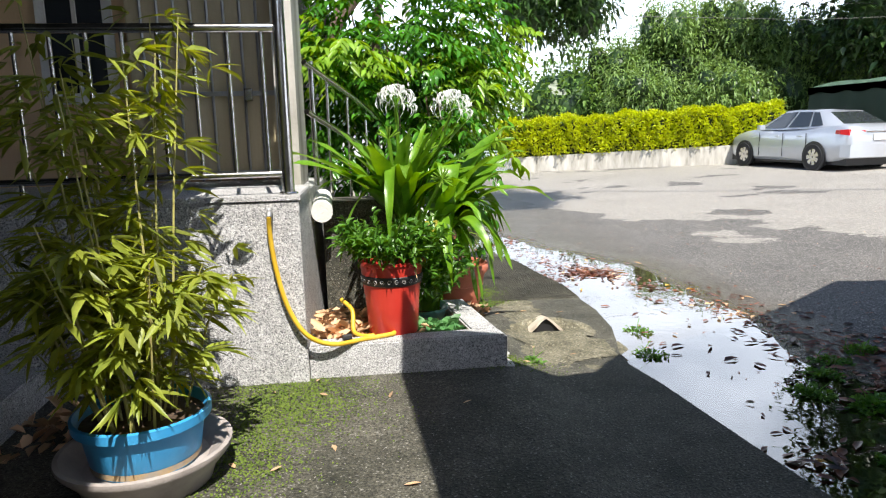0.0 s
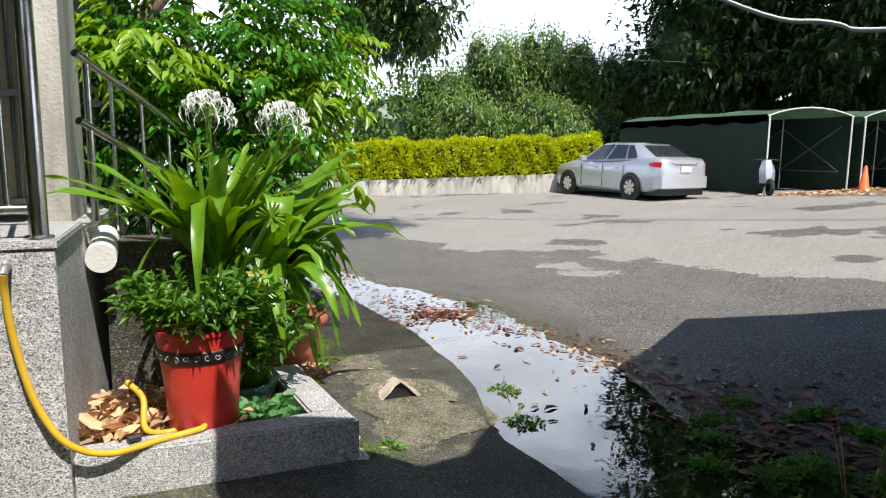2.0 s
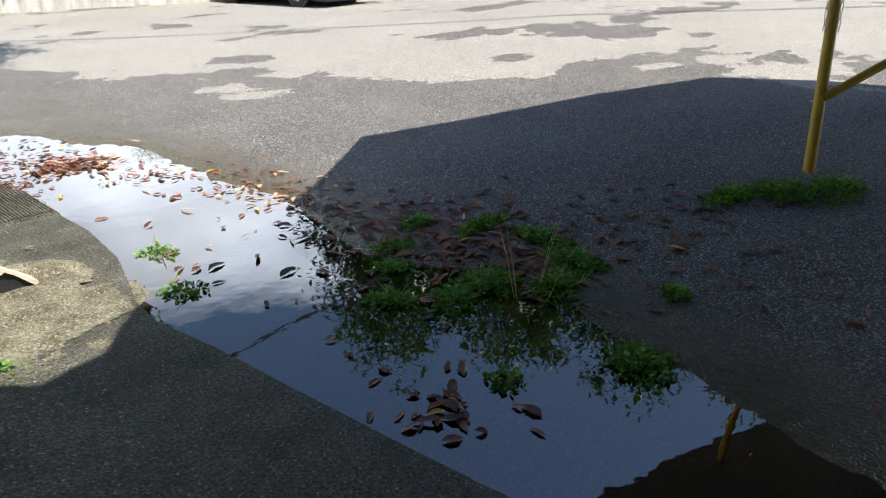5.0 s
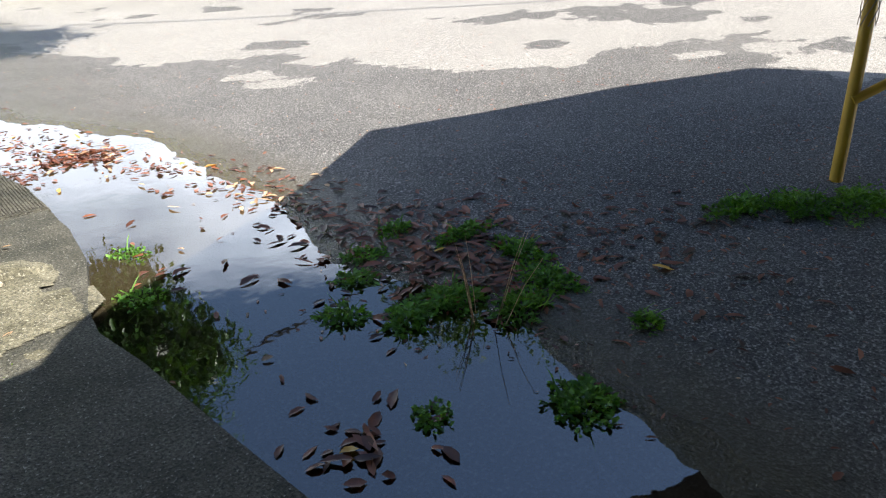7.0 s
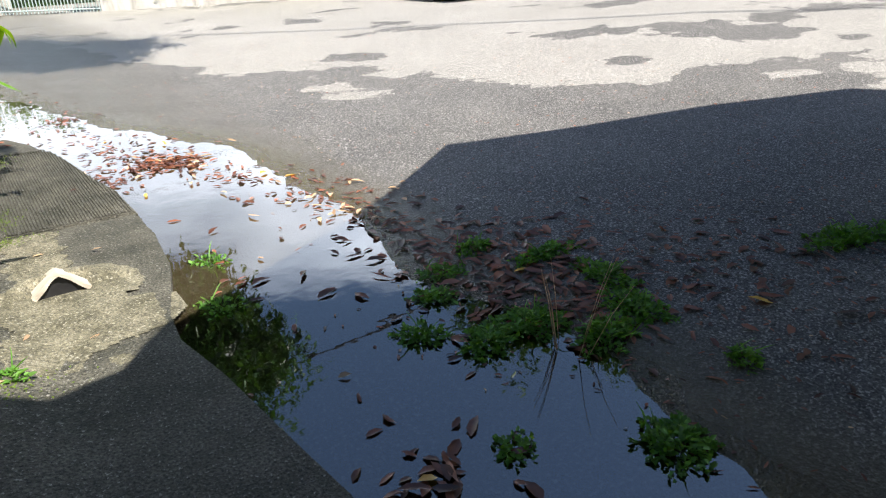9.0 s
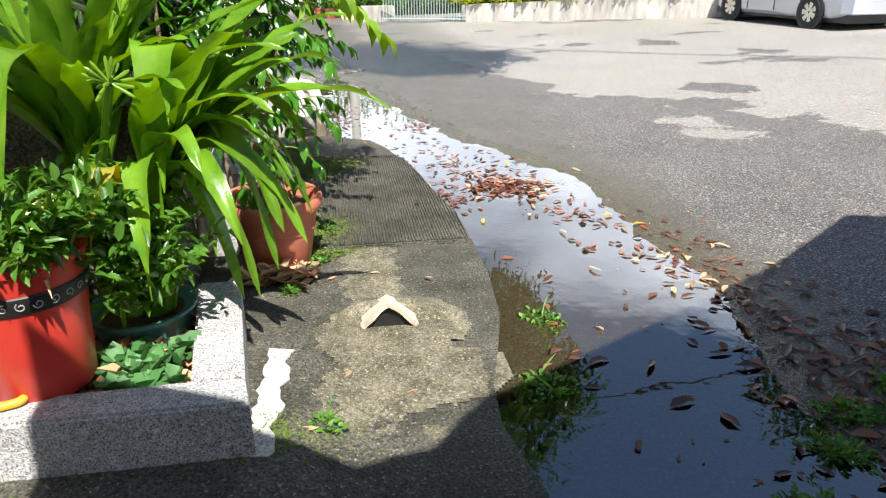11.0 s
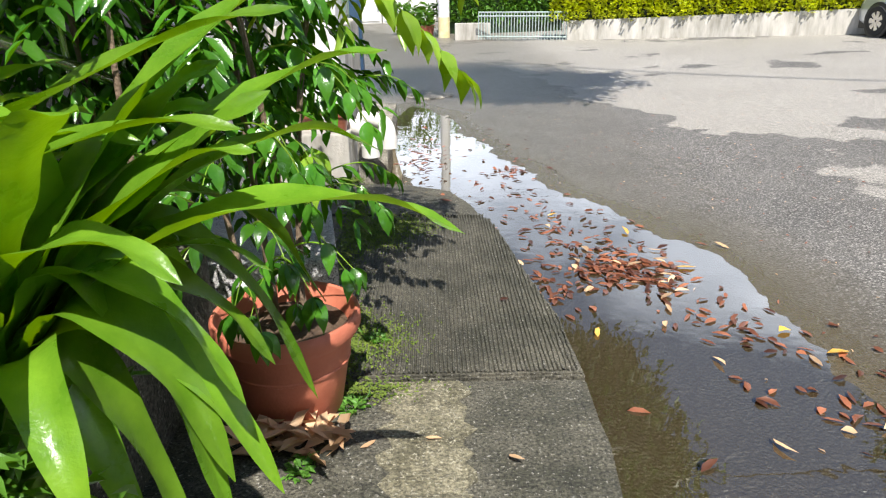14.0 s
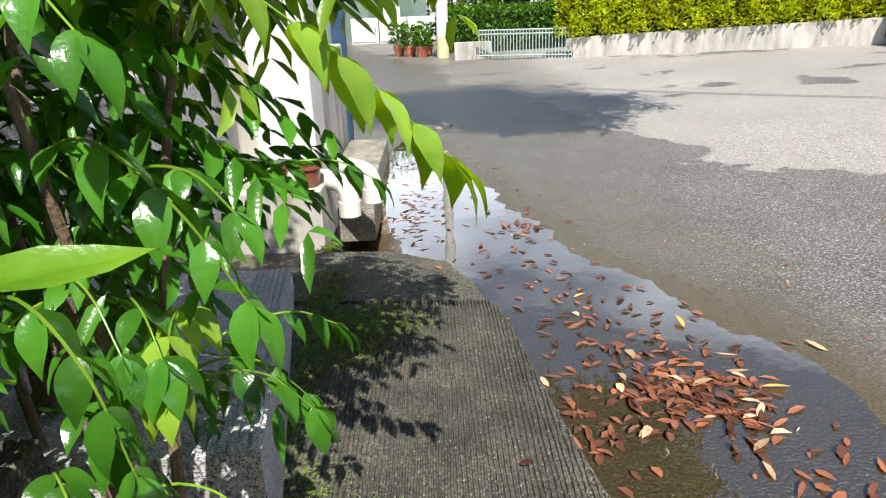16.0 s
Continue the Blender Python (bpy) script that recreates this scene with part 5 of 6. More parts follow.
def loft(sections, bm=None):
    bm = bm or bmesh.new()
    rings = [[bm.verts.new(p) for p in s] for s in sections]
    n = len(rings[0])
    for a, b in zip(rings, rings[1:]):
        for k in range(n):
            bm.faces.new((a[k], a[(k + 1) % n], b[(k + 1) % n], b[k]))
    bm.faces.new(rings[0][::-1])
    bm.faces.new(rings[-1])
    return bm


def sheet(points, bm=None):
    bm = bm or bmesh.new()
    bm.faces.new([bm.verts.new(p) for p in points])
    return bm


def pane_part(name, pts, material, parent, out, label=""):
    """A window pane: a thin plate standing a little off the body."""
    bm = bmesh.new()
    a = [bm.verts.new(Vector(p) + Vector(out) * 0.006) for p in pts]
    b = [bm.verts.new(Vector(p) - Vector(out) * 0.01) for p in pts]
    bm.faces.new(a)
    bm.faces.new(b[::-1])
    for i in range(len(a)):
        j = (i + 1) % len(a)
        bm.faces.new((a[i], b[i], b[j], a[j]))
    return part(name, bm, material, parent, label)


def wheel(parent, x, y, side, r=0.315):
    prof = [(0.2, -0.1), (r - 0.02, -0.1), (r, -0.07), (r, 0.07), (r - 0.02, 0.1), (0.21, 0.1), (0.2, 0.08)]
    bm = lathe(prof, 28)
    bmesh.ops.rotate(bm, verts=bm.verts, matrix=Matrix.Rotation(radians(90), 3, 'X'))
    bmesh.ops.translate(bm, verts=bm.verts, vec=(x, y, r))
    w = part("wheel", bm, RUBBER, parent, "black tyre", smooth=True)
    bm = lathe([(0.205, 0.0), (0.2, 0.012), (0.18, 0.005), (0.17, -0.03), (0.0, -0.035)], 28)
    bmesh.ops.rotate(bm, verts=bm.verts, matrix=Matrix.Rotation(radians(-90 * side), 3, 'X'))
    bmesh.ops.translate(bm, verts=bm.verts, vec=(x, y + 0.088 * side, r))
    part("rim", bm, BLACK, w, smooth=True)
    for k in range(7):
        a = k * 2 * math.pi / 7
        s = Vector((math.cos(a), 0, math.sin(a)))
        t = Vector((-math.sin(a), 0, math.cos(a)))
        c = Vector((x, y + 0.094 * side, r))
        bm = bmesh.new()
        lo = [bm.verts.new(c + s * q[0] + t * q[1] + Vector((0, q[2] * side, 0))) for q in ((0.02, 0.03, 0.0), (0.2, 0.055, 0.004), (0.2, -0.055, 0.004), (0.02, -0.03, 0.0))]
        hi = [bm.verts.new(v.co - Vector((0, 0.02 * side, 0))) for v in lo]
        bm.faces.new(lo)
        bm.faces.new(hi[::-1])
        for i in range(4):
            bm.faces.new((lo[i], hi[i], hi[(i + 1) % 4], lo[(i + 1) % 4]))
        part("spoke", bm, STEEL, w)
    return w


def sedan(m, paint, label):
    car = tagged(new("car"), label, "car")
    car.matrix_basis = m
    st = [(-1.0, 0.62, 0.45, 0.86), (-0.96, 0.74, 0.34, 1.0), (-0.85, 0.81, 0.27, 1.07), (-0.5, 0.855, 0.22, 1.075), (0.0, 0.875, 0.2, 1.03), (0.6, 0.88, 0.2, 0.985), (1.3, 0.88, 0.2, 0.965),
          (2.0, 0.88, 0.2, 0.96), (2.35, 0.875, 0.2, 0.985), (2.7, 0.87, 0.2, 0.94), (3.1, 0.83, 0.22, 0.86), (3.35, 0.74, 0.25, 0.76), (3.5, 0.58, 0.3, 0.64)]
    sec = []
    for x, w, zb, zt in st:
        h = zt - zb
        half = [(w * 0.9, zb), (w * 0.985, zb + 0.1 * h), (w, zb + 0.42 * h), (w * 0.99, zb + 0.66 * h), (w * 0.955, zb + 0.88 * h), (w * 0.88, zt - 0.015), (w * 0.5, zt + 0.012)]
        sec.append([(x, y, z) for y, z in half] + [(x, -y, z) for y, z in half[::-1]])
    part("body", loft(sec), paint, car, smooth=True)
    bm = bmesh.new()
    low = [(-0.64, 0.6, 1.06), (-0.3, 0.76, 1.04), (0.4, 0.8, 0.99), (1.3, 0.8, 0.965), (2.05, 0.78, 0.96), (2.42, 0.6, 0.985)]
    top = [(0.06, 0.46, 1.415), (0.2, 0.545, 1.42), (0.45, 0.57, 1.445), (0.95, 0.575, 1.46), (1.35, 0.55, 1.44), (1.55, 0.45, 1.42)]
    L = [bm.verts.new(p) for p in low] + [bm.verts.new((x, -y, z)) for x, y, z in low[::-1]]
    T = [bm.verts.new(p) for p in top] + [bm.verts.new((x, -y, z)) for x, y, z in top[::-1]]
    n = len(L)
    for k in range(n):
        bm.faces.new((L[k], L[(k + 1) % n], T[(k + 1) % n], T[k]))
    crown_ = [bm.verts.new((x, 0, z + 0.02)) for x, y, z in top]
    for k in range(5):
        bm.faces.new((T[k], T[k + 1], crown_[k + 1], crown_[k]))
        bm.faces.new((T[n - 1 - k], T[n - 2 - k], crown_[k + 1], crown_[k]))
    part("cabin", bm, paint, car, smooth=True)
    V = lambda p, q, f: tuple(np.array(p) * (1 - f) + np.array(q) * f)
    mir = lambda p: (p[0], -p[1], p[2])
    # rear and front screens
    a, b = V(low[0], top[0], 0.1), V(low[0], top[0], 0.9)
    pane_part("rear_window", [a, b, mir(b), mir(a)], GLASS, car, (-0.45, 0, 0.88))
    a, b = V(low[5], top[5], 0.06), V(low[5], top[5], 0.92)
    pane_part("windscreen", [a, mir(a), mir(b), b], GLASS, car, (0.45, 0, 0.88))
    for sg in (1, -1):
        S = lambda p: (p[0], p[1] * sg, p[2])
        o = (0, 0.87 * sg, 0.45)
        def glazed(name, u0, u1):
            """Side glass that follows the cabin between belt and roof."""
            bm = bmesh.new()
            rows_ = []
            for u in np.linspace(u0, u1, 7):
                k = min(int(u), 4)
                lo, hi = V(low[k], low[k + 1], u - k), V(top[k], top[k + 1], u - k)
                rows_.append([bm.verts.new(Vector(S(V(lo, hi, v))) + Vector(o) * 0.016) for v in (0.1, 0.4, 0.65, 0.88)])
            for p, q in zip(rows_, rows_[1:]):
                for j in range(3):
                    bm.faces.new((p[j], p[j + 1], q[j + 1], q[j]))
            part(name, bm, GLASS, car, smooth=True)
        glazed("side_window", 2.82, 3.95)
        glazed("side_window", 1.85, 2.72)
        glazed("quarter_window", 1.2, 1.75)
        for x in (0.28, 1.1, 2.0):
            part("door_gap", box(x - 0.004, (0.868 if sg > 0 else -0.888), 0.3, x + 0.004, (0.888 if sg > 0 else -0.868), 0.88), BLACK, car)
        part("side_moulding", box(0.33, min(0.87 * sg, 0.892 * sg), 0.52, 2.0, max(0.87 * sg, 0.892 * sg), 0.55, 0.004), paint, car)
        for x in (0.42, 1.25):
            part("door_handle", box(x, min(0.855 * sg, 0.893 * sg), 0.8, x + 0.17, max(0.855 * sg, 0.893 * sg), 0.83, 0.008), paint, car)
        mb = box(1.82, min(0.84 * sg, 1.0 * sg), 0.97, 1.97, max(0.84 * sg, 1.0 * sg), 1.1, 0.03)
        part("wing_mirror", mb, paint, car, smooth=True)
        for x in (0.0, 2.6):
            bm = bmesh.new()
            bmesh.ops.create_cone(bm, cap_ends=True, segments=30, radius1=0.37, radius2=0.37, depth=0.05)
            bmesh.ops.rotate(bm, verts=bm.verts, matrix=Matrix.Rotation(radians(90), 3, 'X'))
            bmesh.ops.translate(bm, verts=bm.verts, vec=(x, 0.862 * sg, 0.325))
            part("wheel_arch", bm, BLACK, car)
            wheel(car, x, 0.805 * sg, sg)
        part("tail_lamp", loft([[(-0.99, 0.38 * sg, 0.86), (-0.99, 0.38 * sg, 0.94), (-0.9, 0.38 * sg, 0.94), (-0.9, 0.38 * sg, 0.86)], [(-0.93, 0.76 * sg, 0.83), (-0.93, 0.76 * sg, 0.97), (-0.8, 0.76 * sg, 0.97), (-0.8, 0.76 * sg, 0.83)], [(-0.76, 0.85 * sg, 0.86), (-0.76, 0.85 * sg, 0.96), (-0.62, 0.85 * sg, 0.95), (-0.62, 0.85 * sg, 0.87)]]), REDLENS, car, "red tail lamp")
        part("head_lamp", loft([[(3.42, 0.45 * sg, 0.6), (3.42, 0.45 * sg, 0.7), (3.3, 0.45 * sg, 0.7), (3.3, 0.45 * sg, 0.6)], [(3.25, 0.77 * sg, 0.64), (3.2, 0.77 * sg, 0.76), (3.0, 0.77 * sg, 0.76), (3.0, 0.77 * sg, 0.64)]]), CLEARLENS, car, "clear head lamp")
        part("reflector", box(-0.985, min(0.5 * sg, 0.68 * sg), 0.4, -0.95, max(0.5 * sg, 0.68 * sg), 0.43), REDLENS, car)
    part("rear_bumper", loft([[(x, y, z) for y, z in ((w, 0.33), (w, 0.62), (-w, 0.62), (-w, 0.33))] for x, w in ((-1.05, 0.6), (-1.0, 0.76), (-0.8, 0.862))]), paint, car, smooth=True)
    part("number_plate", box(-1.035, -0.17, 0.72, -0.985, 0.17, 0.86, 0.004), WHITEP, car, "white number plate")
    part("boot_trim", box(-1.012, -0.36, 0.9, -0.97, 0.36, 0.925, 0.004), STEEL, car, "chrome boot trim")
    part("underbody", box(-0.9, -0.75, 0.14, 3.3, 0.75, 0.3), BLACK, car)
    part("roof_aerial", tube([(0.15, 0, 1.44), (0.05, 0, 1.55)], 0.006, 6), BLACK, car)
    return car


def at(x, y, ang, s=1.0):
    return Matrix.Translation((x, y, gz(x, y))) @ Matrix.Rotation(radians(ang), 4, 'Z') @ Matrix.Diagonal((s, s, s, 1))


sedan(at(12.53, 16.6, 95.6, 1.07), CARPAINT, "silver four-door sedan parked beside the hedge")
sedan(at(18.75, 20.2, -84, 1.0), CARWHITE, "white car parked nose out under a canvas shelter")

# white van behind the second shelter
van = thing("van", (20.9, 14.2, gz(20.9, 14.2)), "white van with a red stripe, seen from behind", "van", rz=62)
sec = []
for x, w, zb, zt in ((0.0, 0.74, 0.5, 1.85), (0.06, 0.8, 0.42, 1.93), (0.6, 0.83, 0.3, 2.0), (3.2, 0.83, 0.3, 2.0), (3.9, 0.78, 0.3, 1.3), (4.2, 0.7, 0.4, 1.0)):
    half = [(w, zb), (w * 1.0, zb + 0.7), (w * 0.97, zb + 0.85), (w * 0.86, zt - 0.06), (w * 0.7, zt)]
    sec.append([(x, y, z) for y, z in half] + [(x, -y, z) for y, z in half[::-1]])
part("body", loft(sec), CARWHITE, van, smooth=True)
pane_part("rear_window", [(0.0, 0.6, 1.28), (0.0, -0.6, 1.28), (0.0, -0.56, 1.75), (0.0, 0.56, 1.75)], GLASS, van, (-1, 0, 0))
part("stripe", box(-0.012, -0.76, 0.88, 0.01, 0.76, 1.1), REDLENS, van, "red stripe across the tailgate")
part("number_plate", box(-0.022, -0.17, 0.9, -0.013, 0.17, 1.05), WHITEP, van)
part("bumper", box(-0.14, -0.8, 0.42, 0.05, 0.8, 0.62, 0.04), WHITEP, van)
for x in (0.8, 3.2):
    for sg in (1, -1):
        wheel(van, x, 0.74 * sg, sg, 0.3)
for sg in (1, -1):
    part("tail_lamp", box(-0.015, min(0.62 * sg, 0.76 * sg), 0.7, 0.02, max(0.62 * sg, 0.76 * sg), 0.87, 0.01), REDLENS, van)

# motor scooter just inside the first shelter
sx, sy = 15.95, 16.35
sc = thing("motor_scooter", (sx, sy, gz(sx, sy)), "dark motor scooter with white fairing inside the shelter", "scooter", rz=-118)
for x in (0.0, 1.2):
    bm = lathe([(0.13, -0.05), (0.23, -0.05), (0.25, 0), (0.23, 0.05), (0.13, 0.05)], 20)
    bmesh.ops.rotate(bm, verts=bm.verts, matrix=Matrix.Rotation(radians(90), 3, 'X'))
    bmesh.ops.translate(bm, verts=bm.verts, vec=(x, 0, 0.25))
    part("wheel", bm, RUBBER, sc, smooth=True)
part("seat", loft([[(-0.3, 0.1, 0.75), (-0.3, -0.1, 0.75), (-0.3, -0.12, 0.84), (-0.3, 0.12, 0.84)], [(0.4, 0.12, 0.7), (0.4, -0.12, 0.7), (0.4, -0.14, 0.78), (0.4, 0.14, 0.78)]]), BLACK, sc)
part("body", loft([[(-0.35, 0.08, 0.5), (-0.35, -0.08, 0.5), (-0.35, -0.1, 0.74), (-0.35, 0.1, 0.74)], [(0.45, 0.16, 0.3), (0.45, -0.16, 0.3), (0.45, -0.15, 0.69), (0.45, 0.15, 0.69)], [(0.8, 0.15, 0.26), (0.8, -0.15, 0.26), (0.8, -0.15, 0.36), (0.8, 0.15, 0.36)]]), BLACK, sc, smooth=True)
part("front_fairing", loft([[(0.92, 0.2, 0.35), (0.92, -0.2, 0.35), (1.02, -0.05, 0.35), (1.02, 0.05, 0.35)], [(0.86, 0.22, 0.72), (0.86, -0.22, 0.72), (1.05, -0.1, 0.72), (1.05, 0.1, 0.72)], [(0.8, 0.12, 1.0), (0.8, -0.12, 1.0), (0.92, -0.06, 1.0), (0.92, 0.06, 1.0)]]), CARPAINT, sc, smooth=True)
part("handlebar", tube([(0.78, 0.32, 1.0), (0.85, 0, 1.02), (0.78, -0.32, 1.0)], 0.015, 8), BLACK, sc)

# ---- canvas shelters ----
def shelter(fl, fr, back, h, rise, label, braces=True, side_left=True, topm=None):
    """A frame tent: fl, fr its front feet; back the way to its rear."""
    fl, fr, bk = Vector((*fl, 0)), Vector((*fr, 0)), Vector((*back, 0))
    t = thing("canvas_shelter", (0, 0, 0), label, "shelter", group="canvas shelters")
    across = fr - fl
    n = 8
    zf = min(gz(fl.x, fl.y), gz(fr.x, fr.y))
    zl, zr, zbk = gz(fl.x, fl.y), gz(fr.x, fr.y), gz((fl + bk).x, (fl + bk).y)
    def arch(f):
        return rise * (1 - (2 * f - 1) ** 2)
    bm = bmesh.new()
    rows = []
    for j in range(7):
        g = j / 6
        row = []
        for i in range(n + 1):
            f = i / n
            p = fl + across * f + bk * g
            sag = 0.05 * abs(math.sin(g * 3 * math.pi)) * (1 if 0 < i < n else 0.5)
            row.append(bm.verts.new((p.x, p.y, zf + (zbk - zf) * g * 0.6 + h + arch(f) - sag)))
        rows.append(row)
    for a, b in zip(rows, rows[1:]):
        for i in range(n):
            bm.faces.new((a[i], a[i + 1], b[i + 1], b[i]))
    bmesh.ops.solidify(bm, geom=bm.faces[:], thickness=0.02)
    part("roof", bm, topm or CANVASTOP, t, "faded green canvas roof", smooth=True)
    for side, q in (("l", fl), ("r", fr)):
        bm = bmesh.new()
        rws = []
        for j in range(25):
            g = j / 24
            p = q + bk * g
            off = across.normalized() * (0.03 * math.sin(g * 40) + 0.02 * math.sin(g * 17)) * (1 if side == "r" else -1)
            zt = zf + (zbk - zf) * g * 0.6 + h - 0.02
            zb = gz(p.x, p.y) + 0.03
            rws.append([bm.verts.new((p.x + off.x * k, p.y + off.y * k, zb + (zt - zb) * u)) for u, k in ((0, 1.0), (0.33, 1.6), (0.66, 1.2), (0.9, 0.4), (1, 0.0))])
        for a, b in zip(rws, rws[1:]):
            for i in range(4):
                bm.faces.new((a[i], a[i + 1], b[i + 1], b[i]))
        bmesh.ops.solidify(bm, geom=bm.faces[:], thickness=0.01)
        part("side_wall", bm, CANVAS, t, "dark green canvas side", smooth=True)
        # scalloped edge of the roof
        bm = bmesh.new()
        top_, bot_ = [], []
        for j in range(37):
            g = j / 36
            p = q + bk * g + across.normalized() * (-0.035 if side == "l" else 0.035)
            zt = zf + (zbk - zf) * g * 0.6 + h + 0.02
            top_.append(bm.verts.new((p.x, p.y, zt)))
            bot_.append(bm.verts.new((p.x, p.y, zt - 0.16 - 0.1 * abs(math.sin(g * 5.5 * math.pi)))))
        for a in range(36):
            bm.faces.new((top_[a], top_[a + 1], bot_[a + 1], bot_[a]))
        bmesh.ops.solidify(bm, geom=bm.faces[:], thickness=0.008)
        part("valance", bm, topm or CANVASTOP, t, "scalloped roof edge")
    p, q = fl + bk, fr + bk
    part("back_wall", sheet([(p.x, p.y, gz(p.x, p.y)), (q.x, q.y, gz(q.x, q.y)), (q.x, q.y, zf + h), ((p.x + q.x) / 2, (p.y + q.y) / 2, zf + h + rise), (p.x, p.y, zf + h)]), CANVAS, t)
    ins = across.normalized() * 0.06
    for q, s in ((fl, 1), (fr, -1)):
        part("post", tube([(q.x + ins.x * s, q.y + ins.y * s, gz(q.x, q.y) - 0.02), (q.x + ins.x * s, q.y + ins.y * s, zf + h)], 0.024, 8), WHITEP, t, "pale tube post")
    for i in range(n):
        a, b = fl + across * (i / n), fl + across * ((i + 1) / n)
        part("arch_tube", tube([(a.x, a.y, zf + h + arch(i / n) - 0.03), (b.x, b.y, zf + h + arch((i + 1) / n) - 0.03)], 0.018, 6), WHITEP, t)
    if braces:
        R = fr - ins * 1.6
        for k in range(3):
            a = R + bk * (0.04 + k * 0.3)
            b = R + bk * (0.04 + (k + 1) * 0.3)
            za, zb = gz(a.x, a.y), gz(b.x, b.y)
            part("brace", tube([(a.x, a.y, za + 0.6), (b.x, b.y, zb + 1.9)], 0.014, 6), DARKSTEEL, t)
            part("brace", tube([(a.x, a.y, za + 1.9), (b.x, b.y, zb + 0.6)], 0.014, 6), DARKSTEEL, t)
            part("rail", tube([(a.x, a.y, za + 0.6), (b.x, b.y, zb + 0.6)], 0.014, 6), DARKSTEEL, t)
            part("inner_post", tube([(b.x, b.y, zb), (b.x, b.y, zf + h)], 0.016, 6), WHITEP, t)
    return t


shelter((15.6, 15.75), (18.05, 15.0), (0.0, 6.9), 2.28, 0.24, "long dark green canvas car shelter with a faded roof")
shelter((18.35, 14.95), (20.2, 14.1), (0.6, 5.4), 2.12, 0.26, "dark green canvas shelter with a pale roof front")
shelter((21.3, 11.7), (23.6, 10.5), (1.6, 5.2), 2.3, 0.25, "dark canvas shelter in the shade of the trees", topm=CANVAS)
shelter((26.5, 11.6), (28.6, 9.6), (3.0, 3.4), 2.0, 0.2, "distant canvas shelter beneath the trees", False)
shelter((28.8, 9.3), (30.2, 7.0), (3.2, 2.6), 2.0, 0.2, "distant canvas shelter beneath the trees", False)
# pale flat roof beyond the shelters
tagged(part("roof_far", box(19.0, 24.5, 2.75, 20.9, 27, 2.9), WHITEP), "pale flat roof beyond the shelters", "roof", kind="structure")

# ---- cones, posts, cables ----
def cone(x, y):
    c = thing("traffic_cone", (x, y, gz(x, y)), "orange plastic traffic cone on the leaf litter", "cone", group="traffic cones")
    part("base", box(-0.19, -0.19, 0, 0.19, 0.19, 0.035, 0.01), YELLOW if x < 17.5 else ORANGE, c)
    part("cone", lathe([(0.15, 0.036), (0.14, 0.05), (0.035, 0.7), (0.025, 0.71), (0.0, 0.71)], 20), ORANGE, c, smooth=True)
    return c


cone(17.3, 13.95)
cone(18.9, 13.1)
pole = thing("utility_pole", (18.6, 8.1, gz(18.6, 8.1)), "pale concrete utility pole with a grey meter box", "pole")
part("shaft", tube([(0, 0, -0.1), (0.05, 0.0, 4), (0.12, 0, 9)], [0.17, 0.15, 0.12], 16), PALEBARK, pole, smooth=True)
part("painted_foot", tube([(0, 0, 0.0), (0.02, 0, 1.9)], [0.178, 0.17], 16), WHITEP, pole, "white painted lower part", smooth=True)
part("meter_box", box(-0.42, -0.16, 0.6, -0.16, 0.1, 1.1, 0.02), DARKSTEEL, pole)
part("meter_box", box(-0.36, -0.13, 0.12, -0.17, 0.07, 0.4, 0.02), DARKSTEEL, pole)
far_tree(20.6, 10.8, 4.2, [((20.9, 10.6, 5.6), (2.6, 2.2, 1.6)), ((18.9, 10.2, 4.6), (1.3, 1.2, 0.8)), ((22.4, 11.2, 5.0), (1.5, 1.4, 1.2))], 0.2, SHRUB, "roadside tree with a leaning grey trunk and light crown", 24, 0.26, PALEBARK)
cb = thing("overhead_cable", (0, 0, 0), "white overhead cable sagging across the yard", "cable")
part("wire", tube(spline([(3.0, 13.5, 7.2), (8.2, 9.96, 4.03), (9.37, 8.76, 3.5), (10.11, 7.77, 3.32), (14, 2, 3.2)], 8), 0.018, 6), WHITEP, cb)
# added wire: darkens the white cable's mirror image in the puddle
tw = thing("overhead_cable", (0, 0, 0), "added black wire standing in for the white cable's shaded underside", "cable")
part("wire", tube(spline([(2.94, 13.43, 7.15), (8.14, 9.89, 3.98), (9.31, 8.69, 3.45), (10.05, 7.7, 3.27), (13.94, 1.93, 3.15)], 8), 0.024, 6), BLACK, tw)
for a, b in (((4, 30, 7.6), (30, 24, 5.6)), ((4, 30, 6.4), (31, 22, 5.2))):
    w = thing("overhead_wire", (0, 0, 0), "thin overhead wire across the trees", "cable")
    part("wire", tube([a, ((a[0] + b[0]) / 2, (a[1] + b[1]) / 2, (a[2] + b[2]) / 2 - 0.4), b], 0.009, 5), BLACK, w)

# yellow roof post wrapped with netting, by the weeds
yp = thing("yellow_post", (5.5, 2.48, gz(5.5, 2.48)), "yellow painted steel roof post leaning by the weeds", "post")
part("post", tube([(0, 0, -0.05), (0.42, 0.2, 1.5), (0.8, 0.4, 2.92)], 0.038, 16), YELLOW, yp, smooth=True)
part("brace", tube([(0.12, 0.06, 0.48), (0.6, -0.25, 0.75)], 0.03, 12), YELLOW, yp, smooth=True)
bm = bmesh.new()
for k in range(7):
    a = k * 0.9
    pts = [(0.25 + 0.28 * f + 0.05 * math.cos(a + f * 9), 0.12 + 0.13 * f + 0.05 * math.sin(a + f * 9), 0.9 + f * 1.0) for f in np.linspace(0, 1, 20)]
    tube(pts, 0.003, 4, bm)
part("netting", bm, PALEBARK, yp, "frayed string netting")

# ---- hose ----
hose = thing("garden_hose", (0, 0, 0), "yellow garden hose hanging from a wall tap", "hose")
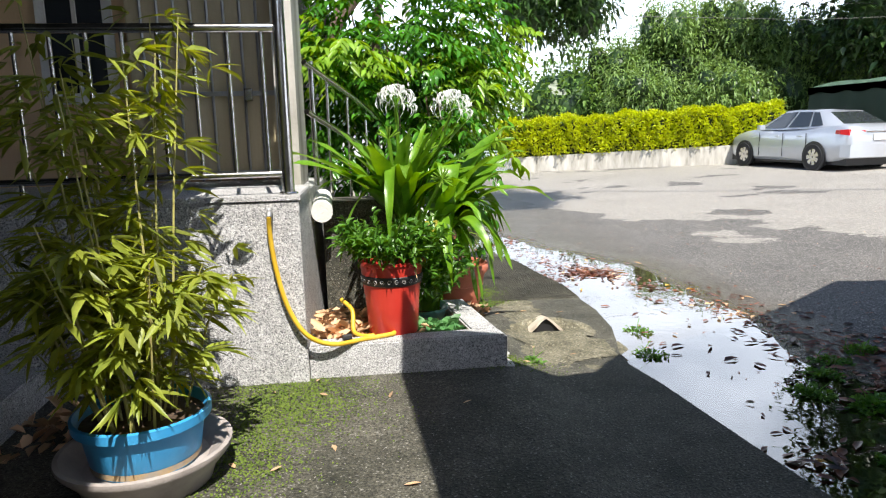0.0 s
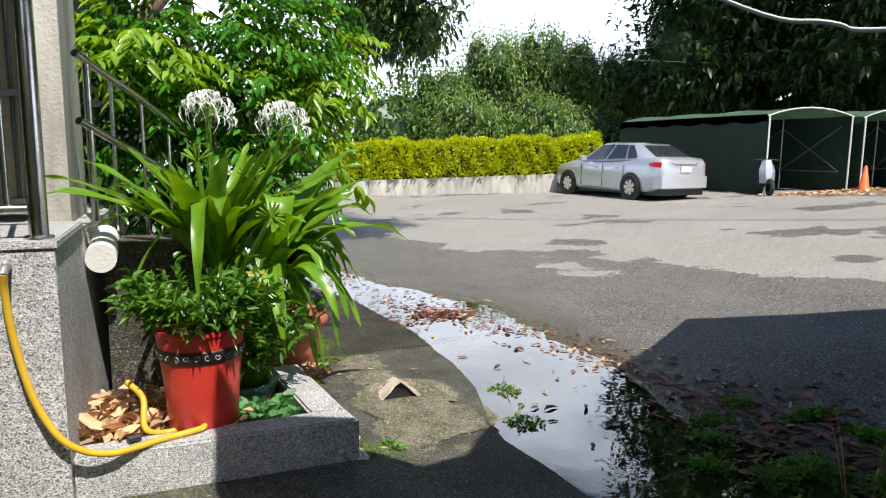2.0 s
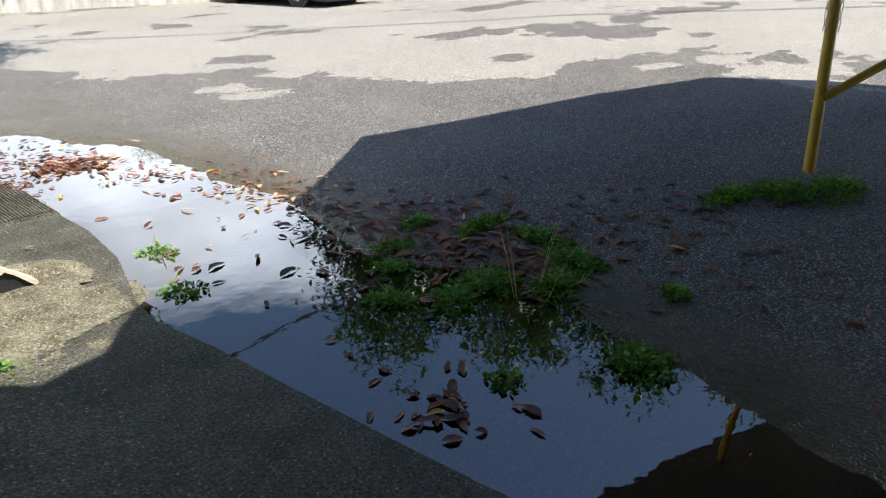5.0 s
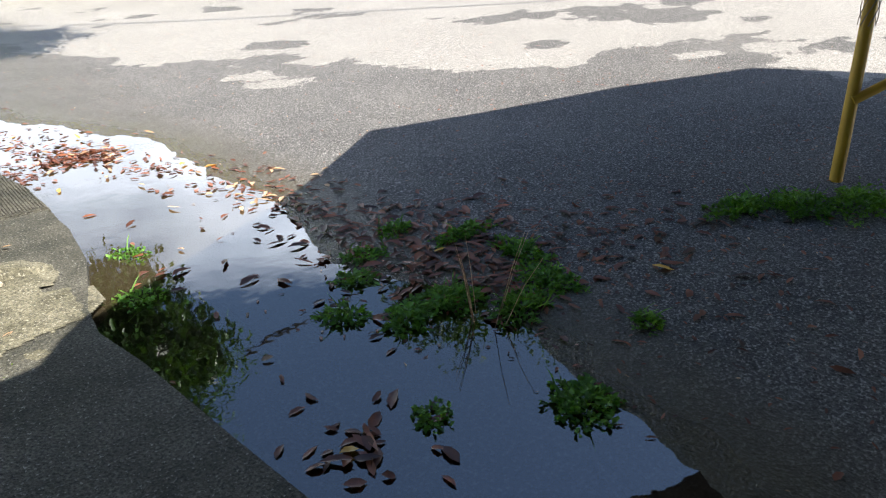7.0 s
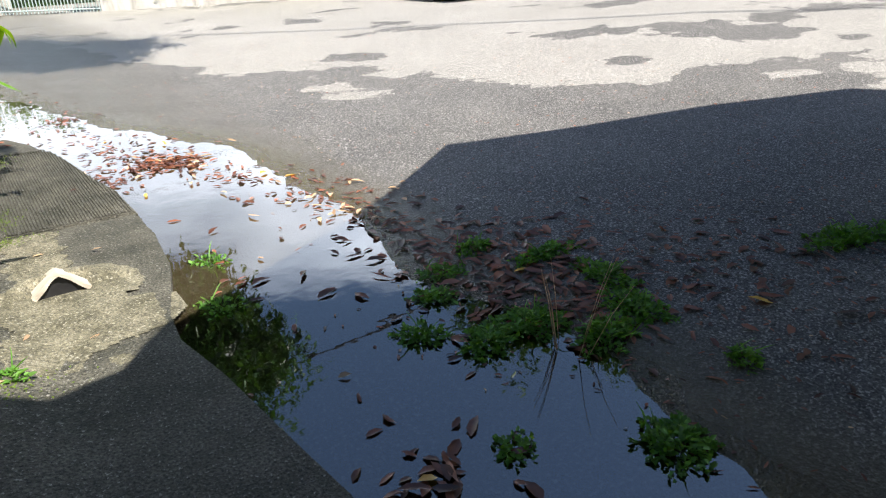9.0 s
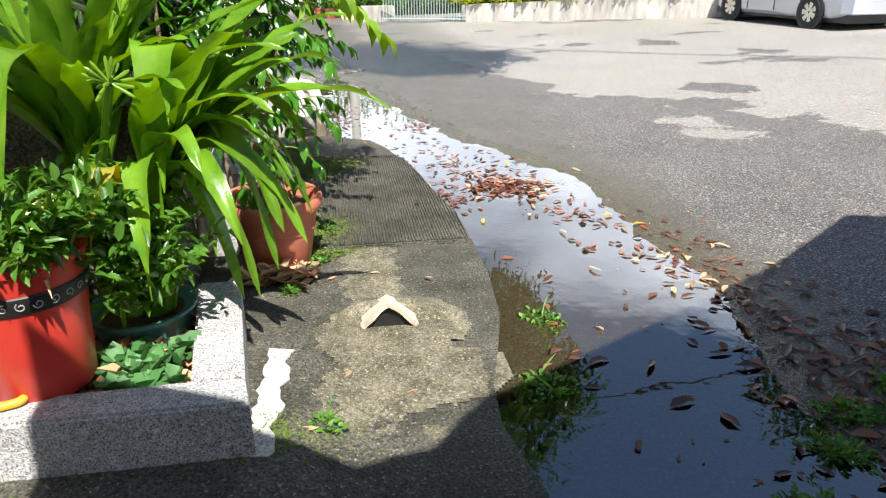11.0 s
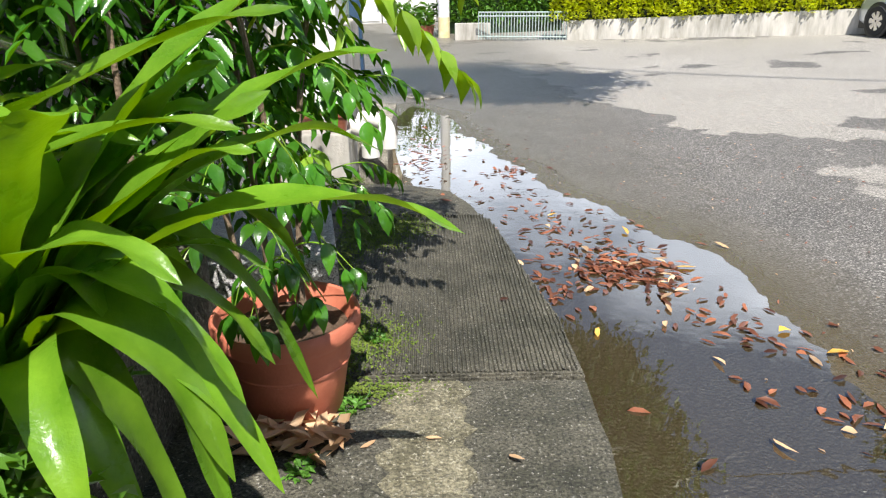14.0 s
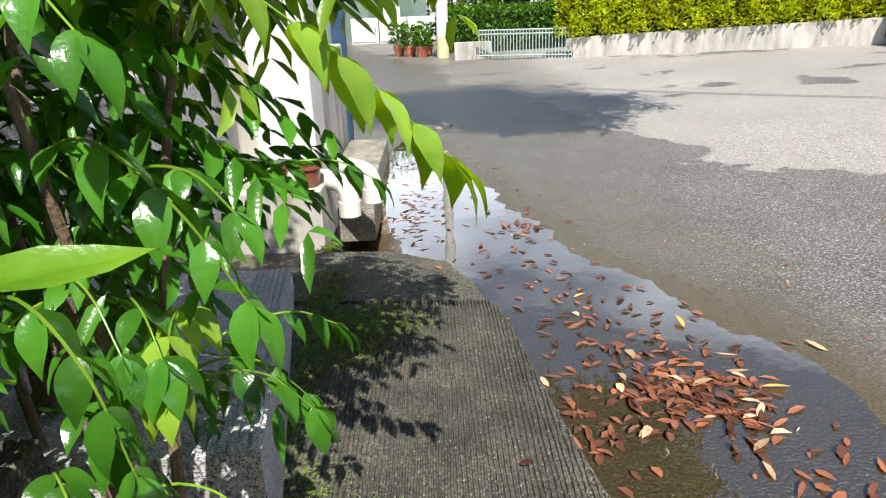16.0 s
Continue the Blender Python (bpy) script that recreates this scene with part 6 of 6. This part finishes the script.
HP = [(-0.565, 3.86, 1.035), (-0.57, 3.885, 0.95), (-0.555, 3.905, 0.75), (-0.5, 3.9, 0.5), (-0.4, 3.89, 0.32), (-0.25, 3.93, 0.235), (-0.05, 4.02, 0.23), (0.07, 4.06, 0.232), (0.13, 4.09, 0.235), (0.1, 4.16, 0.235), (-0.02, 4.17, 0.2), (-0.12, 4.14, 0.24), (-0.13, 4.22, 0.36), (-0.2, 4.3, 0.42)]
part("hose", tube(spline(HP, 9), 0.0145, 12), HOSE, hose, smooth=True)
part("coupling", tube([(-0.14, 4.07, 0.235), (-0.19, 4.05, 0.236)], 0.019, 10), BLACK, hose)
tap = thing("wall_tap", (0, 0, 0), "small brass tap set in the stone wall", "tap")
part("spout", tube([(-0.565, 3.945, 1.05), (-0.565, 3.875, 1.05), (-0.565, 3.86, 1.03)], 0.017, 10), DARKSTEEL, tap)

# ---- drain mouth in the apron: a split clay pipe under a cement hump ----
hump = tagged(new("cement_hump"), "rough cement hump over the drain pipe", "cement", kind="structure")
vs, fs = [], []
nx, ny = 56, 70
for j in range(ny + 1):
    for i in range(nx + 1):
        x, y = 0.84 + 0.9 * i / nx, 3.75 + 1.35 * j / ny
        u, v = (x - 1.28) / 0.3, (y - 4.7) / 0.42
        b = math.exp(-(u * u) ** 1.3 - max(0, v) ** 2 * 1.6 - (min(0, v) * 1.0) ** 2 * 0.9)
        rnd = noise.noise(Vector((x * 14, y * 14, 0))) * 0.008 + noise.noise(Vector((x * 40, y * 40, 3))) * 0.004
        mouth = abs(x - 1.28) < 0.125 * (1 - max(0, (4.78 - y)) * 1.2) and 4.66 < y < 4.95
        edge = min(1.0, 6 * min(i / nx, 1 - i / nx, j / ny, 1 - j / ny))
        z = ((0.09 if v > 0.1 else 0.022) * b + rnd * (b + 0.4)) * edge - 0.012 * (1 - edge) - 0.001
        if 4.66 < y < 4.8 and abs(x - 1.28) < 0.13:
            z = min(z, 0.001)
        vs.append((x, y, z + float(apron_z(x, y)) + 0.003))
for j in range(ny):
    for i in range(nx):
        a = j * (nx + 1) + i
        x, y = vs[a][0], vs[a][1]
        if ((x - 1.28) / 0.42) ** 2 + ((y - 4.42) / 0.6) ** 2 + 0.95 * noise.noise(Vector((x * 3.6, y * 3.6, 1))) + 0.25 * noise.noise(Vector((x * 9, y * 9, 5))) < 0.92:
            fs.append((a, a + 1, a + nx + 2, a + nx + 1))
HUMPC = mat("rough_olive_cement", (0.075, 0.068, 0.04), (0.215, 0.195, 0.135), 6.5, 0.85, 1.0, 90, c3=(0.29, 0.27, 0.205), fleck=0.02, grain=0.6)
mesh_ob("cement", vs, fs, HUMPC, hump, True)
pipe = thing("clay_pipe", (0, 0, 0), "broken pale clay pipe end set in the cement", "pipe")
CLAY = mat("pale_clay", (0.5, 0.42, 0.33), (0.68, 0.6, 0.5), 10, 0.8, 0.5, 80)
bm = bmesh.new()
outer, inner = [], []
for j in range(9):
    y = 4.70 + j * 0.02
    for ring, off in ((outer, 0.0), (inner, -0.016)):
        row = []
        for i in range(17):
            f = -1 + 2 * i / 16
            h = (0.125 - 0.004 * j) * (1 - abs(f) ** 1.15) + off
            jag = 0.006 * math.sin(i * 1.3) if j == 0 else 0
            row.append(bm.verts.new((1.28 + f * (0.145 + off), y + jag, max(0.0, h) + 0.001)))
        ring.append(row)
for rows_ in (outer, inner):
    for a, b in zip(rows_, rows_[1:]):
        for i in range(16):
            bm.faces.new((a[i], a[i + 1], b[i + 1], b[i]))
for i in range(16):
    bm.faces.new((outer[0][i], outer[0][i + 1], inner[0][i + 1], inner[0][i]))
part("shell", bm, CLAY, pipe, smooth=True)
# black sheet just inside the mouth replaces the shade of a deep pipe
part("throat", sheet([(1.15, 4.72, 0.003), (1.41, 4.72, 0.003), (1.345, 4.722, 0.062), (1.28, 4.724, 0.105), (1.215, 4.722, 0.062)]), BLACK, pipe, "black sheet standing in for the shade deep in the pipe")
# paler worn cement strip running back from the pipe
tagged(part("patch_cement_strip", prism([(1.37 + 0.025 * math.sin(k * 2.3) + 0.012 * math.sin(k * 5.1), 4.95 + 0.71 * k / 16) for k in range(17)] + [(1.08 + 0.03 * math.sin(k * 1.9) + 0.012 * math.sin(k * 4.7), 4.95 + 0.71 * k / 16) for k in range(16, -1, -1)], -0.02, 0.0045), HUMPC), "worn pale cement strip on the apron", "pavement", kind="structure")

# ---- low things past the ribbed ramp ----
blk = thing("concrete_block", (0, 0, 0), "stained pale concrete block by the drain", "block")
part("block", box(0.0, 8.66, -0.05, 0.6, 9.3, 0.37, 0.012), WALLPAINT, blk)
def small_pot(x, y, z, r, h, label):
    t = thing("flower_pot", (x, y, z), label, "pot", group="small pots on the block")
    part("body", lathe([(0.0, 0.0), (r * 0.7, 0.0), (r * 0.95, h * 0.8), (r * 1.06, h * 0.82), (r * 1.06, h), (r * 0.95, h), (r * 0.9, h * 0.85)], 24), BROWNPOT, t, smooth=True)
    part("soil", lathe([(0.0, h * 0.87), (r * 0.92, h * 0.86)], 24), SOIL, t)
    n = 60
    a = rng.uniform(0, 6.28, n)
    P = np.stack([0.6 * r * np.cos(a), 0.6 * r * np.sin(a), np.full(n, h * 0.86)], 1)
    leaf_cloud("sprout", P, np.stack([np.cos(a) * 0.6, np.sin(a) * 0.6, rng.uniform(0.4, 1, n)], 1), 0.07, 0.03, WEED, t)
    return t


small_pot(0.5, 8.82, 0.371, 0.1, 0.15, "small brown glazed pot with a seedling")
small_pot(0.25, 8.95, 0.371, 0.11, 0.12, "low brown pot with a green plant")
dp = thing("drain_pipe", (0, 0, 0), "white plastic drain elbow above the open gutter", "pipe")
for px, py in ((0.75, 8.88), (0.88, 9.2)):
    part("pipe", tube(spline([(px - 0.24, py + 0.16, 0.37), (px - 0.1, py + 0.05, 0.37), (px - 0.03, py + 0.02, 0.34), (px, py, 0.27), (px, py, 0.15)], 6), 0.066, 20), WHITEP, dp, smooth=True)
    part("collar", tube([(px, py, 0.24), (px, py, 0.14)], 0.074, 20), WHITEP, dp, smooth=True)
tagged(part("wall_gutter_near", box(0.5, 8.59, -0.6, 0.56, 10.4, -0.02), DARKCONC), "dark gutter side", "wall", kind="structure")
tagged(part("wall_gutter_cover", box(0.45, 9.6, -0.3, 0.84, 11.6, 0.14, 0.015), CONC), "stained white kerb block along the gutter", "kerb", kind="structure")
tagged(part("wall_white_pier", box(0.0, 9.6, 0.0, 0.44, 10.1, 1.7, 0.02), WHITEP), "white painted pier beside the gutter", "pier", kind="structure")
tagged(part("wall_garden", box(-0.35, 10.1, 0.0, 0.4, 11.9, 1.1, 0.02), WALLPAINT), "low stained garden wall", "wall", kind="structure")
tagged(part("manhole_cover", lathe([(0.0, 0.012), (0.36, 0.012), (0.375, 0.006), (0.38, -0.1)], 36, cx=1.2, cy=13.3, cz=-0.028), CONC), "round pale concrete cover set in the asphalt", "cover", kind="structure")
np_ = thing("blue_post", (0.36, 12.05, -0.06), "dark blue painted steel post at the gutter end", "post")
part("post", box(-0.07, -0.07, 0, 0.07, 0.07, 3.0, 0.01), mat("dark_blue_paint", (0.02, 0.05, 0.1), (0.03, 0.07, 0.13), 5, 0.45, 0.1, 50), np_)
part("cap", box(-0.09, -0.09, 3.002, 0.09, 0.09, 3.02), DARKSTEEL, np_)
# potted plants by the white pole
for i, (x, y, h) in enumerate(((0.7, 25.6, 0.8), (1.05, 25.2, 0.6), (1.2, 25.9, 0.9), (0.35, 26.0, 0.9))):
    t = thing("potted_plant", (x, y, -0.05), "leafy plant in a terracotta pot by the pole", "plant", group="pots by the pole")
    part("pot", lathe([(0.0, 0), (0.13, 0), (0.18, 0.28), (0.2, 0.28), (0.2, 0.32), (0.17, 0.32), (0.0, 0.29)], 20), TERRA, t, smooth=True)
    n = 160
    a = rng.uniform(0, 6.28, n)
    leaf_cloud("foliage", np.stack([0.1 * np.cos(a), 0.1 * np.sin(a), rng.uniform(0.3, 0.3 + h * 0.7, n)], 1), np.stack([np.cos(a), np.sin(a), rng.uniform(0, 1.2, n)], 1), 0.3, 0.06, SHRUB, t, 0.3)

# ---- weeds in and by the puddle ----
def weeds(x, y, rx, ry, n, h, label, grass=0):
    z = max(float(yard_z(x, y)), WATER_Z) if x > 1.7 else float(apron_z(x, y)) + 0.002
    t = thing("weed_clump", (x, y, z), label, "weeds", group="weeds in the yard")
    n = int(n * 1.5)
    a, r = rng.uniform(0, 6.28, n), np.sqrt(rng.random(n))
    r = r * (0.85 + 0.5 * np.sin(a * 3 + x * 9) * np.sin(a * 5 + y * 7))
    P = np.stack([rx * r * np.cos(a), ry * r * np.sin(a), np.abs(rng.normal(0, h * 0.36, n)) * (1.15 - r) * (0.45 + 0.55 * np.sin(a * 2 + y * 11) ** 2)], 1)
    leaf_cloud("leaves", P, np.stack([np.cos(a) * 0.6 + rng.normal(0, 0.5, n), np.sin(a) * 0.6 + rng.normal(0, 0.5, n), rng.uniform(-0.1, 0.9, n)], 1), rng.uniform(0.018, 0.04, n), rng.uniform(0.012, 0.022, n), WEED, t, 0.15)
    if grass:
        a = rng.uniform(0, 6.28, grass)
        P = np.stack([rx * 0.5 * rng.normal(0, 0.6, grass), ry * 0.5 * rng.normal(0, 0.6, grass), np.zeros(grass)], 1)
        tagged(leaf_cloud("grass", P, np.stack([np.cos(a) * 0.5, np.sin(a) * 0.5, np.full(grass, 0.7)], 1), rng.uniform(0.08, 0.2, grass), 0.008, WEED, t, 0.3), kind="stuff")
    return t


ISLAND = ((2.5, 3.42, 0.1, 0.1, 150, 0.09, 5), (2.93, 3.86, 0.12, 0.1, 150, 0.07, 3), (2.76, 3.68, 0.1, 0.1, 130, 0.06, 3), (3.24, 3.98, 0.12, 0.09, 150, 0.08, 8), (3.5, 3.66, 0.2, 0.09, 300, 0.08, 6), (3.55, 3.3, 0.12, 0.2, 360, 0.09, 6), (3.42, 3.0, 0.14, 0.16, 380, 0.1, 8), (2.95, 3.2, 0.2, 0.13, 420, 0.1, 25), (2.7, 3.2, 0.14, 0.11, 240, 0.08, 6), (3.16, 2.93, 0.2, 0.12, 360, 0.1, 30))
VERGE = ((3.43, 2.45, 0.08, 0.08, 110, 0.06, 4), (2.8, 2.3, 0.17, 0.12, 330, 0.08, 6), (4.78, 2.72, 0.24, 0.14, 420, 0.1, 20), (5.02, 2.5, 0.26, 0.18, 560, 0.13, 40), (5.25, 2.25, 0.3, 0.2, 560, 0.14, 40), (1.88, 4.22, 0.1, 0.12, 70, 0.04, 4), (2.02, 4.75, 0.1, 0.1, 50, 0.03, 3), (2.35, 2.62, 0.1, 0.07, 60, 0.02, 0))
for x, y, rx, ry, n, h, g in ISLAND + VERGE:
    weeds(x, y, rx, ry, n, h, "low green weeds growing through the wet asphalt", g)
for x, y in ((1.0, 3.98), (0.95, 5.5), (1.0, 6.0), (0.82, 5.15)):
    weeds(x, y, 0.05, 0.06, 40, 0.05, "small weed sprouting from the apron joint", 3)

# tall dry grass stalks in the island
stalk = thing("grass_stalks", (2.97, 2.95, -0.045), "thin dry seeding grass stalks in the weeds", "grass", kind="stuff")
bm = bmesh.new()
for i in range(9):
    a = rng.uniform(0, 6.28)
    tube([(0.08 * math.cos(a), 0.08 * math.sin(a), 0), (0.14 * math.cos(a) + 0.03, 0.14 * math.sin(a), 0.2), (0.2 * math.cos(a) + 0.06, 0.2 * math.sin(a), 0.34)], [0.002, 0.0015, 0.001], 4, bm)
part("stalk", bm, PALELITTER, stalk)

# ---- fallen leaves ----
def fallen(name, label, pts, size, material, lift=0.004, flat=0.15, parent=None):
    pts = np.asarray(pts, float)
    n = len(pts)
    z = np.maximum(yard_z(pts[:, 0], pts[:, 1]), WATER_Z) + lift
    on_apron = pts[:, 0] < 1.58
    z = np.where(on_apron, apron_z(pts[:, 0], pts[:, 1]) + 0.01, z)
    P = np.concatenate([pts, z[:, None]], 1)
    a = rng.uniform(0, 6.28, n)
    ob = leaf_cloud(name, P, np.stack([np.cos(a), np.sin(a), rng.normal(0.05, flat, n)], 1), size * rng.uniform(0.6, 1.3, n), size * 0.37 * rng.uniform(0.6, 1.25, n), material, parent, 0.0, 0.16, tilt=0.14)
    return tagged(ob, label, "leaves", kind="stuff") if not parent else ob


def spread(n, x0, x1, y0, y1):
    return np.stack([rng.uniform(x0, x1, n), rng.uniform(y0, y1, n)], 1)


def heap(n, x, y, sx, sy, ang=0.0):
    g = rng.normal(0, 1, (n, 2)) * [sx, sy]
    c, s = math.cos(ang), math.sin(ang)
    return np.stack([x + g[:, 0] * c - g[:, 1] * s, y + g[:, 0] * s + g[:, 1] * c], 1)


wet = np.concatenate([heap(150, 2.27, 6.84, 0.15, 0.14), heap(50, 2.5, 6.7, 0.1, 0.16), heap(60, 2.1, 7.35, 0.2, 0.3), heap(45, 2.72, 5.8, 0.16, 0.4), heap(26, 1.86, 6.65, 0.06, 0.16), heap(40, 2.3, 7.0, 0.28, 0.3), heap(22, 1.92, 9.05, 0.07, 0.12), heap(22, 1.12, 9.3, 0.07, 0.25), heap(26, 2.0, 7.9, 0.15, 0.35), heap(26, 1.75, 8.6, 0.2, 0.3), heap(60, 3.05, 5.4, 0.12, 0.35), heap(40, 3.15, 4.8, 0.2, 0.22),
                      heap(50, 3.25, 4.2, 0.2, 0.3), heap(60, 3.2, 3.5, 0.3, 0.3), heap(40, 3.75, 3.2, 0.4, 0.3), heap(9, 2.0, 4.5, 0.08, 0.4), heap(20, 2.1, 2.72, 0.13, 0.14), heap(45, 3.15, 3.05, 0.16, 0.16), heap(50, 4.0, 2.4, 0.5, 0.5), heap(30, 1.2, 9.6, 0.12, 0.5), heap(14, 1.9, 9.4, 0.25, 0.8), spread(10, 1.9, 3.1, 4.2, 8)])
fallen("fallen_leaves", "brown fallen leaves floating on and around the puddle", wet, 0.075, LITTER, flat=0.06)
fallen("damp_leaves", "larger damp brown leaves lying in the shade by the weeds", np.concatenate([heap(110, 3.4, 3.75, 0.45, 0.3), heap(60, 3.25, 3.35, 0.2, 0.16), heap(60, 4.1, 2.95, 0.4, 0.3), heap(16, 2.05, 2.64, 0.14, 0.09), heap(60, 3.15, 4.1, 0.3, 0.3)]), 0.1, LITTER, 0.006, 0.06)
fallen("pale_fallen_leaves", "paler dry leaves scattered round the puddle", np.concatenate([heap(18, 2.35, 6.8, 0.22, 0.25), heap(26, 3.05, 5.15, 0.22, 0.3), spread(8, 1.9, 3.2, 3, 8)]), 0.085, PALELITTER, 0.008, 0.06)
fallen("yellow_fallen_leaves", "a few yellow fallen leaves at the puddle", np.array([(2.62, 6.86), (2.0, 6.07), (2.05, 7.8), (2.9, 6.1), (2.05, 2.66), (3.3, 3.6), (3.9, 2.6), (2.5, 7.4), (3.05, 5.9)]), 0.1, YLEAF, 0.008, 0.05)
fallen("yard_litter", "small dry leaf scraps strewn over the asphalt", np.concatenate([spread(520, 3.0, 8, 1.5, 6), spread(420, 2.2, 8, 6, 13), heap(160, 3.9, 3.6, 0.6, 0.6), heap(260, 3.35, 3.5, 0.45, 0.3), spread(500, 2.8, 6.5, 2.0, 4.2)]), 0.035, LITTER)
fallen("pale_grit", "pale leaf scraps and grit on the asphalt", np.concatenate([spread(500, 2.4, 9, 1.5, 13), spread(220, 0.9, 6, 8, 18)]), 0.022, PALELITTER)
fallen("apron_litter", "small pale leaves lying on the mossy apron", np.array([(-0.3, 3.75), (-0.62, 3.88), (0.08, 3.4), (-0.25, 3.5), (-0.55, 3.6), (0.5, 3.3), (1.35, 4.2), (1.22, 5.3), (0.98, 3.95), (-0.2, 2.9), (-0.45, 2.7), (0.1, 2.5), (-0.6, 2.75), (1.5, 5.2), (0.9, 5.3), (0.93, 5.28), (0.98, 5.34), (1.0, 5.25), (0.6, 6.1), (1.1, 4.35)]), 0.06, PALELITTER)
def bedded(name, label, n, x0, x1, y0, y1, z, size, m):
    p = spread(n, x0, x1, y0, y1)
    a = rng.uniform(0, 6.28, n)
    ob = leaf_cloud(name, np.concatenate([p, (z + 0.07 * rng.random(n))[:, None]], 1), np.stack([np.cos(a), np.sin(a), rng.normal(0.1, 0.35, n)], 1), size * rng.uniform(0.7, 1.3, n), size * 0.45, m, None, 0.0, 0.3)
    return tagged(ob, label, "leaves", kind="stuff")


bedded("planter_litter", "thick dry brown leaves filling the planter bed", 620, -0.36, 0.55, 4.16, 4.95, 0.09, 0.11, PALELITTER)
bedded("planter_litter_heap", "heap of dry leaves against the porch wall", 240, -0.36, -0.05, 4.2, 4.7, 0.16, 0.12, PALELITTER)
bedded("pot_litter", "dry leaves gathered at the terracotta pot foot", 60, 0.6, 0.95, 5.2, 5.36, 0.005, 0.1, PALELITTER)
bedded("tub_litter", "dry bamboo leaves at the stone step foot", 70, -1.8, -1.35, 3.1, 3.6, 0.005, 0.12, PALELITTER)
# carpet of dry leaves in front of the shelters
N = 5200
p = np.stack([rng.uniform(14.8, 27, N), rng.uniform(5, 15.2, N)], 1)
keep = (p[:, 0] > 16.6 - 0.16 * (p[:, 1] - 5)) 
p = p[keep]
z = ground_z(p[:, 0], p[:, 1]) + 0.02
a = rng.uniform(0, 6.28, len(p))
tagged(leaf_cloud("leaf_carpet", np.concatenate([p, z[:, None]], 1), np.stack([np.cos(a), np.sin(a), rng.normal(0.1, 0.2, len(p))], 1), 0.19, 0.11, PALELITTER, None, 0.0, 0.2), "carpet of dry leaves before the canvas shelters", "leaves", kind="stuff")

# ---- moss on the apron ----
def moss(x, y, rx, ry, n):
    n *= 3
    q = heap(n, x, y, rx, ry)
    P = np.concatenate([q, (apron_z(q[:, 0], q[:, 1]) + np.where(q[:, 1] > 5.6, 0.008, 0.003))[:, None]], 1)
    a = rng.uniform(0, 6.28, n)
    ob = leaf_cloud("moss_patch", P, np.stack([np.cos(a), np.sin(a), rng.uniform(0.1, 0.8, n)], 1), rng.uniform(0.006, 0.014, n), 0.009, MOSS, None, 0.0, 0.1)
    return tagged(ob, "soft green moss growing on the concrete", "moss", kind="stuff")


for x, y, rx, ry, n in ((-0.45, 3.5, 0.22, 0.28, 2600), (-0.6, 2.9, 0.15, 0.25, 1100), (0.35, 3.9, 0.3, 0.05, 900), (0.72, 3.9, 0.12, 0.06, 500), (1.0, 7.5, 0.14, 0.12, 1100), (0.97, 6.0, 0.1, 0.12, 700), (0.72, 7.9, 0.06, 0.2, 500), (0.76, 7.2, 0.05, 0.4, 900), (0.9, 7.35, 0.09, 0.14, 1200), (0.86, 6.0, 0.06, 0.2, 900), (0.95, 5.6, 0.12, 0.04, 400), (0.64, 8.62, 0.03, 0.05, 250)):
    moss(x, y, rx, ry, n)

set_on_rise()
